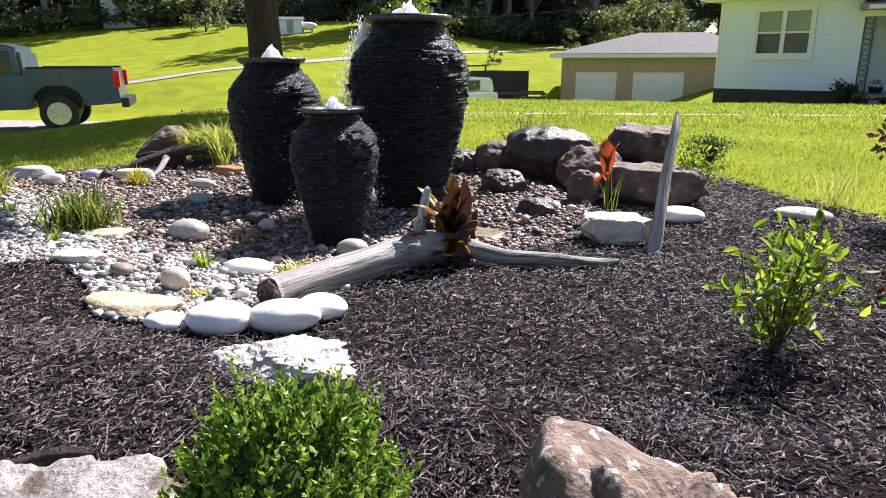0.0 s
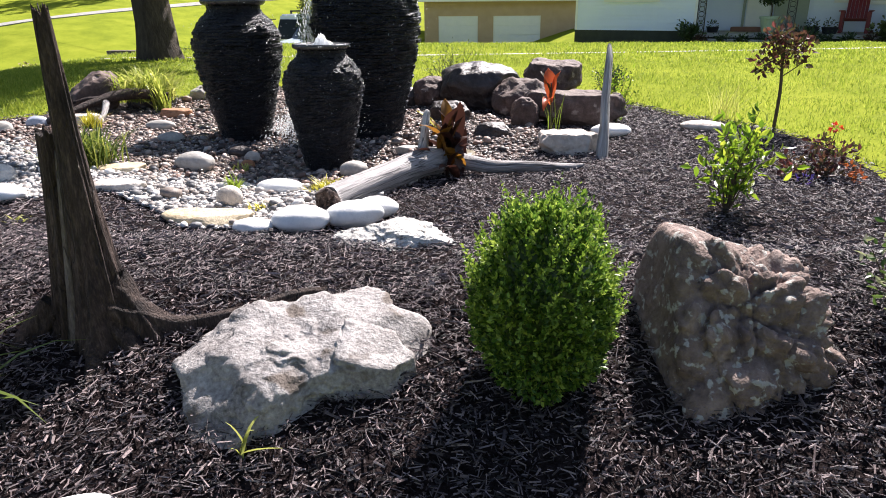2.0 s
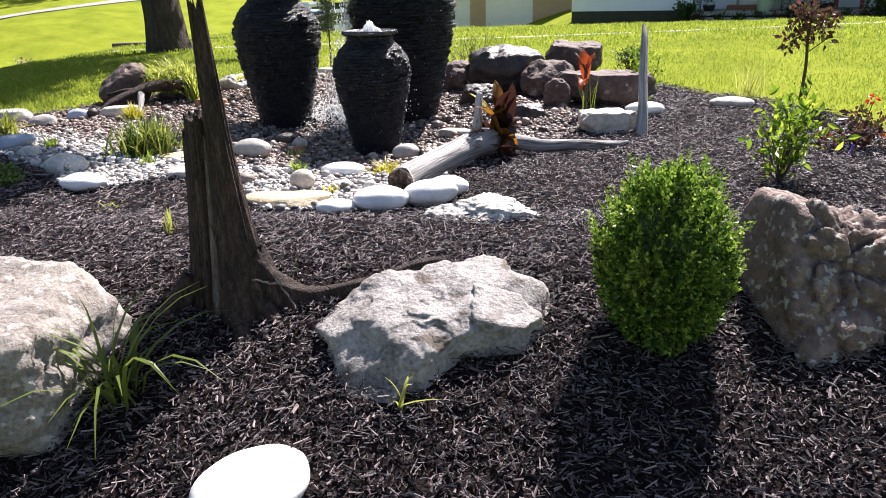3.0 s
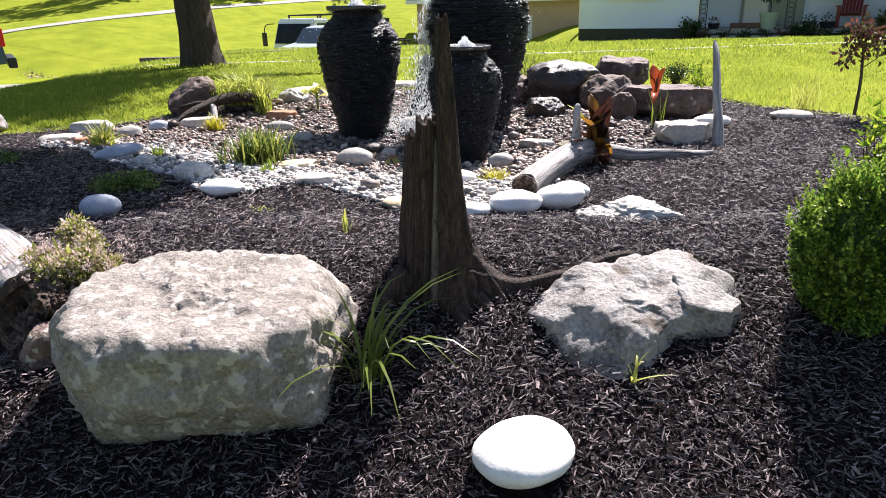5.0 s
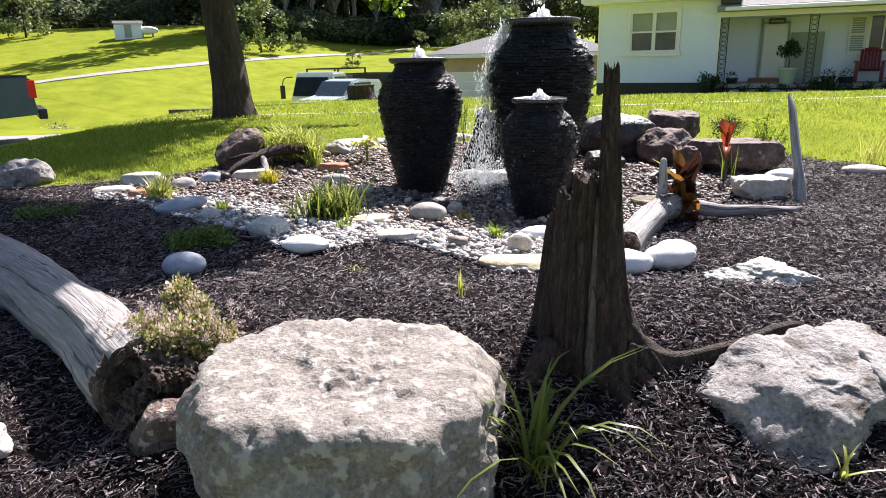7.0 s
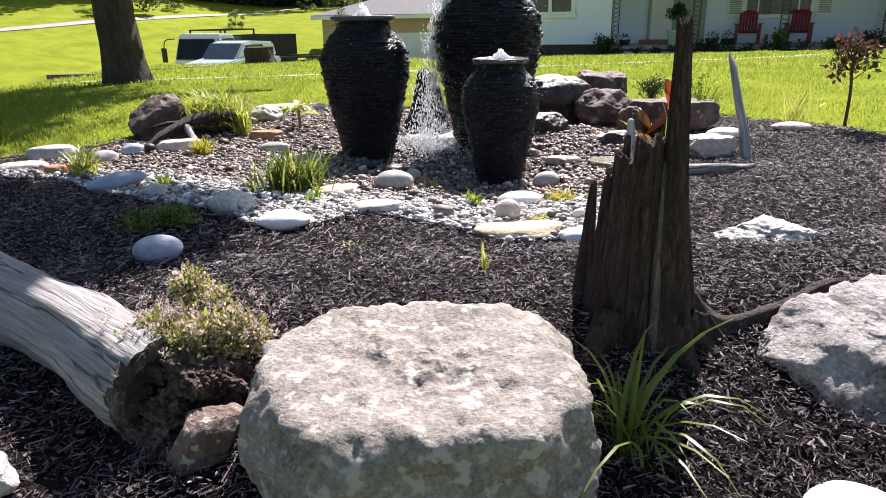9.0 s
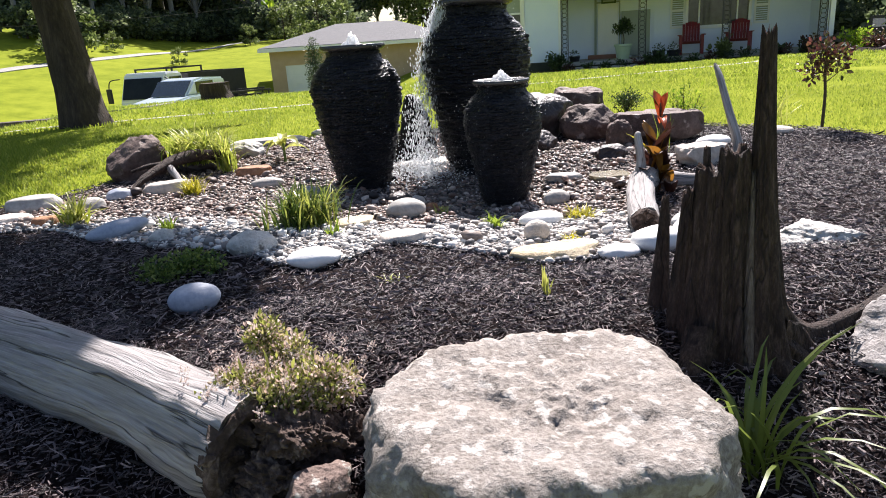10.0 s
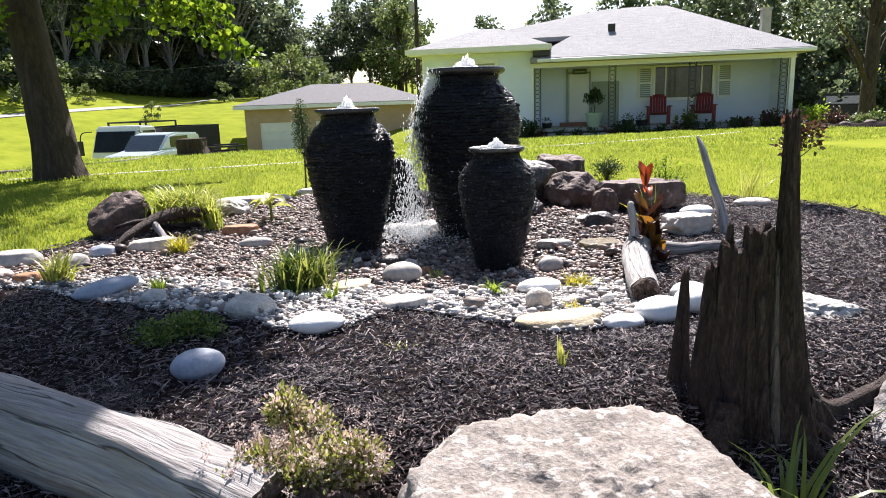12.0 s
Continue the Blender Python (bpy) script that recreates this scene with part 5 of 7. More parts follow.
def shrub(name, x, y, height, width, seed, mat, label, stems=9, leaf=0.045, per=26, category="shrub", wide=0.5, low=0.25, stem_r=0.005, z=None, template=LEAF6):
    """An open shrub: branching stems with leaves along their upper lengths."""
    rng = np.random.default_rng(seed)
    p = plant(name, x, y, label, category, "", z)
    tubes, pos, direc = [], [], []
    for i in range(stems):
        a = rng.uniform(0, 2 * math.pi)
        r = width / 2 * rng.uniform(0.25, 1.0)
        h = height * rng.uniform(0.6, 1.0) * (1 - 0.25 * (2 * r / width) ** 2)
        tip = np.array([r * math.cos(a), r * math.sin(a), h])
        mid = tip * np.array([0.45, 0.45, 0.55]) + rng.normal(size=3) * 0.06 * width
        tubes.append(tube([(0, 0, 0), mid, tip], [stem_r, stem_r * 0.7, stem_r * 0.3], 5, steps=4))
        for _ in range(per):
            u = low + (1 - low) * rng.random() ** 0.8
            q = (mid * 2 * u if u < 0.5 else mid + (tip - mid) * (2 * u - 1)) + rng.normal(size=3) * width * 0.07
            pos.append(q)
            d = np.array([q[0], q[1], 0.35 * height]) + rng.normal(size=3) * 0.25 * height
            direc.append(d / np.linalg.norm(d))
    part("stemwork", join(*tubes), M_STEM, p, smooth=True)
    L = leaf * rng.uniform(0.6, 1.3, len(pos))
    part("foliage", strew(template, aim(np.array(direc), rng, 0.45), np.stack([L * wide, L, L], 1), np.array(pos)), mat, p, smooth=False)
    return p


# clipped boxwood: lumpy egg of small leaves
box_plant = plant("boxwood_shrub", 0.235, 1.265, "dense rounded bright-green boxwood shrub in mulch", "shrub", sink=0.055)
rng = np.random.default_rng(5)
n = 15000
d = rng.normal(size=(n, 3))
d /= np.linalg.norm(d, axis=1)[:, None]
lump = np.array([noise.noise(Vector(v) * 3.2) + 0.6 * noise.noise(Vector(v) * 7.5) for v in d])
r = (1 + 0.16 * lump) * (1 - 0.3 * rng.random(n) ** 2)
P = d * r[:, None] * np.array([0.19, 0.19, 0.275]) + np.array([0, 0, 0.29])
P[:, :2] *= (1 - 0.2 * smooth(0.3, 0.58, P[:, 2]))[:, None]
P[:, 2] += 0.05 * np.maximum(lump, 0) * (d[:, 2] > 0.5)
L = rng.uniform(0.012, 0.023, n)
part("foliage", strew(LEAF, aim(d * 0.7 + np.array([0, 0, 0.5]), rng, 0.5), np.stack([L * 0.62, L, L], 1), P), M_BOX, box_plant, smooth=False)
m = 300
e = rng.normal(size=(m, 3))
e[:, 2] = np.abs(e[:, 2]) * 0.9 - 0.35
e /= np.linalg.norm(e, axis=1)[:, None]
root = e * np.array([0.185, 0.185, 0.27]) * (1 + 0.16 * np.array([noise.noise(Vector(v) * 3.2) for v in e]))[:, None] + np.array([0, 0, 0.30])
grow = e * 0.6 + np.array([0, 0, 0.8]) + rng.normal(size=(m, 3)) * 0.2
k, u = np.repeat(np.arange(m), 14), np.tile(np.linspace(-0.15, 1, 14), m)
P = root[k] + grow[k] * (u * rng.uniform(0.02, 0.06, m)[k])[:, None]
L = rng.uniform(0.013, 0.021, len(k)) * (1.1 - 0.4 * u)
part("new_growth", strew(LEAF, aim(grow[k] * 0.5 + rng.normal(size=(len(k), 3)) * 0.6, rng, 0.2), np.stack([L * 0.6, L, L], 1), P), M_SHOOT, box_plant, "bright young leaf tips", smooth=False)
# added solid core, dark green in place of the shade between leaves
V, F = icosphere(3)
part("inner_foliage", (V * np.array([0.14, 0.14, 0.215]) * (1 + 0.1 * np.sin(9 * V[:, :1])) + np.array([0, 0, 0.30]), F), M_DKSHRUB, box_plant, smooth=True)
part("stem", tube([(0, 0, -0.02), (0.005, 0, 0.15)], [0.018, 0.014], 8), M_STEM, box_plant, smooth=True)

shrub("leafy_shrub", 1.27, 2.98, 0.58, 0.62, 3, M_SHRUB, "open bright-green shrub with oval leaves in mulch", 17, 0.058, 24, wide=0.42, low=0.25)
shrub("variegated_shrub", 1.46, 1.58, 0.36, 0.42, 4, M_VARI, "small shrub with cream-edged green leaves in mulch", 30, 0.036, 40, wide=0.5)
shrub("small_shrub", 1.12, 5.75, 0.52, 0.48, 5, M_SHRUB, "upright small-leaved green shrub at the bed's edge", 20, 0.04, 24, wide=0.42)
shrub("dark_bush", 1.33, 7.5, 0.32, 0.42, 6, M_DKSHRUB, "low dark-green bush behind the boulders", 26, 0.03, 40, wide=0.4)
shrub("airy_bush", -0.467, 7.6, 0.52, 0.9, 7, M_WILLOW, "airy pale-green weedy bush behind the boulders", 22, 0.035, 18, wide=0.35)
shrub("airy_bush", -1.751, 7.617, 0.55, 0.3, 17, M_SHRUB, "thin leafy weed behind the urns", 7, 0.04, 16, wide=0.3)

sap = plant("young_tree", 2.4, 5.48, "young purple-leaved tree on a thin stem", "tree")
part("trunk", tube([(0, 0, -0.02), (0.01, 0.01, 0.3), (0.0, 0.03, 0.55), (0.01, 0.04, 0.75)], [0.016, 0.014, 0.012, 0.006], 8), M_STEM, sap, smooth=True)
for k in range(5):
    a = k * 1.3
    part("branch", tube([(0, 0.03, 0.42 + 0.04 * k), (0.12 * math.cos(a), 0.12 * math.sin(a), 0.52 + 0.05 * k), (0.2 * math.cos(a), 0.2 * math.sin(a), 0.6 + 0.05 * k)], [0.006, 0.004, 0.002], 5), M_STEM, sap, smooth=True)
part("crown", leaf_cloud([(0.1, 0, 0.62), (-0.1, 0.05, 0.58), (0, 0.1, 0.72), (0.05, -0.08, 0.68), (-0.08, -0.05, 0.76), (-0.18, 0, 0.5)], [0.13, 0.13, 0.13, 0.12, 0.1, 0.07], 420, 0.055, 8, shell=0.8, template=LEAF6), M_PURPLE, sap, smooth=False)

bedding = plant("flowering_plant", 2.035, 3.791, "low bedding plant with reddish leaves and bright flowers", "flower")
part("foliage", leaf_cloud([(0, 0, 0.08), (0.14, 0.05, 0.12), (-0.15, 0.0, 0.06), (0.05, 0.1, 0.2)], [0.12, 0.12, 0.1, 0.08], 420, 0.04, 9, shell=0.8, template=LEAF6), M_PURPLE, bedding, smooth=False)
part("red_flower", leaf_cloud([(0.12, 0.08, 0.31)], [0.025], 26, 0.03, 10), M_REDFL, bedding, smooth=False)
part("orange_flower", leaf_cloud([(0.2, -0.12, 0.05), (0.16, -0.1, 0.1)], [0.04, 0.03], 40, 0.035, 11), M_ORFL, bedding, smooth=False)
part("violet_flower", leaf_cloud([(-0.12, -0.14, 0.03)], [0.04], 30, 0.025, 12), M_BLFL, bedding, smooth=False)
part("stemwork", join(tube([(0.05, 0.05, 0), (0.12, 0.08, 0.3)], [0.004, 0.003], 5), tube([(-0.1, -0.1, 0), (0.0, 0.0, 0.1)], [0.004, 0.003], 5)), M_GSTEM, bedding, smooth=True)


def broad_leaf(L, W, bend, a, tilt, at, fold=0.25):
    """A large pointed leaf with a folded midrib, arching from its foot."""
    V, F = [], []
    for k in range(9):
        u = k / 8
        w = W * math.sin(math.pi * min(1, u * 0.92 + 0.06)) ** 0.8 * (1 if u < 0.99 else 0.05)
        th = tilt - bend * u
        r = L * u
        x, z = r * math.cos(th), r * math.sin(th)
        for s in (-1, -0.5, 0, 0.5, 1):
            q = np.array([x, s * w / 2, z + fold * abs(s) * w + 0.05 * W * math.sin(9 * u + 3 * s)])
            V.append(np.array([q[0] * math.cos(a) - q[1] * math.sin(a), q[0] * math.sin(a) + q[1] * math.cos(a), q[2]]) + np.array(at))
    F = [t for k in range(8) for s in range(4) for t in ((k * 5 + s, k * 5 + s + 1, k * 5 + s + 6), (k * 5 + s, k * 5 + s + 6, k * 5 + s + 5))]
    return np.array(V), np.array(F)


canna = plant("canna_plant", -0.215, 3.8, "canna with bronze, orange and yellow leaves", "flower")
rng = np.random.default_rng(21)
for k in range(34):
    up = rng.random()
    part("leaf", broad_leaf(rng.uniform(0.15, 0.25), rng.uniform(0.05, 0.08), rng.uniform(0.1, 0.7), k * 2.4, rng.uniform(0.95, 1.5), (rng.normal() * 0.045, rng.normal() * 0.045, 0.2 * up)), M_CANNA if k % 3 == 0 else M_BRONZE, canna, smooth=True)
part("leaf", broad_leaf(0.2, 0.055, 0.2, 2.9, 0.9, (-0.03, -0.02, 0.2)), M_YELLOWBL, canna, "yellow leaf", smooth=True)
part("stem", tube([(0, 0, -0.02), (0.01, 0, 0.22)], [0.018, 0.012], 8), M_STEM, canna, smooth=True)
canna.scale = (1.15, 1.15, 1.3)
canna2 = plant("canna_plant", 0.5, 5.1, "tall thin canna with red-orange leaves beside boulders", "flower")
part("stem", tube([(0, 0, -0.02), (0.01, 0, 0.2), (0.0, 0.0, 0.42)], [0.012, 0.01, 0.006], 8), M_STEM, canna2, smooth=True)
part("leaf", broad_leaf(0.26, 0.11, 0.25, 1.9, 1.5, (0, 0, 0.28)), M_CANNARED, canna2, "red-orange leaf", smooth=True)
part("leaf", broad_leaf(0.22, 0.10, 0.2, 0.2, 1.45, (0, 0, 0.3)), M_CANNARED, canna2, "red-orange leaf", smooth=True)
part("leaf", broad_leaf(0.22, 0.07, 1.3, 4.4, 1.2, (0, 0, 0.25)), M_CANNARED, canna2, "red-orange leaf", smooth=True)
part("leaf", broad_leaf(0.2, 0.06, 0.3, 2.6, 1.3, (0, 0, 0.34)), M_PURPLE, canna2, "dry brown leaf", smooth=True)

hosta = plant("broadleaf_plant", -2.74, 6.348, "young plant with broad pale-green leaves in gravel", "plant")
for k, (a, t, L) in enumerate(((0.2, 0.7, 0.24), (2.6, 0.9, 0.24), (1.6, 1.1, 0.26), (4.4, 0.9, 0.2), (3.4, 0.3, 0.2), (5.6, 0.5, 0.2))):
    part("leaf", broad_leaf(L, 0.10, 0.8, a, t, (0, 0, 0.14 + 0.02 * k)), M_LIMEBL, hosta, smooth=True)
part("stem", tube([(0, 0, -0.02), (0, 0, 0.26)], [0.016, 0.01], 8), M_GSTEM, hosta, smooth=True)

cypress = plant("topiary_cypress", -2.34, 8.3, "slim clipped conifer on a bare thin stem", "tree")
part("trunk", tube([(0, 0, -0.02), (0.01, 0, 0.4), (0, 0, 1.0)], [0.012, 0.011, 0.006], 8), M_STEM, cypress, smooth=True)
part("crown", leaf_cloud([(0, 0, 0.5 + 0.06 * k) for k in range(11)], [0.075, 0.095, 0.11, 0.115, 0.115, 0.11, 0.105, 0.095, 0.08, 0.06, 0.035], 2600, 0.03, 13, shell=0.7, wide=0.35), M_DKSHRUB, cypress, smooth=False)

sed = plant("low_sedum", -3.116, 2.867, "low spreading green sedum in shaded mulch", "plant")
part("foliage", leaf_cloud([(0.0, 0, 0.05), (0.12, 0.03, 0.05), (-0.13, 0.0, 0.05), (0.04, 0.1, 0.06), (-0.06, -0.08, 0.04), (0.16, -0.05, 0.04)], [0.09, 0.07, 0.08, 0.07, 0.06, 0.05], 1500, 0.024, 14, shell=0.9, squash=0.7), M_LOWGREEN, sed, smooth=False)
sed2 = plant("low_sedum", -4.545, 3.676, "low grey-green sedum in deep shade", "plant")
part("foliage", leaf_cloud([(0.0, 0, 0.04), (0.14, 0.03, 0.05), (-0.13, 0.0, 0.04)], [0.09, 0.08, 0.08], 700, 0.026, 15, shell=0.9, squash=0.6), M_LOWGREEN, sed2, smooth=False)
heath = plant("flowering_sedum", -2.60, 1.41, "sprawling pale sedum with faded pinkish flowers on log", "plant", z=0.83)
part("foliage", leaf_cloud([(0, 0, 0.05), (0.12, -0.05, 0.08), (-0.12, -0.02, 0.07), (0.05, 0.10, 0.12), (-0.04, 0.16, 0.16), (0.2, -0.02, 0.06), (-0.2, -0.06, 0.05), (0.02, -0.1, 0.08)],
                          [0.1, 0.09, 0.09, 0.07, 0.07, 0.07, 0.07, 0.08], 9500, 0.018, 16, shell=0.9, squash=0.8, template=LEAF6), M_SEDUM, heath, smooth=False)
for k, q in enumerate(((0.06, -0.06, 0.14), (-0.1, -0.05, 0.13), (-0.02, -0.02, 0.13))):
    part("green_shoot", blades(1, 0.07, 0.03, 17 + k, 0.006, 0.4, 0.0), M_LIMEBL, heath, smooth=False).location = q
rng = np.random.default_rng(51)
m = 85
tips = np.stack([rng.normal(size=m) * 0.12, rng.normal(size=m) * 0.09, 0.09 + 0.07 * rng.random(m)], 1)
part("flower_head", leaf_cloud(tips, [0.016] * m, 3000, 0.0085, 52, shell=0.9), M_FADED, heath, "pinkish-white faded flower heads", smooth=False)
heath.scale = (0.84, 0.9, 1.0)

# ---- the white house ----
HOUSE = (3.64, 24.2, -23.1)  # where the front wall's window begins, and the turn of the house
house = thing("house", (HOUSE[0], HOUSE[1], 0), "low white clapboard house with grey hipped roof and porch", "house", rz=HOUSE[2])


def by_house(s, d):
    """A place s along the house front and d behind it."""
    a = radians(HOUSE[2])
    return HOUSE[0] + s * math.cos(a) - d * math.sin(a), HOUSE[1] + s * math.sin(a) + d * math.cos(a)


def siding(x0, x1, y, z0, z1, step=0.115):
    """Overlapping boards on a wall that faces -y."""
    V, F = [], []
    n = int(round((z1 - z0) / step))
    for k in range(n):
        a, b = z0 + (z1 - z0) * k / n, z0 + (z1 - z0) * (k + 1) / n
        i = len(V)
        V += [(x0, y - 0.022, a), (x1, y - 0.022, a), (x1, y - 0.004, b), (x0, y - 0.004, b), (x0, y, a), (x1, y, a)]
        F += [(i, i + 1, i + 2, i + 3), (i + 4, i + 5, i + 1, i)]
    return np.array(V, float), np.array(F)


WX0, WX1, WZ0, WZ1 = -0.04, 1.53, 1.82, 3.14
part("wall", boxes((-1.13, WX0, 0, 0.2, 0.3, 3.45), (WX1, 2.83, 0, 0.2, 0.3, 3.45), (WX0, WX1, 0, 0.2, 0.3, WZ0), (WX0, WX1, 0, 0.2, WZ1, 3.45),
                    (-1.13, -0.93, 0.2, 2.4, 0.3, 3.45), (2.63, 2.83, 0.2, 2.2, 0.3, 3.45)), M_SIDING, house)
part("siding", join(siding(-1.13, WX0 - 0.1, 0, 0.80, 3.42), siding(WX1 + 0.1, 2.83, 0, 0.80, 3.42), siding(WX0 - 0.1, WX1 + 0.1, 0, 0.80, WZ0 - 0.08)), M_SIDING, house, smooth=False)
for x in (-1.15, 2.77):
    part("corner_board", boxes((x, x + 0.08, -0.03, -0.023, 0.8, 3.42)), M_TRIM, house)
# strip's dark green stands in for the shadow on the grass here
part("foundation", boxes((-1.14, 2.84, -0.012, -0.002, -0.9, 0.795), (-1.15, -1.134, 0, 2.4, -0.9, 0.795)), M_SHADEBASE, house, "foundation below the siding, dark green for shadow on grass")
part("porch_wall", boxes((2.83, 7.27, 2.2, 2.4, 0.3, 2.95), (9.29, 12.0, 2.2, 2.4, 0.3, 2.95), (7.27, 9.29, 2.2, 2.4, 0.3, 1.68), (7.27, 9.29, 2.2, 2.4, 2.86, 2.95), (11.8, 12.0, 2.4, 9.0, 0.3, 2.95)), M_SIDING, house)
part("porch_siding", join(siding(6.1, 7.2, 2.2, 0.78, 1.6), siding(7.2, 9.4, 2.2, 0.78, 1.6), siding(9.4, 12.0, 2.2, 0.78, 2.86), siding(6.1, 6.62, 2.2, 1.6, 2.86)), M_SIDING, house, smooth=False)
part("back_wall", boxes((-1.13, 2.83, 2.2, 2.4, 0.3, 3.45), (2.83, 12.0, 9.0, 9.2, 0.3, 2.95), (2.63, 2.83, 2.4, 9.0, 0.3, 2.95)), M_SIDING, house)
part("porch_floor", boxes((2.83, 11.4, -0.1, 2.2, 0.62, 0.74), bevel=0.01), M_CONC, house, "grey concrete porch slab")
part("porch_base", boxes((2.85, 11.35, 0.0, 0.15, -0.2, 0.615)), M_SHADEBASE, house, "dark stone porch base")
part("porch_ceiling", boxes((2.83, 11.4, 0.0, 2.2, 2.87, 2.93)), M_TRIM, house)
part("porch_beam", boxes((2.84, 11.45, -0.1, 0.1, 2.85, 3.06)), M_TRIM, house)
part("porch_end_wall", boxes((11.32, 11.42, 0.3, 2.2, 0.74, 2.87)), M_SIDING, house)
part("corner_post", boxes((11.30, 11.44, -0.07, 0.08, 0.74, 2.85)), M_TRIM, house)


def hip(x0, x1, y0, y1, z, ridge, over=0.0, thick=0.16):
    """A hipped roof on an eave rectangle with a ridge line between two points."""
    bm = bmesh.new()
    lo = [bm.verts.new(p) for p in ((x0, y0, z - thick), (x1, y0, z - thick), (x1, y1, z - thick), (x0, y1, z - thick))]
    up = [bm.verts.new(p) for p in ((x0, y0, z), (x1, y0, z), (x1, y1, z), (x0, y1, z))]
    a, b = (bm.verts.new(p) for p in ridge)
    bm.faces.new(lo[::-1])
    for i in range(4):
        bm.faces.new((lo[i], lo[(i + 1) % 4], up[(i + 1) % 4], up[i]))
    if abs(ridge[0][0] - ridge[1][0]) > abs(ridge[0][1] - ridge[1][1]):
        for f in ((up[0], up[1], b, a), (up[1], up[2], b), (up[2], up[3], a, b), (up[3], up[0], a)):
            bm.faces.new(f)
    else:
        for f in ((up[0], up[1], a), (up[1], up[2], b, a), (up[2], up[3], b), (up[3], up[0], a, b)):
            bm.faces.new(f)
    bmesh.ops.recalc_face_normals(bm, faces=bm.faces)
    return bm


main_roof = part("roof", hip(2.75, 11.85, -0.5, 9.5, 3.17, ((6.2, 4.5, 5.24), (7.9, 4.5, 5.24))), M_ROOF, house)
part("rear_roof", hip(-0.4, 9.0, 1.7, 7.3, 4.03, ((5.4, 4.5, 5.21), (7.9, 4.5, 5.21))), M_ROOF, house)
part("wing_roof", hip(-1.60, 3.45, -0.55, 3.6, 3.62, ((0.7, 1.6, 4.42), (1.5, 1.6, 4.42))), M_ROOF, house)
part("gutter", boxes((3.0, 11.9, -0.62, -0.5, 3.02, 3.14), bevel=0.02), M_TRIM, main_roof)
part("fascia", boxes((-1.64, 3.49, -0.61, -0.55, 3.46, 3.63)), M_TRIM, house)
part("soffit", boxes((-1.58, 3.43, -0.55, 0.0, 3.43, 3.5)), M_TRIM, house)
# shade at the eave's end, put in as a dark-coloured box
part("eave_end_shade", boxes((2.84, 3.43, -0.5, 2.0, 3.25, 3.44)), M_WOODDARK, house, "end of the wing's eave, coloured dark for shade")
part("roof_vent", boxes((5.5, 5.76, 1.8, 2.05, 4.05, 4.42), bevel=0.03), M_WOODDARK, main_roof)
part("chimney", boxes((11.9, 12.24, 6, 6.4, 0.5, 5.05), (11.86, 12.28, 5.96, 6.44, 5.05, 5.13)), M_CONC, house)
for x in (2.98, 5.56, 8.22, 11.12):
    col = part("porch_column", boxes((x - 0.13, x - 0.10, -0.015, 0.015, 0.74, 2.85), (x + 0.10, x + 0.13, -0.015, 0.015, 0.74, 2.85), (x - 0.14, x + 0.14, -0.035, 0.035, 0.74, 0.775)), M_WOODDARK, house, "dark wrought-iron porch column")
    for k in range(7):
        z = 0.82 + k * 0.285
        for f in (1, -1):
            pts = [(x + f * 0.085 * math.sin(u * 2 * math.pi), 0.0, z + 0.28 * u - 0.035 * math.sin(u * 4 * math.pi)) for u in np.linspace(0, 1, 6)]
            part("scroll", tube(pts, [0.009] * 6, 5, steps=2), M_WOODDARK, col, smooth=True)


def window(x0, x1, y, z0, z1, lights, label, parent, blind=True):
    w = part("window", boxes((x0 - 0.09, x0, y - 0.05, y + 0.1, z0 - 0.09, z1 + 0.09), (x1, x1 + 0.09, y - 0.05, y + 0.1, z0 - 0.09, z1 + 0.09),
                             (x0, x1, y - 0.05, y + 0.1, z1, z1 + 0.09), (x0 - 0.13, x1 + 0.13, y - 0.09, y + 0.1, z0 - 0.13, z0)), M_TRIM, parent, label)
    n = lights
    for k in range(n):
        a, b = x0 + (x1 - x0) * k / n, x0 + (x1 - x0) * (k + 1) / n
        zm = (z0 + z1) / 2
        part("sash", boxes((a + 0.001, a + 0.06, y - 0.02, y + 0.04, z0, z1), (b - 0.06, b - 0.001, y - 0.02, y + 0.04, z0, z1),
                           (a + 0.06, b - 0.06, y - 0.02, y + 0.04, z0, z0 + 0.06), (a + 0.06, b - 0.06, y - 0.02, y + 0.04, z1 - 0.05, z1),
                           (a + 0.06, b - 0.06, y - 0.03, y + 0.04, zm - 0.03, zm + 0.03)), M_TRIM, w)
        part("pane", boxes((a + 0.06, b - 0.06, y + 0.045, y + 0.052, z0 + 0.06, zm - 0.03)), M_PANE, w)
        part("pane", boxes((a + 0.06, b - 0.06, y + 0.045, y + 0.052, zm + 0.03, z1 - 0.05)), M_BLIND if blind else M_PANE, w)
    return w


window(WX0, WX1, 0, WZ0, WZ1, 2, "white double sash window with half-drawn blinds", house)
pic = part("picture_window", boxes((7.17, 7.27, 2.12, 2.3, 1.6, 2.86), (9.29, 9.39, 2.12, 2.3, 1.6, 2.86), (7.27, 9.29, 2.12, 2.3, 2.80, 2.86), (7.13, 9.43, 2.08, 2.3, 1.56, 1.68),
                                   (7.62, 7.67, 2.16, 2.28, 1.68, 2.80), (8.90, 8.95, 2.16, 2.28, 1.68, 2.80)), M_TRIM, house, "wide picture window with dark panes")
for a, b in ((7.27, 7.62), (7.67, 8.90), (8.95, 9.29)):
    part("pane", boxes((a, b, 2.24, 2.25, 1.68, 2.80)), M_PANE, pic)
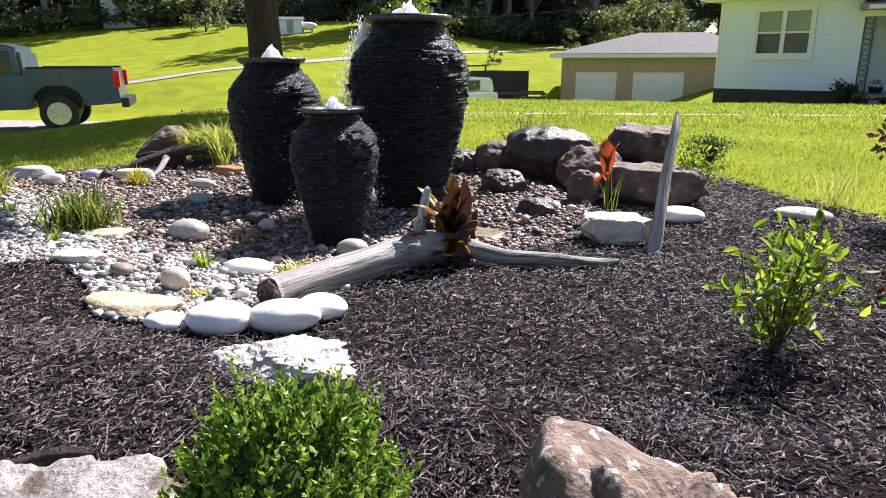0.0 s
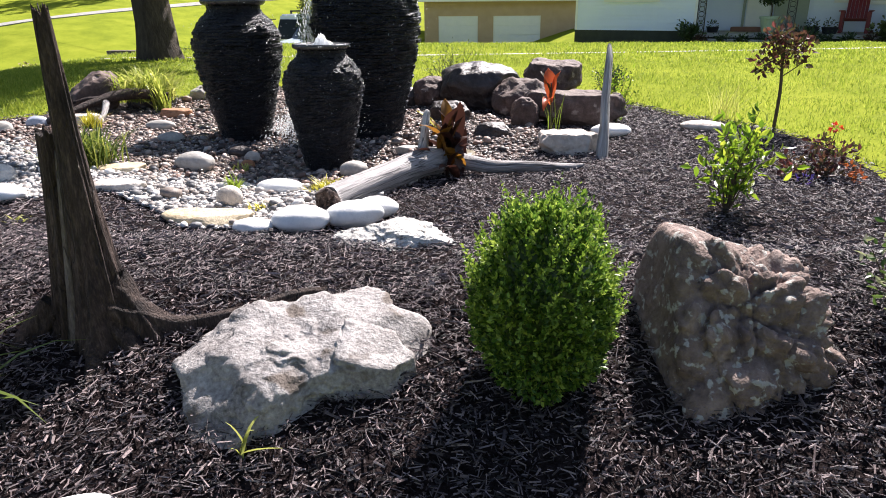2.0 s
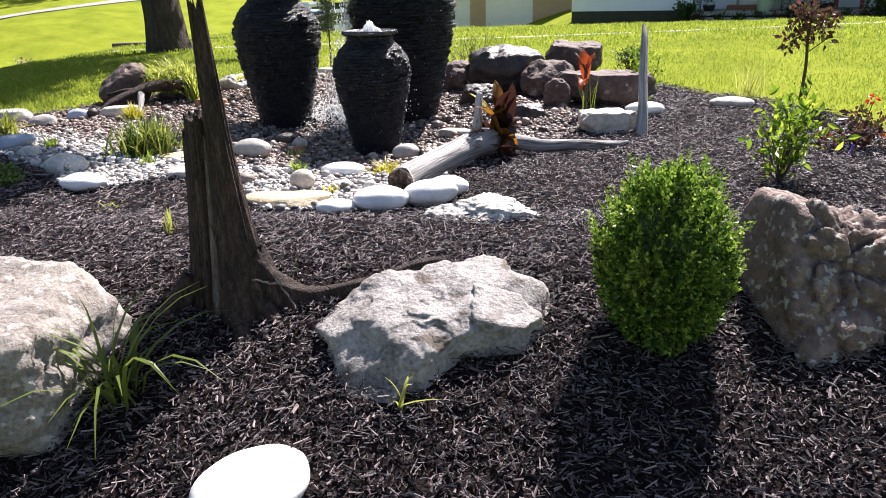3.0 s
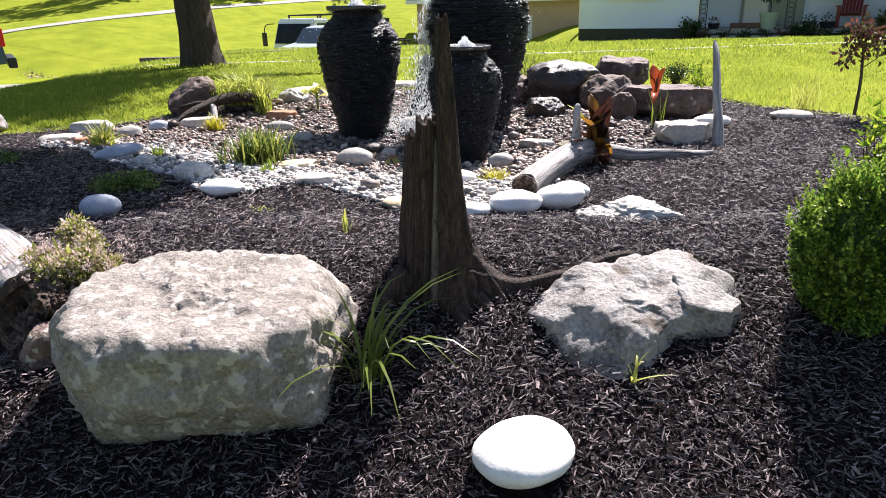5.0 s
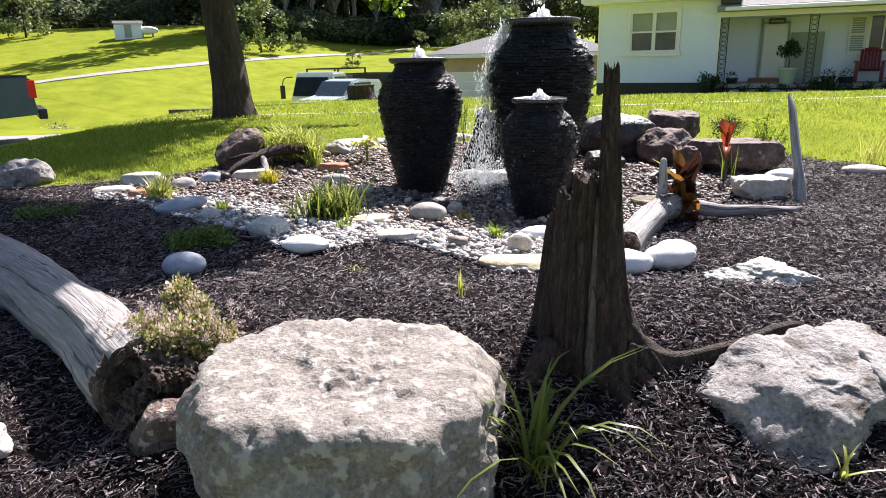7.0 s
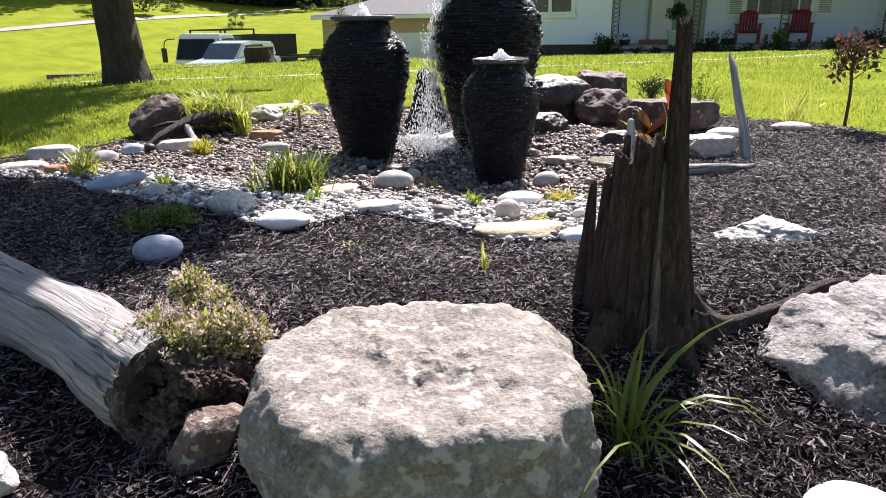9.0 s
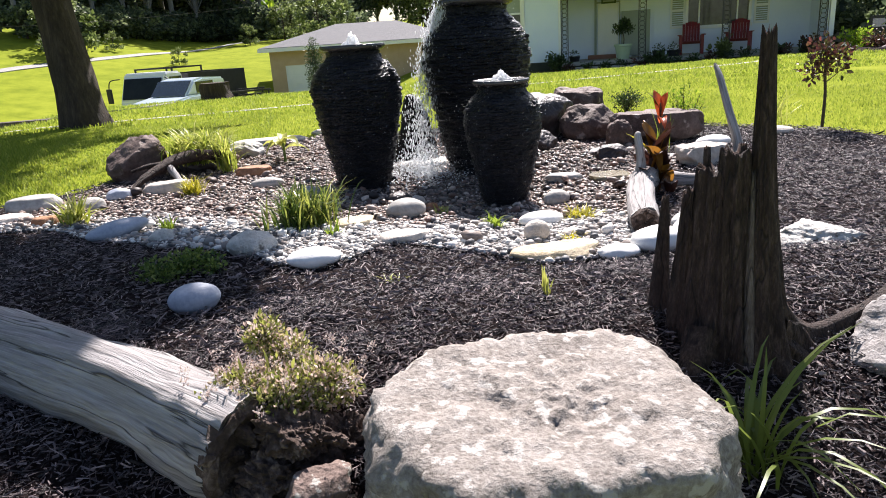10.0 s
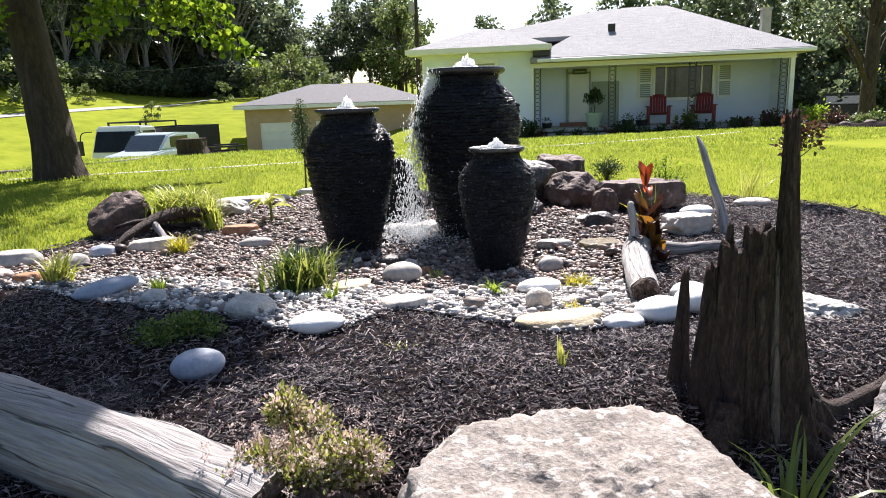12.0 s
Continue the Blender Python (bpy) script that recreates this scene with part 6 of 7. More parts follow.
for a in (6.66, 9.48):
    sh = part("shutter", boxes((a, a + 0.06, 2.14, 2.20, 1.62, 2.86), (a + 0.44, a + 0.50, 2.14, 2.20, 1.62, 2.86), (a + 0.06, a + 0.44, 2.14, 2.20, 1.62, 1.70),
                               (a + 0.06, a + 0.44, 2.14, 2.20, 2.20, 2.28), (a + 0.06, a + 0.44, 2.14, 2.20, 2.78, 2.86)), M_TRIM, house, "white louvred shutter")
    for k in range(14):
        z = 1.72 + k * 0.072 + (0.06 if k > 6 else 0)
        part("slat", boxes((a + 0.06, a + 0.44, 2.155, 2.185, z, z + 0.045)), M_BLIND, sh)
door = part("door", boxes((4.10, 4.84, 2.14, 2.195, 0.76, 2.66), bevel=0.01), M_TRIM, house, "white front door")
part("door_frame", boxes((3.98, 4.06, 2.12, 2.195, 0.75, 2.86), (4.86, 4.90, 2.12, 2.195, 0.75, 2.74), (4.06, 4.86, 2.12, 2.195, 2.68, 2.74)), M_BLIND, door)
part("door_handle", tube([(4.76, 2.1, 1.68), (4.76, 2.08, 1.73), (4.76, 2.1, 1.78)], [0.015] * 3, 6), M_CHROME, door, smooth=True)
part("storm_door", boxes((4.95, 5.96, 2.10, 2.19, 0.78, 2.36), bevel=0.01), M_BLIND, house, "light grey storm door")
sign = thing("hanging_sign", (*by_house(4.48, 1.8), 2.74), "dark green hanging sign under the porch", "sign", rz=HOUSE[2])
part("board", boxes((-0.26, 0.26, -0.02, 0.02, -0.09, 0.09), bevel=0.008), M_DKSHRUB, sign)
part("lettering_bar", boxes((-0.2, 0.2, -0.026, -0.021, -0.03, 0.02)), M_BLIND, sign)
part("hook", boxes((-0.2, -0.19, -0.005, 0.005, 0.09, 0.135), (0.19, 0.2, -0.005, 0.005, 0.09, 0.135)), M_WOODDARK, sign)
solo("door_step", boxes((-0.5, 0.5, -0.25, 0.25, 0, 0.14), bevel=0.015), M_BRICK, (*by_house(4.25, 1.6), 0.74), label="red-brown brick step before the door", category="step", smooth=False, rz=HOUSE[2])
solo("porch_step", boxes((-1.2, 1.2, -0.3, 0.3, -0.2, 0.18), bevel=0.02), M_CONC, (*by_house(4.3, -0.42), 0.40), label="grey concrete step up to the porch", category="step", smooth=False, rz=HOUSE[2])


def armchair(x, y, rz):
    c = thing("garden_chair", (x, y, 0.74), "red slatted plastic garden armchair on the porch", "chair", "red chairs on the porch", rz=rz)
    for k in range(6):
        a = -0.30 + k * 0.1
        h = 0.62 + 0.10 * math.sin(math.pi * (k + 0.5) / 6)
        bm = boxes((a, a + 0.092, -0.012, 0.012, 0, h), bevel=0.006)
        bmesh.ops.transform(bm, matrix=Matrix.Translation((0, 0.28, 0.36)) @ Matrix.Rotation(radians(-20), 4, "X"), verts=bm.verts)
        part("back_slat", bm, M_RED, c)
    for k in range(5):
        y0 = -0.32 + k * 0.12
        part("seat_slat", boxes((-0.30, 0.30, y0, y0 + 0.105, 0.40 - 0.02 * k, 0.425 - 0.02 * k), bevel=0.005), M_RED, c)
    for s in (-1, 1):
        part("armrest", boxes((s * 0.40 - 0.07, s * 0.40 + 0.07, -0.38, 0.34, 0.60, 0.63), bevel=0.01), M_RED, c)
        part("leg", boxes((s * 0.36 - 0.05, s * 0.36 + 0.05, -0.34, -0.24, 0.0, 0.60), bevel=0.008), M_RED, c)
        part("leg", boxes((s * 0.36 - 0.05, s * 0.36 + 0.05, 0.24, 0.34, 0.0, 0.60), bevel=0.008), M_RED, c)
        part("side_rail", boxes((s * 0.34 - 0.02, s * 0.34 + 0.02, -0.24, 0.24, 0.30, 0.38), bevel=0.005), M_RED, c)
    c.scale = (0.98, 0.98, 1.05)
    return c


armchair(*by_house(7.3, 1.25), -28)
armchair(*by_house(8.86, 1.25), -38)


def lathe(profile, seg=24):
    V = [(r * math.cos(2 * math.pi * j / seg), r * math.sin(2 * math.pi * j / seg), z) for r, z in profile for j in range(seg)]
    F = [(k * seg + j, k * seg + (j + 1) % seg, (k + 1) * seg + (j + 1) % seg, (k + 1) * seg + j) for k in range(len(profile) - 1) for j in range(seg)]
    return np.array(V), np.array(F)


potted = thing("potted_tree", (*by_house(4.96, 0.45), 0.74), "small round-headed tree in a pale green pot", "plant")
part("pot", lathe([(0.001, 0), (0.2, 0), (0.28, 0.42), (0.31, 0.43), (0.31, 0.5), (0.27, 0.5), (0.25, 0.42), (0.001, 0.42)]), M_POT, potted, smooth=False)
part("trunk", tube([(0, 0, 0.36), (0.03, 0, 0.65), (-0.02, 0, 0.9)], [0.02, 0.018, 0.015], 8), M_STEM, potted, smooth=True)
part("crown", leaf_cloud([(0, 0, 1.05), (0.2, 0, 1.02), (-0.2, 0.05, 1.02), (0.05, 0, 1.2)], [0.19, 0.16, 0.16, 0.14], 420, 0.11, 30, shell=0.8, template=LEAF6), M_DKSHRUB, potted, smooth=False)
for k, (x, y, w, h) in enumerate(((6.15, 0.5, 0.22, 0.3), (6.65, 0.5, 0.24, 0.28), (3.3, 0.5, 0.2, 0.25))):
    p = thing("flower_pot", (*by_house(x, y), 0.74), "black flower pot with a low dark plant", "pot", "black pots on the porch")
    part("pot", lathe([(0.001, 0), (w * 0.75, 0), (w, h * 0.7), (w * 0.9, h * 0.7), (0.001, h * 0.6)], 16), M_BLACK, p, smooth=False)
    part("foliage", leaf_cloud([(0, 0, h * 0.8)], [w * 0.8], 120, 0.07, 40 + k), M_DKSHRUB, p, smooth=False)
for k, (x, y, h, w, mt, lab) in enumerate(((2.7, -0.4, 0.7, 0.8, M_DKSHRUB, "dark green bush at the porch corner"), (6.0, -0.5, 0.5, 0.8, M_DKSHRUB, "low dark foundation bush before the porch"),
                                           (8.0, -0.45, 0.85, 0.7, M_WILLOW, "thin grey-green bush before the porch"), (9.7, -0.45, 0.45, 0.6, M_DKSHRUB, "low dark foundation bush before the porch"),
                                           (10.8, -0.5, 0.6, 0.9, M_PURPLE, "reddish bush at the porch end"), (11.9, -0.6, 0.8, 0.9, M_SHRUB, "green bush at the house corner"))):
    shrub("foundation_bush", *by_house(x, y), h, w, 50 + k, mt, lab, 14, 0.12, 26, wide=0.55)

# planted rock bed on the lawn
rockbed = [(11.4, 15.0), (12.1, 14.5), (13.1, 14.4), (14.2, 14.9), (14.7, 15.7), (13.9, 16.5), (12.6, 16.6), (11.7, 16.0)]
solo("rock_bed", sheet(outline(rockbed, 60, 0.1, 5), (13.0, 15.5), 8, 0.08, 0.12, 0.05), M_SOIL, label="small mulched bed on the lawn", category="mulch", kind="structure")
for k, (x, y, w) in enumerate(((11.9, 15.0, 0.5), (12.5, 14.8, 0.6), (13.2, 14.75, 0.45), (13.9, 15.2, 0.55))):
    stone("garden_rock", x, y, (0.7 * w, w * 0.5, w * 0.3), M_BROWN, 80 + k, "brown-grey rock edging a small bed", 20 * k, 0.0, 5, group="rocks of the small bed")
for k, (x, y, h, mt) in enumerate(((12.2, 15.6, 0.5, M_PURPLE), (13.0, 15.5, 0.32, M_WILLOW), (13.7, 15.9, 0.38, M_LOWGREEN))):
    shrub("bedding_shrub", x, y, h, 0.8, 90 + k, mt, "small mixed shrub in the small rock bed", 14, 0.09, 24)

# ---- the garage ----
garage = thing("garage", (-1.1, 0, 0), "tan garage with white doors and grey hipped roof", "garage")
GYD = 42.0
part("wall", boxes((-3.5, -2.66, GYD, GYD + 0.2, -1.4, 1.85), (-0.32, 0.6, GYD, GYD + 0.2, -1.4, 1.85), (3.37, 7.2, GYD, GYD + 0.2, -1.4, 1.85), (-2.66, -0.32, GYD, GYD + 0.2, 0.93, 1.85), (0.6, 3.37, GYD, GYD + 0.2, 0.93, 1.85),
                    (-3.5, -3.3, GYD + 0.2, 50, -1.4, 1.85), (7.0, 7.2, GYD + 0.2, 50, -1.4, 1.85), (-3.5, 7.2, 50, 50.2, -1.4, 1.85)), M_TAN, garage)
part("roof", hip(-4.05, 7.75, 41.4, 50.8, 1.98, ((0.7, 46, 3.2), (4.6, 46, 3.2)), thick=0.1), M_GROOF, garage)
part("fascia", boxes((-4.1, 7.8, 41.32, 41.4, 1.74, 1.95)), M_TRIM, garage)
for x0, x1 in ((-2.66, -0.32), (0.6, 3.37)):
    gd = part("garage_door", boxes((x0, x1, GYD + 0.05, GYD + 0.1, -1.25, 0.93)), M_TRIM, garage, "white panelled garage door")
    for k in range(4):
        part("panel", boxes((x0 + 0.08, x1 - 0.08, GYD + 0.03, GYD + 0.049, -1.2 + k * 0.53, -0.72 + k * 0.53), bevel=0.01), M_TRIM, gd)


# planting bed whose dark strip also stands in for the house's shadow
bed = solo("house_bed", ribbon([by_house(2.9, -0.75), by_house(6.5, -0.7), by_house(11.4, -0.75)], 1.1, 0.03), M_SOIL, label="dark planting bed along the porch, also standing in for shadow", category="bed", kind="structure", smooth=False)
for k in range(15):
    shrub("bed_plant", *by_house(3.2 + 0.56 * k, -0.75 + 0.2 * math.sin(5 * k)), 0.25 + 0.15 * abs(math.sin(3 * k)), 0.55, 80 + k, M_DKSHRUB if k % 4 else M_PURPLE, "low dark bedding plant in front of the porch", 9, 0.09, 16, wide=0.5)


# ---- vehicles ----
def wheel(parent, x, y, r, w=0.22):
    t = part("wheel", cyl(bmesh.new(), (x, y, r), r, w, "y", 28), M_BLACK, parent, "black tyre")
    rim = part("rim", cyl(bmesh.new(), (x, y - math.copysign(0.0, y), r), r * 0.62, w + 0.03, "y", 20), M_CHROME, t)
    for k in range(6):
        a = k * math.pi / 3
        bm = boxes((-0.03, 0.03, -(w / 2 + 0.03), w / 2 + 0.03, 0.06, r * 0.55), bevel=0.01)
        bmesh.ops.transform(bm, matrix=Matrix.Translation((x, y, r)) @ Matrix.Rotation(a, 4, "Y"), verts=bm.verts)
        part("spoke", bm, M_CHROME, t)


def outline_body(poly, half, inset=0.0, bevel=0.05):
    bm = prism(bmesh.new(), poly, "y", -half, half)
    bmesh.ops.bevel(bm, geom=list(bm.edges), offset=bevel, segments=2, affect="EDGES")
    return bm


pick = thing("pickup_truck", (-13.86, 12.65, 0.20), "dark slate-blue crew-cab pickup parked on gravel", "pickup", rz=36)
# local x runs towards the tail
part("body", outline_body([(-2.9, 0.55), (-2.9, 1.0), (-2.75, 1.15), (-1.35, 1.22), (0.95, 1.25), (0.98, 1.38), (2.78, 1.38), (2.85, 0.6), (2.1, 0.55), (2.0, 0.86), (1.76, 1.0), (1.34, 1.0), (1.1, 0.86), (1.0, 0.5),
                           (-1.2, 0.48), (-1.35, 0.86), (-1.6, 1.0), (-2.0, 1.0), (-2.25, 0.86), (-2.35, 0.55)], 0.97, bevel=0.03), M_TRUCK, pick)
cab = part("cab", outline_body([(-1.4, 1.2), (-0.75, 1.86), (0.6, 1.92), (0.92, 1.8), (0.95, 1.2)], 0.88, bevel=0.08), M_TRUCK, pick)
for s in (-1, 1):
    part("side_window", boxes((-0.7, 0.0, s * 0.875 - 0.02, s * 0.875 + 0.02, 1.3, 1.74), bevel=0.01), M_GLASS, cab)
    part("side_window", boxes((0.08, 0.72, s * 0.875 - 0.02, s * 0.875 + 0.02, 1.3, 1.76), bevel=0.01), M_GLASS, cab)
    part("tail_light", boxes((2.72, 2.875, s * 0.88 - 0.1, s * 0.88 + 0.1, 0.95, 1.32), bevel=0.02), M_TAIL, pick, "red tail light")
    for x in (-1.85, 1.55):
        wheel(pick, x, s * 0.86, 0.40)
    part("mirror", boxes((-1.0, -0.8, s * 1.08 - 0.1, s * 1.08 + 0.1, 1.25, 1.45), bevel=0.02), M_BLACK, pick)
    part("wheel_liner", boxes((1.1, 2.0, s * 0.6 - 0.1, s * 0.6 + 0.1, 0.5, 1.0)), M_BLACK, pick)
part("bumper", boxes((2.85, 3.02, -0.95, 0.95, 0.5, 0.72), bevel=0.03), M_BLACK, pick)
for s in (-1, 1):
    part("bed_rail", boxes((1.0, 2.75, s * 0.91 - 0.05, s * 0.91 + 0.05, 1.38, 1.42), bevel=0.01), M_BLACK, pick)

dump = thing("dump_truck", (-8.58, 34.87, -1.88), "white cab-over dump truck with black bed, parked", "truck", rz=-118.4)
dump.scale = (1.29, 1.29, 1.29)
# local x runs forwards
part("cab", outline_body([(0.9, 0.6), (0.9, 2.3), (1.0, 2.42), (1.75, 2.42), (2.15, 1.45), (2.2, 0.6)], 0.9, bevel=0.06), M_WHITECAR, dump)
bm = boxes((-0.015, 0.015, -0.78, 0.78, -0.37, 0.37), bevel=0.01)
bmesh.ops.transform(bm, matrix=Matrix.Translation((2.0, 0, 1.9)) @ Matrix.Rotation(radians(-22), 4, "Y"), verts=bm.verts)
part("windscreen", bm, M_SMOKED, dump)
for s in (-1, 1):
    part("side_window", boxes((1.0, 1.62, s * 0.895 - 0.02, s * 0.895 + 0.02, 1.5, 2.25), bevel=0.01), M_GLASS, dump)
    part("mirror", boxes((2.1, 2.18, s * 1.28 - 0.1, s * 1.28 + 0.1, 1.45, 1.95), bevel=0.02), M_BLACK, dump)
    part("mirror_arm", tube([(1.9, s * 0.95, 2.25), (2.1, s * 1.2, 2.2), (2.14, s * 1.28, 1.9)], [0.02] * 3, 6), M_BLACK, dump, smooth=True)
    for x in (1.4, -1.9):
        wheel(dump, x, s * 0.85, 0.42, 0.26)
part("bed", boxes((-2.8, 0.7, -1.0, -0.94, 1.0, 2.3), (-2.8, 0.7, 0.94, 1.0, 1.0, 2.3), (-2.8, -2.74, -0.94, 0.94, 1.0, 2.3), (0.64, 0.7, -0.94, 0.94, 1.0, 2.3), (-2.8, 0.7, -0.94, 0.94, 0.95, 1.05)), M_BLACK, dump, "black steel tipper bed")
part("chassis", boxes((-2.7, 2.0, -0.5, 0.5, 0.55, 0.949)), M_BLACK, dump)
for row in ((-0.4, 1.3, -0.8, -0.75, 2.5, 2.55), (-0.4, 1.3, 0.75, 0.8, 2.5, 2.55), (-0.4, -0.35, -0.8, 0.8, 2.5, 2.55), (1.24, 1.29, -0.8, 0.8, 2.5, 2.55), (-0.4, -0.35, -0.8, -0.75, 1.0, 2.5), (-0.4, -0.35, 0.75, 0.8, 1.0, 2.5), (1.24, 1.29, -0.8, -0.75, 2.41, 2.5), (1.24, 1.29, 0.75, 0.8, 2.41, 2.5)):
    part("rack_rail", boxes(row), M_BLACK, dump)

car = thing("small_suv", (-7.41, 28.34, -0.76), "light-blue sport utility car parked behind the rise", "car", rz=-116.4)
car.scale = (0.96, 1.06, 1.10)
part("body", outline_body([(-2.1, 0.4), (-2.15, 1.0), (-1.4, 1.05), (0.75, 1.05), (1.9, 0.92), (2.15, 0.75), (2.15, 0.4)], 0.88, bevel=0.06), M_BLUECAR, car)
top = part("cabin", outline_body([(-2.05, 1.02), (-1.85, 1.55), (-0.3, 1.62), (0.25, 1.55), (0.95, 1.02)], 0.76, bevel=0.07), M_BLUECAR, car)
bm = boxes((-0.012, 0.012, -0.70, 0.70, -0.38, 0.38), bevel=0.008)
bmesh.ops.transform(bm, matrix=Matrix.Translation((0.64, 0, 1.3)) @ Matrix.Rotation(radians(-52), 4, "Y"), verts=bm.verts)
part("windscreen", bm, M_SCREEN, top)
for s in (-1, 1):
    part("side_window", boxes((-1.0, 0.2, s * 0.755 - 0.02, s * 0.755 + 0.02, 1.1, 1.48), bevel=0.01), M_GLASS, top)
    for x in (-1.35, 1.35):
        wheel(car, x, s * 0.8, 0.33)
    part("headlight", boxes((2.05, 2.17, s * 0.65 - 0.15, s * 0.65 + 0.15, 0.68, 0.84), bevel=0.02), M_CHROME, car)

trailer = thing("flat_trailer", (-6.09, 35.57, -1.88), "dark low trailer with side rails beside the truck", "trailer", rz=12)
trailer.scale = (1.29, 1.29, 1.29)
part("deck", boxes((-1.2, 1.2, -0.8, 0.8, 0.9, 1.0)), M_BLACK, trailer)
for s in (-1, 1):
    part("rail", boxes((-1.2, 1.2, s * 0.78 - 0.03, s * 0.78 + 0.03, 1.45, 1.52), (-1.2, 1.2, s * 0.78 - 0.03, s * 0.78 + 0.03, 1.0, 1.3)), M_BLACK, trailer)
    for x in (-1.1, 0, 1.1):
        part("post", boxes((x - 0.03, x + 0.03, s * 0.78 - 0.03, s * 0.78 + 0.03, 1.3, 1.45)), M_BLACK, trailer)
    wheel(trailer, 0.0, s * 0.9, 0.35)

jeep = thing("dark_offroader", (28.6, 33.6, gz(28.6, 33.6)), "black off-road car parked under the trees", "car", rz=122)
part("body", outline_body([(-2.0, 0.55), (-2.0, 1.15), (0.6, 1.15), (2.0, 1.05), (2.05, 0.55)], 0.9, bevel=0.05), M_BLACK, jeep)
hard = part("hardtop", outline_body([(-1.95, 1.15), (-1.9, 1.85), (0.35, 1.85), (0.65, 1.15)], 0.8, bevel=0.05), M_BLACK, jeep)
for s in (-1, 1):
    part("side_window", boxes((-1.7, 0.2, s * 0.8 - 0.02, s * 0.8 + 0.02, 1.25, 1.7), bevel=0.01), M_GLASS, hard)
    for x in (-1.35, 1.35):
        wheel(jeep, x, s * 0.85, 0.4)

cut = plant("cut_stump", -4.8, 18.0, "low sawn grey tree stump on the lawn", "stump")
part("wood", tube([(0, 0, -0.1), (0, 0, 0.15), (0, 0, 0.42)], [0.46, 0.38, 0.35], 28, 0.12, seed=4, grooves=0.15), M_BARK, cut, smooth=True)

plank = plant("weathered_plank", -7.9, 14.1, "short dark weathered plank lying by the path", "plank")
part("board", boxes((-0.45, 0.45, -0.12, 0.12, 0.0, 0.09), bevel=0.012), M_STRIP, plank)

# ---- trees ----
def limb_tree(name, at, height, r, seed, leafmat, label, crown_r, crown_z, lumps, leaves, leaf, category="tree", lean=(0, 0), bark=M_BARK, group="", low=0.4, seg=18):
    """A tapered trunk with limbs that end in uneven lumps of leaves."""
    rng = np.random.default_rng(seed)
    t = thing(name, at, label, category, group)
    top = np.array([lean[0], lean[1], height * 0.8])
    part("trunk", tube([(0, 0, -0.3), (0, 0, 0.05), top * 0.12, top * 0.35, top * 0.65, top], [r * 1.7, r * 1.35, r, r * 0.85, r * 0.55, r * 0.15], seg, 0.14, seed=seed, grooves=0.12, steps=8 if seg > 10 else 3), bark, t, smooth=True)
    C, R, limbs = [], [], []
    for k in range(lumps):
        a = 2.4 * k + rng.uniform(-0.4, 0.4)
        u = rng.random() ** 0.55
        z = crown_z[0] + (crown_z[1] - crown_z[0]) * rng.random()
        mid = (z - crown_z[0]) / (crown_z[1] - crown_z[0])
        rr = crown_r * u * (0.55 + 0.65 * math.sin(math.pi * min(1, mid * 0.8 + 0.2)))
        c = np.array([rr * math.cos(a) + lean[0] * 0.7, rr * math.sin(a) + lean[1] * 0.7, z])
        C.append(c)
        R.append(crown_r * rng.uniform(0.16, 0.34))
        f = np.clip((z - 0.25 * height) / height, low * 0.5, 0.8)
        s = top * f
        limbs.append(tube([s, (s + c) / 2 + np.array([0, 0, 0.06 * height * rng.random()]), c], [r * 0.35 * (1 - f), r * 0.2, r * 0.05], 6 if seg > 10 else 4, steps=3 if seg > 10 else 2))
    part("branchwork", join(*limbs), bark, t, smooth=True)
    part("crown", leaf_cloud(C, R, leaves, leaf, seed + 1, shell=0.9, wide=0.75), leafmat, t, smooth=False)
    return t


shade_tree = limb_tree("shade_tree", (-6.15, 12.0, gz(-6.15, 12.0)), 13.0, 0.295, 7, M_MAPLE, "large shade tree with dark bark on the lawn", 3.4, (3.9, 11.0), 80, 22000, 0.2, lean=(-1.0, 0.9), low=0.7)
rng = np.random.default_rng(3)
hang = [(2.85, -0.5, 2.10), (3.15, -0.5, 1.90), (2.5, -0.4, 2.25), (1.95, -0.5, 2.45), (2.3, -0.5, 2.55), (0.75, -0.5, 2.2), (1.1, -0.6, 2.5), (-0.5, -0.5, 2.5), (-1.2, 0.0, 2.6), (1.4, -0.3, 2.75), (2.1, -0.3, 2.75), (2.7, -0.4, 2.65)]
part("low_limb", tube([(-0.1, 0.15, 3.1), (1.3, -0.2, 3.0), (2.4, -0.4, 2.5), (3.2, -0.5, 1.98)], [0.07, 0.045, 0.025, 0.008], 8, 0.1), M_BARK, shade_tree, smooth=True)
part("hanging_foliage", leaf_cloud([np.array(p) for p in hang], [0.26, 0.2, 0.26, 0.3, 0.3, 0.2, 0.3, 0.25, 0.3, 0.35, 0.35, 0.3], 1100, 0.115, 5, shell=1.0, wide=0.9, template=LEAF6), M_MAPLE, shade_tree, smooth=False)
# unseen outer-crown clumps, added in the sun's way over bed's shaded end and lawn
FALL = SUN / SUN.z
TREE_AT = np.array((-6.15, 12.0, 0.0))


def overhead(x, y, h):
    return np.array((x + FALL.x * h, y + FALL.y * h, 0.8 + h)) - TREE_AT - np.array((0, 0, 0.8))


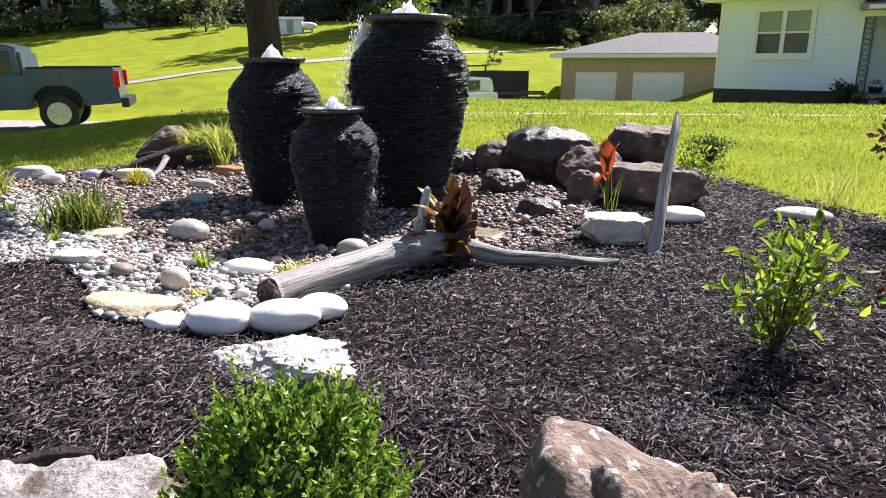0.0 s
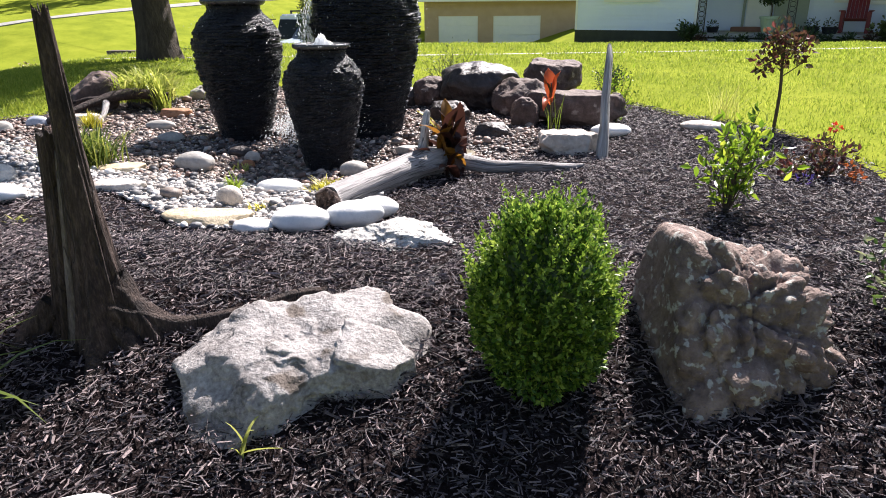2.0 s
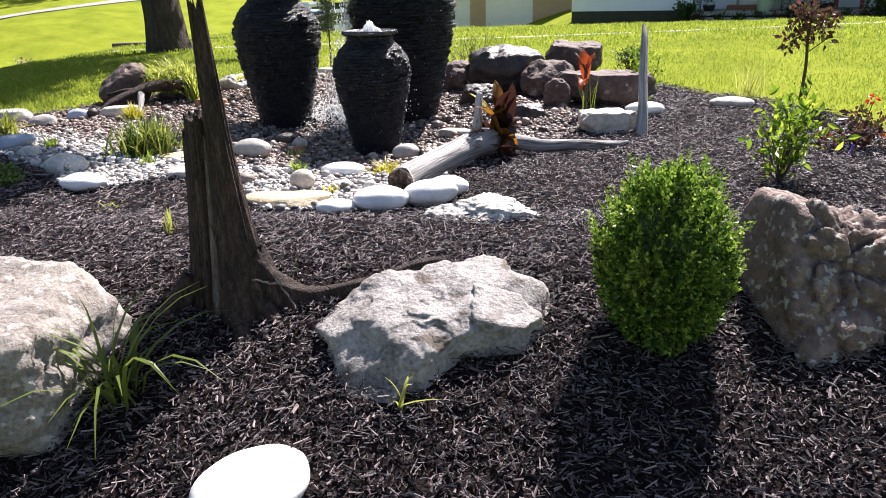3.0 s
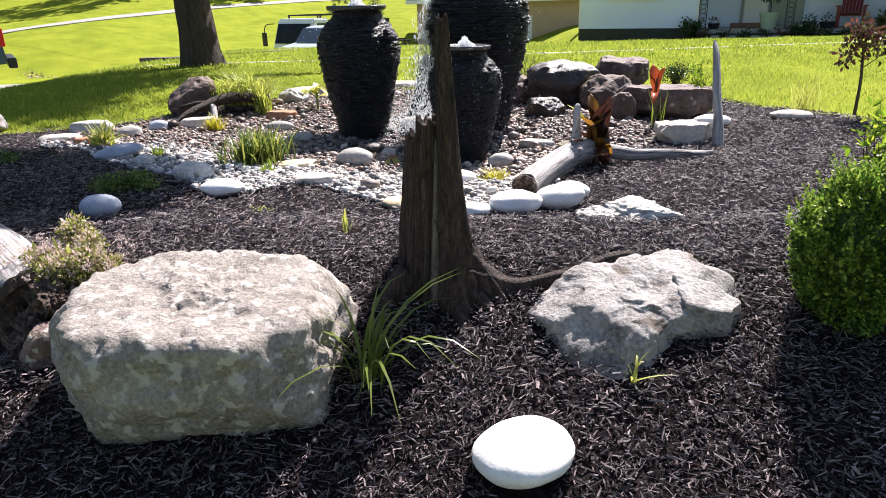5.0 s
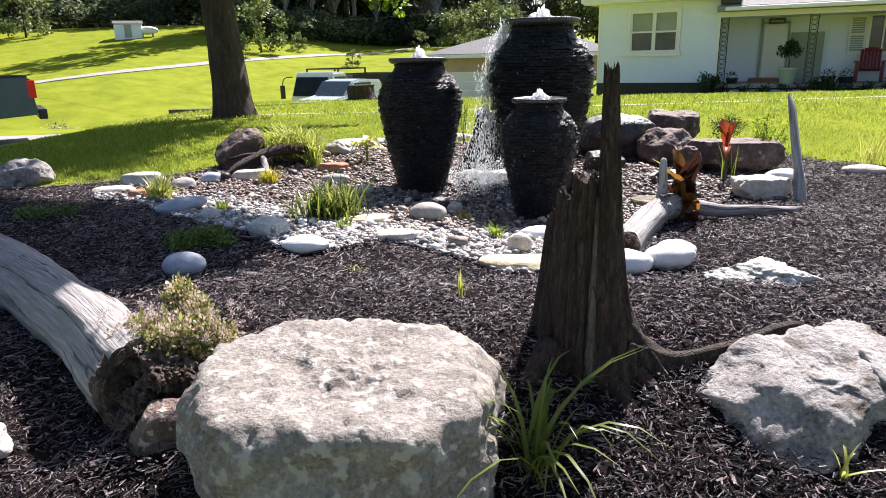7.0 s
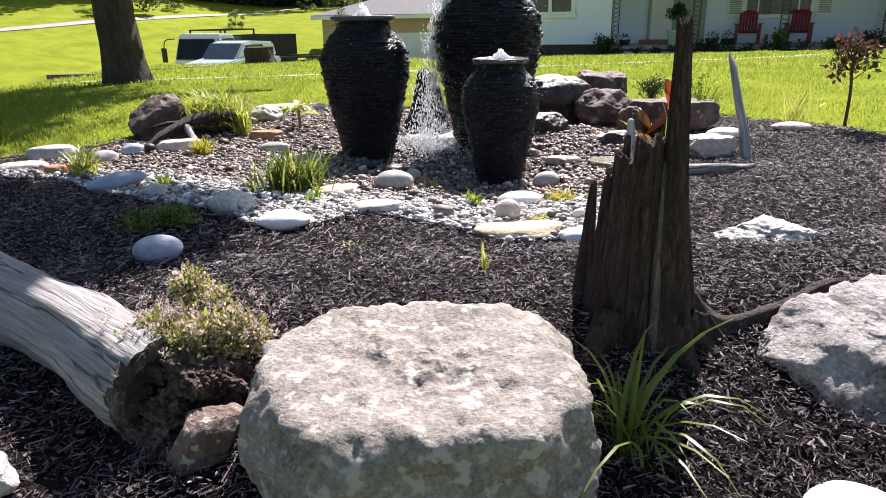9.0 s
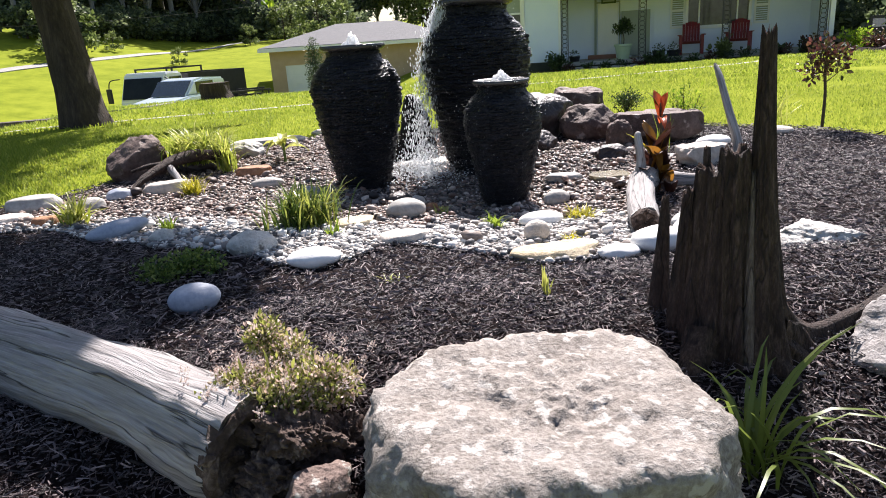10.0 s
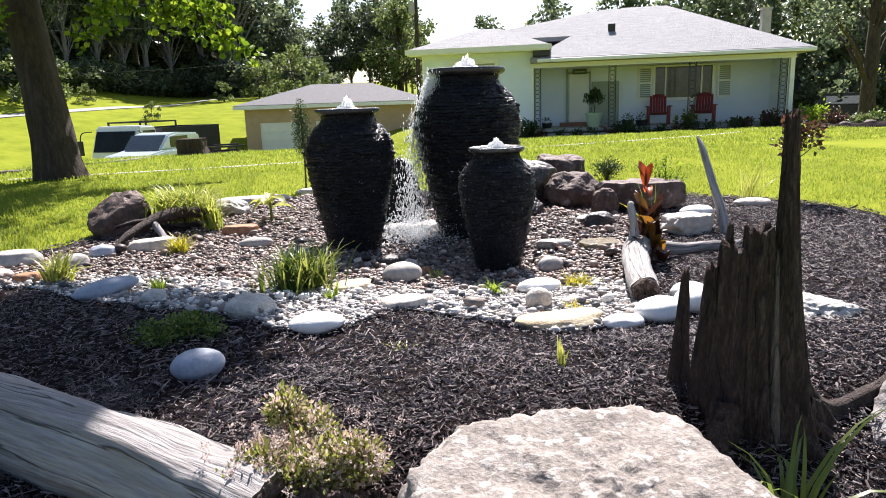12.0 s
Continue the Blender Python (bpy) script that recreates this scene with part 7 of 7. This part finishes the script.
SHADE_CLUMPS = {"bed_side": (5.6, [(-3.12, 2.95, 0.36), (-3.12, 2.5, 0.34), (-3.5, 3.15, 0.45), (-3.55, 2.5, 0.45), (-4.1, 3.4, 0.5), (-4.2, 2.65, 0.6), (-4.9, 3.6, 0.55), (-4.9, 2.7, 0.65), (-5.7, 3.7, 0.6), (-5.7, 2.7, 0.7),
                              (-4.0, 1.95, 0.4), (-4.7, 1.8, 0.55), (-5.6, 1.7, 0.7), (-3.42, 2.02, 0.26), (-3.8, 2.2, 0.35), (-3.3, 2.3, 0.26), (-4.3, 1.3, 0.3), (-2.98, 2.75, 0.22), (-3.27, 1.74, 0.1), (-3.62, 1.72, 0.16)]),
          "lawn_side": (6.4, [(-5.9, 9.6, 0.7), (-6.9, 8.7, 0.8), (-7.9, 9.7, 0.9), (-9.0, 8.6, 1.0), (-6.1, 7.5, 0.55), (-7.3, 6.9, 0.7), (-8.6, 10.3, 0.8), (-5.6, 8.6, 0.4), (-6.5, 5.9, 0.4), (-7.6, 5.2, 0.6), (-5.5, 6.7, 0.25)])}
# higher unseen copy of the bed's clumps, added to block sky light
SHADE_CLUMPS["sky_block"] = (8.0, [(x, y, 0.9 * r) for x, y, r in SHADE_CLUMPS["bed_side"][1] if r >= 0.4])
for side, (h, spots) in SHADE_CLUMPS.items():
    C = [overhead(x, y, h + 0.35 * math.sin(7 * x + 3 * y)) for x, y, r in spots]
    mid = np.mean(C, axis=0)
    part("shade_limb", tube([(-0.2, 0.2, 4.2), mid * np.array((0.35, 0.35, 0)) + np.array((0, 0, 5.2)), mid * np.array((0.75, 0.75, 0)) + np.array((0, 0, mid[2] - 0.3)), mid], [0.12, 0.09, 0.06, 0.03], 8, 0.1), M_BARK, shade_tree, smooth=True)
    part("shade_twigs", join(*(tube([mid * 0.8 + c * 0.2 - np.array((0, 0, 0.1)), (mid + c) / 2, c], [0.03, 0.02, 0.006], 5, steps=3) for c in C)), M_BARK, shade_tree, smooth=True)
    part("outer_foliage", leaf_cloud(C, [r for x, y, r in spots], 3800 if side == "lawn_side" else 12000, 0.17, 6, shell=1.0, wide=0.85), M_MAPLE, shade_tree, smooth=False)

wood_a = limb_tree("forest_tree", (-12, 98, gz(-12, 98)), 24, 0.35, 21, M_FOREST, "tall broadleaf tree of the dark wood edge", 5.5, (9, 24), 46, 3000, 0.76, seg=8, bark=M_GREYBARK, group="trees of the wood")
wood_b = limb_tree("forest_tree", (-14, 104, gz(-14, 104)), 21, 0.3, 22, M_FOREST, "tall broadleaf tree of the dark wood edge", 5.0, (6, 21), 46, 3000, 0.76, seg=8, bark=M_GREYBARK, group="trees of the wood")
wood_c = limb_tree("forest_tree", (-30, 112, gz(-30, 112)), 25, 0.4, 23, M_FOREST, "tall broadleaf tree of the dark wood edge", 6.0, (10, 25), 40, 2900, 0.76, seg=8, bark=M_GREYBARK, group="trees of the wood")
pale_t = limb_tree("pale_tree", (15, 100, gz(15, 100)), 14, 0.35, 24, M_WILLOW, "round-headed paler green tree beyond the garage", 4.4, (2, 14), 44, 4500, 0.5, seg=8, group="paler trees")
limb_tree("garden_tree", (25.0, 27.6, gz(25.0, 27.6)), 12, 0.36, 27, M_FOREST, "dark-trunked broadleaf tree beside the parked car", 4.2, (5.0, 12), 30, 4200, 0.17, seg=12)
rng = np.random.default_rng(77)
kinds = [wood_a, wood_b, wood_c]
for k in range(56):
    b = radians(rng.uniform(-63.6, -3.6))
    D = rng.uniform(92, 125) if k < 38 else rng.uniform(125, 165)
    x, y = D * math.sin(b) - 1.5, D * math.cos(b)
    s = rng.uniform(0.8, 1.1)
    c = copy_thing(kinds[k % 3], pose(x, y, gz(x, y), 0, 0, rng.uniform(0, 360)))
    c.scale = (s, s, s)
for x, y, s in ((-0.46, 106.06, 0.52), (-3.15, 119.99, 0.5), (2.01, 125.13, 0.4), (-2.4, 112, 0.75), (-5, 105, 0.8), (1.5, 112, 0.46), (4.0, 108, 0.44), (6.5, 106, 0.62), (9.0, 112, 0.72), (11.5, 108, 0.78), (14.5, 114, 0.74), (17.5, 110, 0.66), (20, 118, 0.6)):
    copy_thing(wood_b, pose(x, y, gz(x, y), 0, 0, 60 * x)).scale = (s, s, s)
for x, y, s in ((2.14, 88.12, 0.36), (15.98, 108.52, 0.78), (21.36, 112.67, 0.6), (-3.85, 83.95, 0.3), (24.09, 104.74, 0.5), (5.37, 130.23, 0.36), (41.25, 99.22, 0.6), (49.3, 97.44, 0.62), (60.52, 89.75, 0.6)):
    copy_thing(pale_t, pose(x, y, gz(x, y), 0, 0, 50 * x)).scale = (s, s, s)
for k, (x, y, s) in enumerate(((28.82, 42.85, 0.55), (34.95, 38.02, 0.6), (32.59, 50.96, 0.7), (40.75, 45.18, 0.75), (25.54, 52.76, 0.5), (39.15, 31.13, 0.6), (45.53, 53.32, 0.8), (22.31, 60.67, 0.5), (50.92, 39.47, 0.8), (18.15, 66.56, 0.42))):
    copy_thing(kinds[k % 2], pose(x, y, gz(x, y), 0, 0, 70 * k)).scale = (s, s, s * 0.95)
# trees that stand along the far side of the road
EDGE = [(-24.5, 65), (-22.3, 69), (-20.4, 73), (-18.6, 77.5), (-17, 82), (-15.5, 87), (-13.5, 92), (-11.5, 98), (-8.5, 103)]
for k, (x, y) in enumerate(EDGE):
    s = 0.8 + 0.15 * math.sin(5.3 * k)
    copy_thing(kinds[k % 3], pose(x - 2.0, y + 2.0, gz(x - 2, y + 2), 0, 0, 75 * k)).scale = (0.8 * s, 0.8 * s, s)
# undergrowth that closes the wood
low = limb_tree("wood_edge_bush", (-30, 88, gz(-30, 88)), 6, 0.12, 31, M_FOREST, "dense dark bush at the wood's edge", 3.4, (0.6, 5.5), 30, 1300, 0.62, seg=8, category="bush", group="bushes at the wood's edge")
for k in range(46):
    b = radians(-65.6 + 1.55 * k + rng.uniform(-0.6, 0.6))
    D = rng.uniform(90, 102)
    x, y = D * math.sin(b) - 1.5, D * math.cos(b)
    s = rng.uniform(0.45, 0.95)
    copy_thing(low, pose(x, y, gz(x, y), 0, 0, 40 * k)).scale = (s * 1.3, s * 1.3, s)
for k in range(38):
    b = radians(-65.6 + 1.65 * k + rng.uniform(-0.6, 0.6))
    D = rng.uniform(128, 148)
    x, y = D * math.sin(b) - 1.5, D * math.cos(b)
    s = rng.uniform(1.5, 2.3)
    copy_thing(low, pose(x, y, gz(x, y), 0, 0, 40 * k)).scale = (s * 1.3, s * 1.3, s)
for k, (x, y) in enumerate(EDGE):
    for j in (0, 1):
        a, b = x - 1.0 + 1.1 * j, y + 0.6 + 2.1 * j
        copy_thing(low, pose(a, b, gz(a, b), 0, 0, 50 * k + 130 * j)).scale = (0.62, 0.62, 0.5 + 0.12 * math.sin(3 * k + j))
for k, (x, y, s) in enumerate(((25.98, 36.77, 0.5), (30.04, 34.88, 0.6), (34.06, 33.99, 0.7), (37.98, 37.1, 0.7), (22.87, 40.68, 0.45), (43.03, 35.24, 0.8), (29.6, 38.6, 0.85), (31.6, 40.2, 0.9), (27.7, 40.0, 0.95))):
    copy_thing(low, pose(x, y, gz(x, y), 0, 0, 40 * k)).scale = (s, s, s)
field_bush = limb_tree("field_bush", (-21, 61, gz(-21, 61)), 4.6, 0.08, 41, M_WILLOW, "loose pale bush standing in the field", 1.9, (0.5, 4.6), 18, 1400, 0.32, seg=8, category="bush", group="bushes in the field")
for x, y, s in ((-8.12, 75.83, 0.45), (-4.63, 79.93, 0.9), (-18.84, 65.53, 0.35), (-12.67, 59.7, 0.3), (-0.95, 77.03, 1.2), (-44.83, 64.8, 1.0)):
    copy_thing(field_bush, pose(x, y, gz(x, y), 0, 0, 60 * x)).scale = (s, s, s)

shrub("field_shrub", -17.1, 23.8, 0.65, 1.25, 61, M_SEDUM, "low orange-tinged shrub on the grass", 26, 0.12, 26, wide=0.5)
shrub("field_shrub", -15.9, 23.6, 0.45, 0.9, 62, M_LOWGREEN, "low green shrub on the grass", 20, 0.12, 24, wide=0.5)

# ---- far buildings, pole and wires ----
shed = thing("shed", (-33.77, 62.91, gz(-33.77, 62.91)), "small white shed with a shallow roof on the slope", "shed", rz=22)
shed.scale = (0.6, 0.6, 0.6)
part("wall", boxes((-1.9, 1.9, -1.2, 1.2, -0.6, 2.1)), M_SIDING, shed)
part("roof", prism(bmesh.new(), [(-1.4, 2.08), (0, 2.5), (1.4, 2.08)], "x", -2.1, 2.1), M_GROOF, shed)
part("door", boxes((-0.5, 0.5, -1.24, -1.21, 0.0, 1.9)), M_BLIND, shed)
tank = thing("gas_tank", (-32.18, 63.25, gz(-32.18, 63.25)), "white rounded gas tank beside the shed", "tank", rz=20)
tank.scale = (0.75, 0.75, 0.75)
V, F = icosphere(3)
part("vessel", (V * np.array([1.3, 0.5, 0.5]) + np.array([0, 0, 0.75]), F), M_WHITECAR, tank, smooth=True)
part("foot", boxes((-0.7, -0.5, -0.3, 0.3, -0.2, 0.5)), M_CONC, tank)
part("foot", boxes((0.5, 0.7, -0.3, 0.3, -0.2, 0.5)), M_CONC, tank)
farm = thing("far_house", (-59.6, 74.39, gz(-59.6, 74.39)), "white house with a porch far off under trees", "house", rz=35)
part("wall", boxes((-5, 1, -2, 5, -1, 3.0)), M_SIDING, farm)
part("roof", prism(bmesh.new(), [(-2.6, 2.95), (1.5, 5.0), (5.6, 2.95)], "x", -5.4, 1.4), M_GROOF, farm)
part("porch_roof", boxes((1, 5.2, -2, 2.5, 2.6, 2.8)), M_TRIM, farm)
for x in (1.3, 3.1, 5.0):
    part("porch_post", boxes((x - 0.08, x + 0.08, -1.95, -1.8, -0.6, 2.6)), M_TRIM, farm)
part("porch_floor", boxes((1, 5.2, -2, 2.5, -1, 0.2)), M_CONC, farm)
part("window", boxes((-3.4, -2.2, -2.05, -1.98, 1.0, 2.3)), M_PANE, farm)
pole = thing("utility_pole", (5.31, 38.99, gz(5.31, 38.99)), "dark wooden utility pole behind the house", "pole")
part("shaft", tube([(0, 0, -0.3), (0, 0, 4), (0, 0, 7.4)], [0.14, 0.12, 0.1], 10), M_BARK, pole, smooth=True)
part("transformer", cyl(bmesh.new(), (-0.25, 0, 6.6), 0.18, 0.6), M_CONC, pole)
for k, (z, far) in enumerate(((7.2, 8.4), (6.4, 6.8), (4.4, 4.2))):
    p0, p1 = np.array([5.31, 38.99, 0.6 + z]), np.array([-40.0, 44.0 + 4 * k, 1.5 + far])
    pts = [p0 + (p1 - p0) * u - np.array([0, 0, 1.2 * 4 * u * (1 - u)]) for u in np.linspace(0, 1, 7)]
    solo("power_line", tube(pts, [0.011] * 7, 5, steps=4), M_BLACK, label="thin black power line across the field", category="cable", group="power lines")

# ---- loose stuff: mulch, gravel, grass ----
def scatter_in(edge, n, rng, keep=None):
    lo, hi = edge.min(0), edge.max(0)
    out = np.zeros((0, 2))
    while len(out) < n:
        p = rng.uniform(lo, hi, (n * 2, 2))
        ok = inside(edge, p[:, 0], p[:, 1])
        if keep is not None:
            ok &= rng.random(len(p)) < keep(p[:, 0], p[:, 1])
        out = np.concatenate([out, p[ok]])
    return out[:n]


def off_stones(x, y):
    m = np.ones(x.shape)
    for a, b, u, v, w in FEET:
        dx, dy = x - a, y - b
        m *= ((dx * math.cos(w) + dy * math.sin(w)) / u) ** 2 + ((dy * math.cos(w) - dx * math.sin(w)) / v) ** 2 > 1
    return m


URNS = ((-1.024, 5.409, 0.23), (-2.064, 5.19, 0.19), (-1.128, 4.285, 0.145))


def off_urns(x, y):
    m = np.ones(x.shape)
    for a, b, r in URNS:
        m *= (x - a) ** 2 + (y - b) ** 2 > r ** 2
    return m * off_stones(x, y)


def to_edge(x, y):
    """How far a place lies in front of the line where pale gravel gives way to brown."""
    line = np.interp(x, [-4.8, -3.6, -2.6, -2.0, -1.4, -0.9, -0.4], [4.55, 4.3, 3.62, 3.45, 3.45, 3.4, 3.1])
    return line - y


rng = np.random.default_rng(100)


def pebbles(name, n, keep, size, mat, label):
    p = scatter_in(STONY_EDGE, n, rng, lambda x, y: off_urns(x, y) * keep(x, y))
    s = size * np.exp(rng.normal(size=n) * 0.5)
    S = np.stack([s * rng.uniform(0.8, 1.25, n), s * rng.uniform(0.65, 1.0, n), s * rng.uniform(0.42, 0.7, n)], 1)
    P = np.column_stack([p, land(p[:, 0], p[:, 1]) + 0.012 + S[:, 2] * rng.uniform(0.1, 1.3, n)])
    R = rots(rng, n, 0.5)
    solo(name, strew(icosphere(1), R, S, P), mat, label=label, category="gravel", kind="stuff")


pebbles("pale_gravel", 32000, lambda x, y: smooth(-0.25, 0.15, to_edge(x, y)), 0.0078, M_PEBW, "pale grey and white rounded river gravel")
pebbles("brown_gravel", 38000, lambda x, y: smooth(0.2, -0.2, to_edge(x, y)), 0.0093, M_PEBB, "brown and tan rounded river gravel")
wet = lambda x, y: np.exp(-((x + 1.35) / 1.1) ** 2 - ((y - 4.9) / 0.95) ** 2) * (to_edge(x, y) < -0.1)
pebbles("wet_gravel", 13000, wet, 0.0097, M_PEBD, "dark wet river gravel round the urns")

SHRED = (np.array([(-0.5, -0.5, 0), (-0.42, 0.5, 0), (0.44, -0.35, 0), (0.5, 0.3, 0), (-0.46, 0.05, 0.8), (0.46, 0, 0.6)], float),
         np.array([(0, 2, 5), (0, 5, 4), (1, 5, 3), (1, 4, 5)]))


def shreds(name, n, area, length, width, mat, lift=0.012):
    p = scatter_in(BED_EDGE, n, rng, area)
    L = length * np.exp(rng.normal(size=n) * 0.45)
    W = width * np.exp(rng.normal(size=n) * 0.4)
    S = np.stack([L, W, W * rng.uniform(0.4, 1.0, n)], 1)
    P = np.column_stack([p, land(p[:, 0], p[:, 1]) + lift * rng.random(n)])
    R = rots(rng, n, 0.6)
    solo(name, strew(SHRED, R, S, P), mat, label="dark shredded bark mulch", category="mulch", kind="stuff", smooth=False)


def not_stony(x, y):
    return (1.0 - inside(STONY_EDGE, x, y)) * off_stones(x, y)


def seen(x, y):
    """Fewer shreds out at the bed's ends."""
    return np.where((x > -4.2) & (x < 2.4) & (y > 0.1), 1.0, 0.45)


front = lambda x, y: not_stony(x, y) * (y < 2.1 + 0.3 * np.sin(9 * x)) * seen(x, y)
back = lambda x, y: not_stony(x, y) * (y >= 1.8 + 0.3 * np.sin(9 * x)) * seen(x, y)
shreds("mulch_shreds", 140000, front, 0.0235, 0.0040, M_MULCH, 0.03)
shreds("mulch_shreds_far", 78000, back, 0.026, 0.0047, M_MULCH, 0.024)

# lawn blades near the bed
BLADE = (np.array([(-0.5, 0, 0), (0.5, 0, 0), (0.25, 0.25, 0.6), (-0.25, 0.25, 0.6), (0.05, 0.75, 1.0)], float), np.array([(0, 1, 2), (0, 2, 3), (3, 2, 4)]))


def lawn(name, n, x0, x1, y0, y1, h, w):
    p = rng.uniform((x0, y0), (x1, y1), (n, 2))
    p = p[~inside(BED_EDGE, p[:, 0], p[:, 1])]
    k = len(p)
    clump = np.array([0.7 + 0.6 * noise.noise(Vector((a * 1.3, b * 1.3, 2))) for a, b in p])
    H = h * rng.uniform(0.6, 1.3, k) * clump
    P = np.column_stack([p, land(p[:, 0], p[:, 1]) - 0.005])
    solo(name, strew(BLADE, rots(rng, k, 0.5), np.stack([np.full(k, w), H * 0.7, H], 1), P), M_BLADE, label="sunlit mown grass", category="grass", kind="stuff", smooth=False)


lawn("lawn_grass", 60000, -9, -3, 5, 11, 0.06, 0.011)
lawn("lawn_grass_mid", 60000, -3.5, 7, 3, 11.5, 0.06, 0.011)
lawn("lawn_grass_far", 50000, -11, 12, 11, 19, 0.08, 0.022)
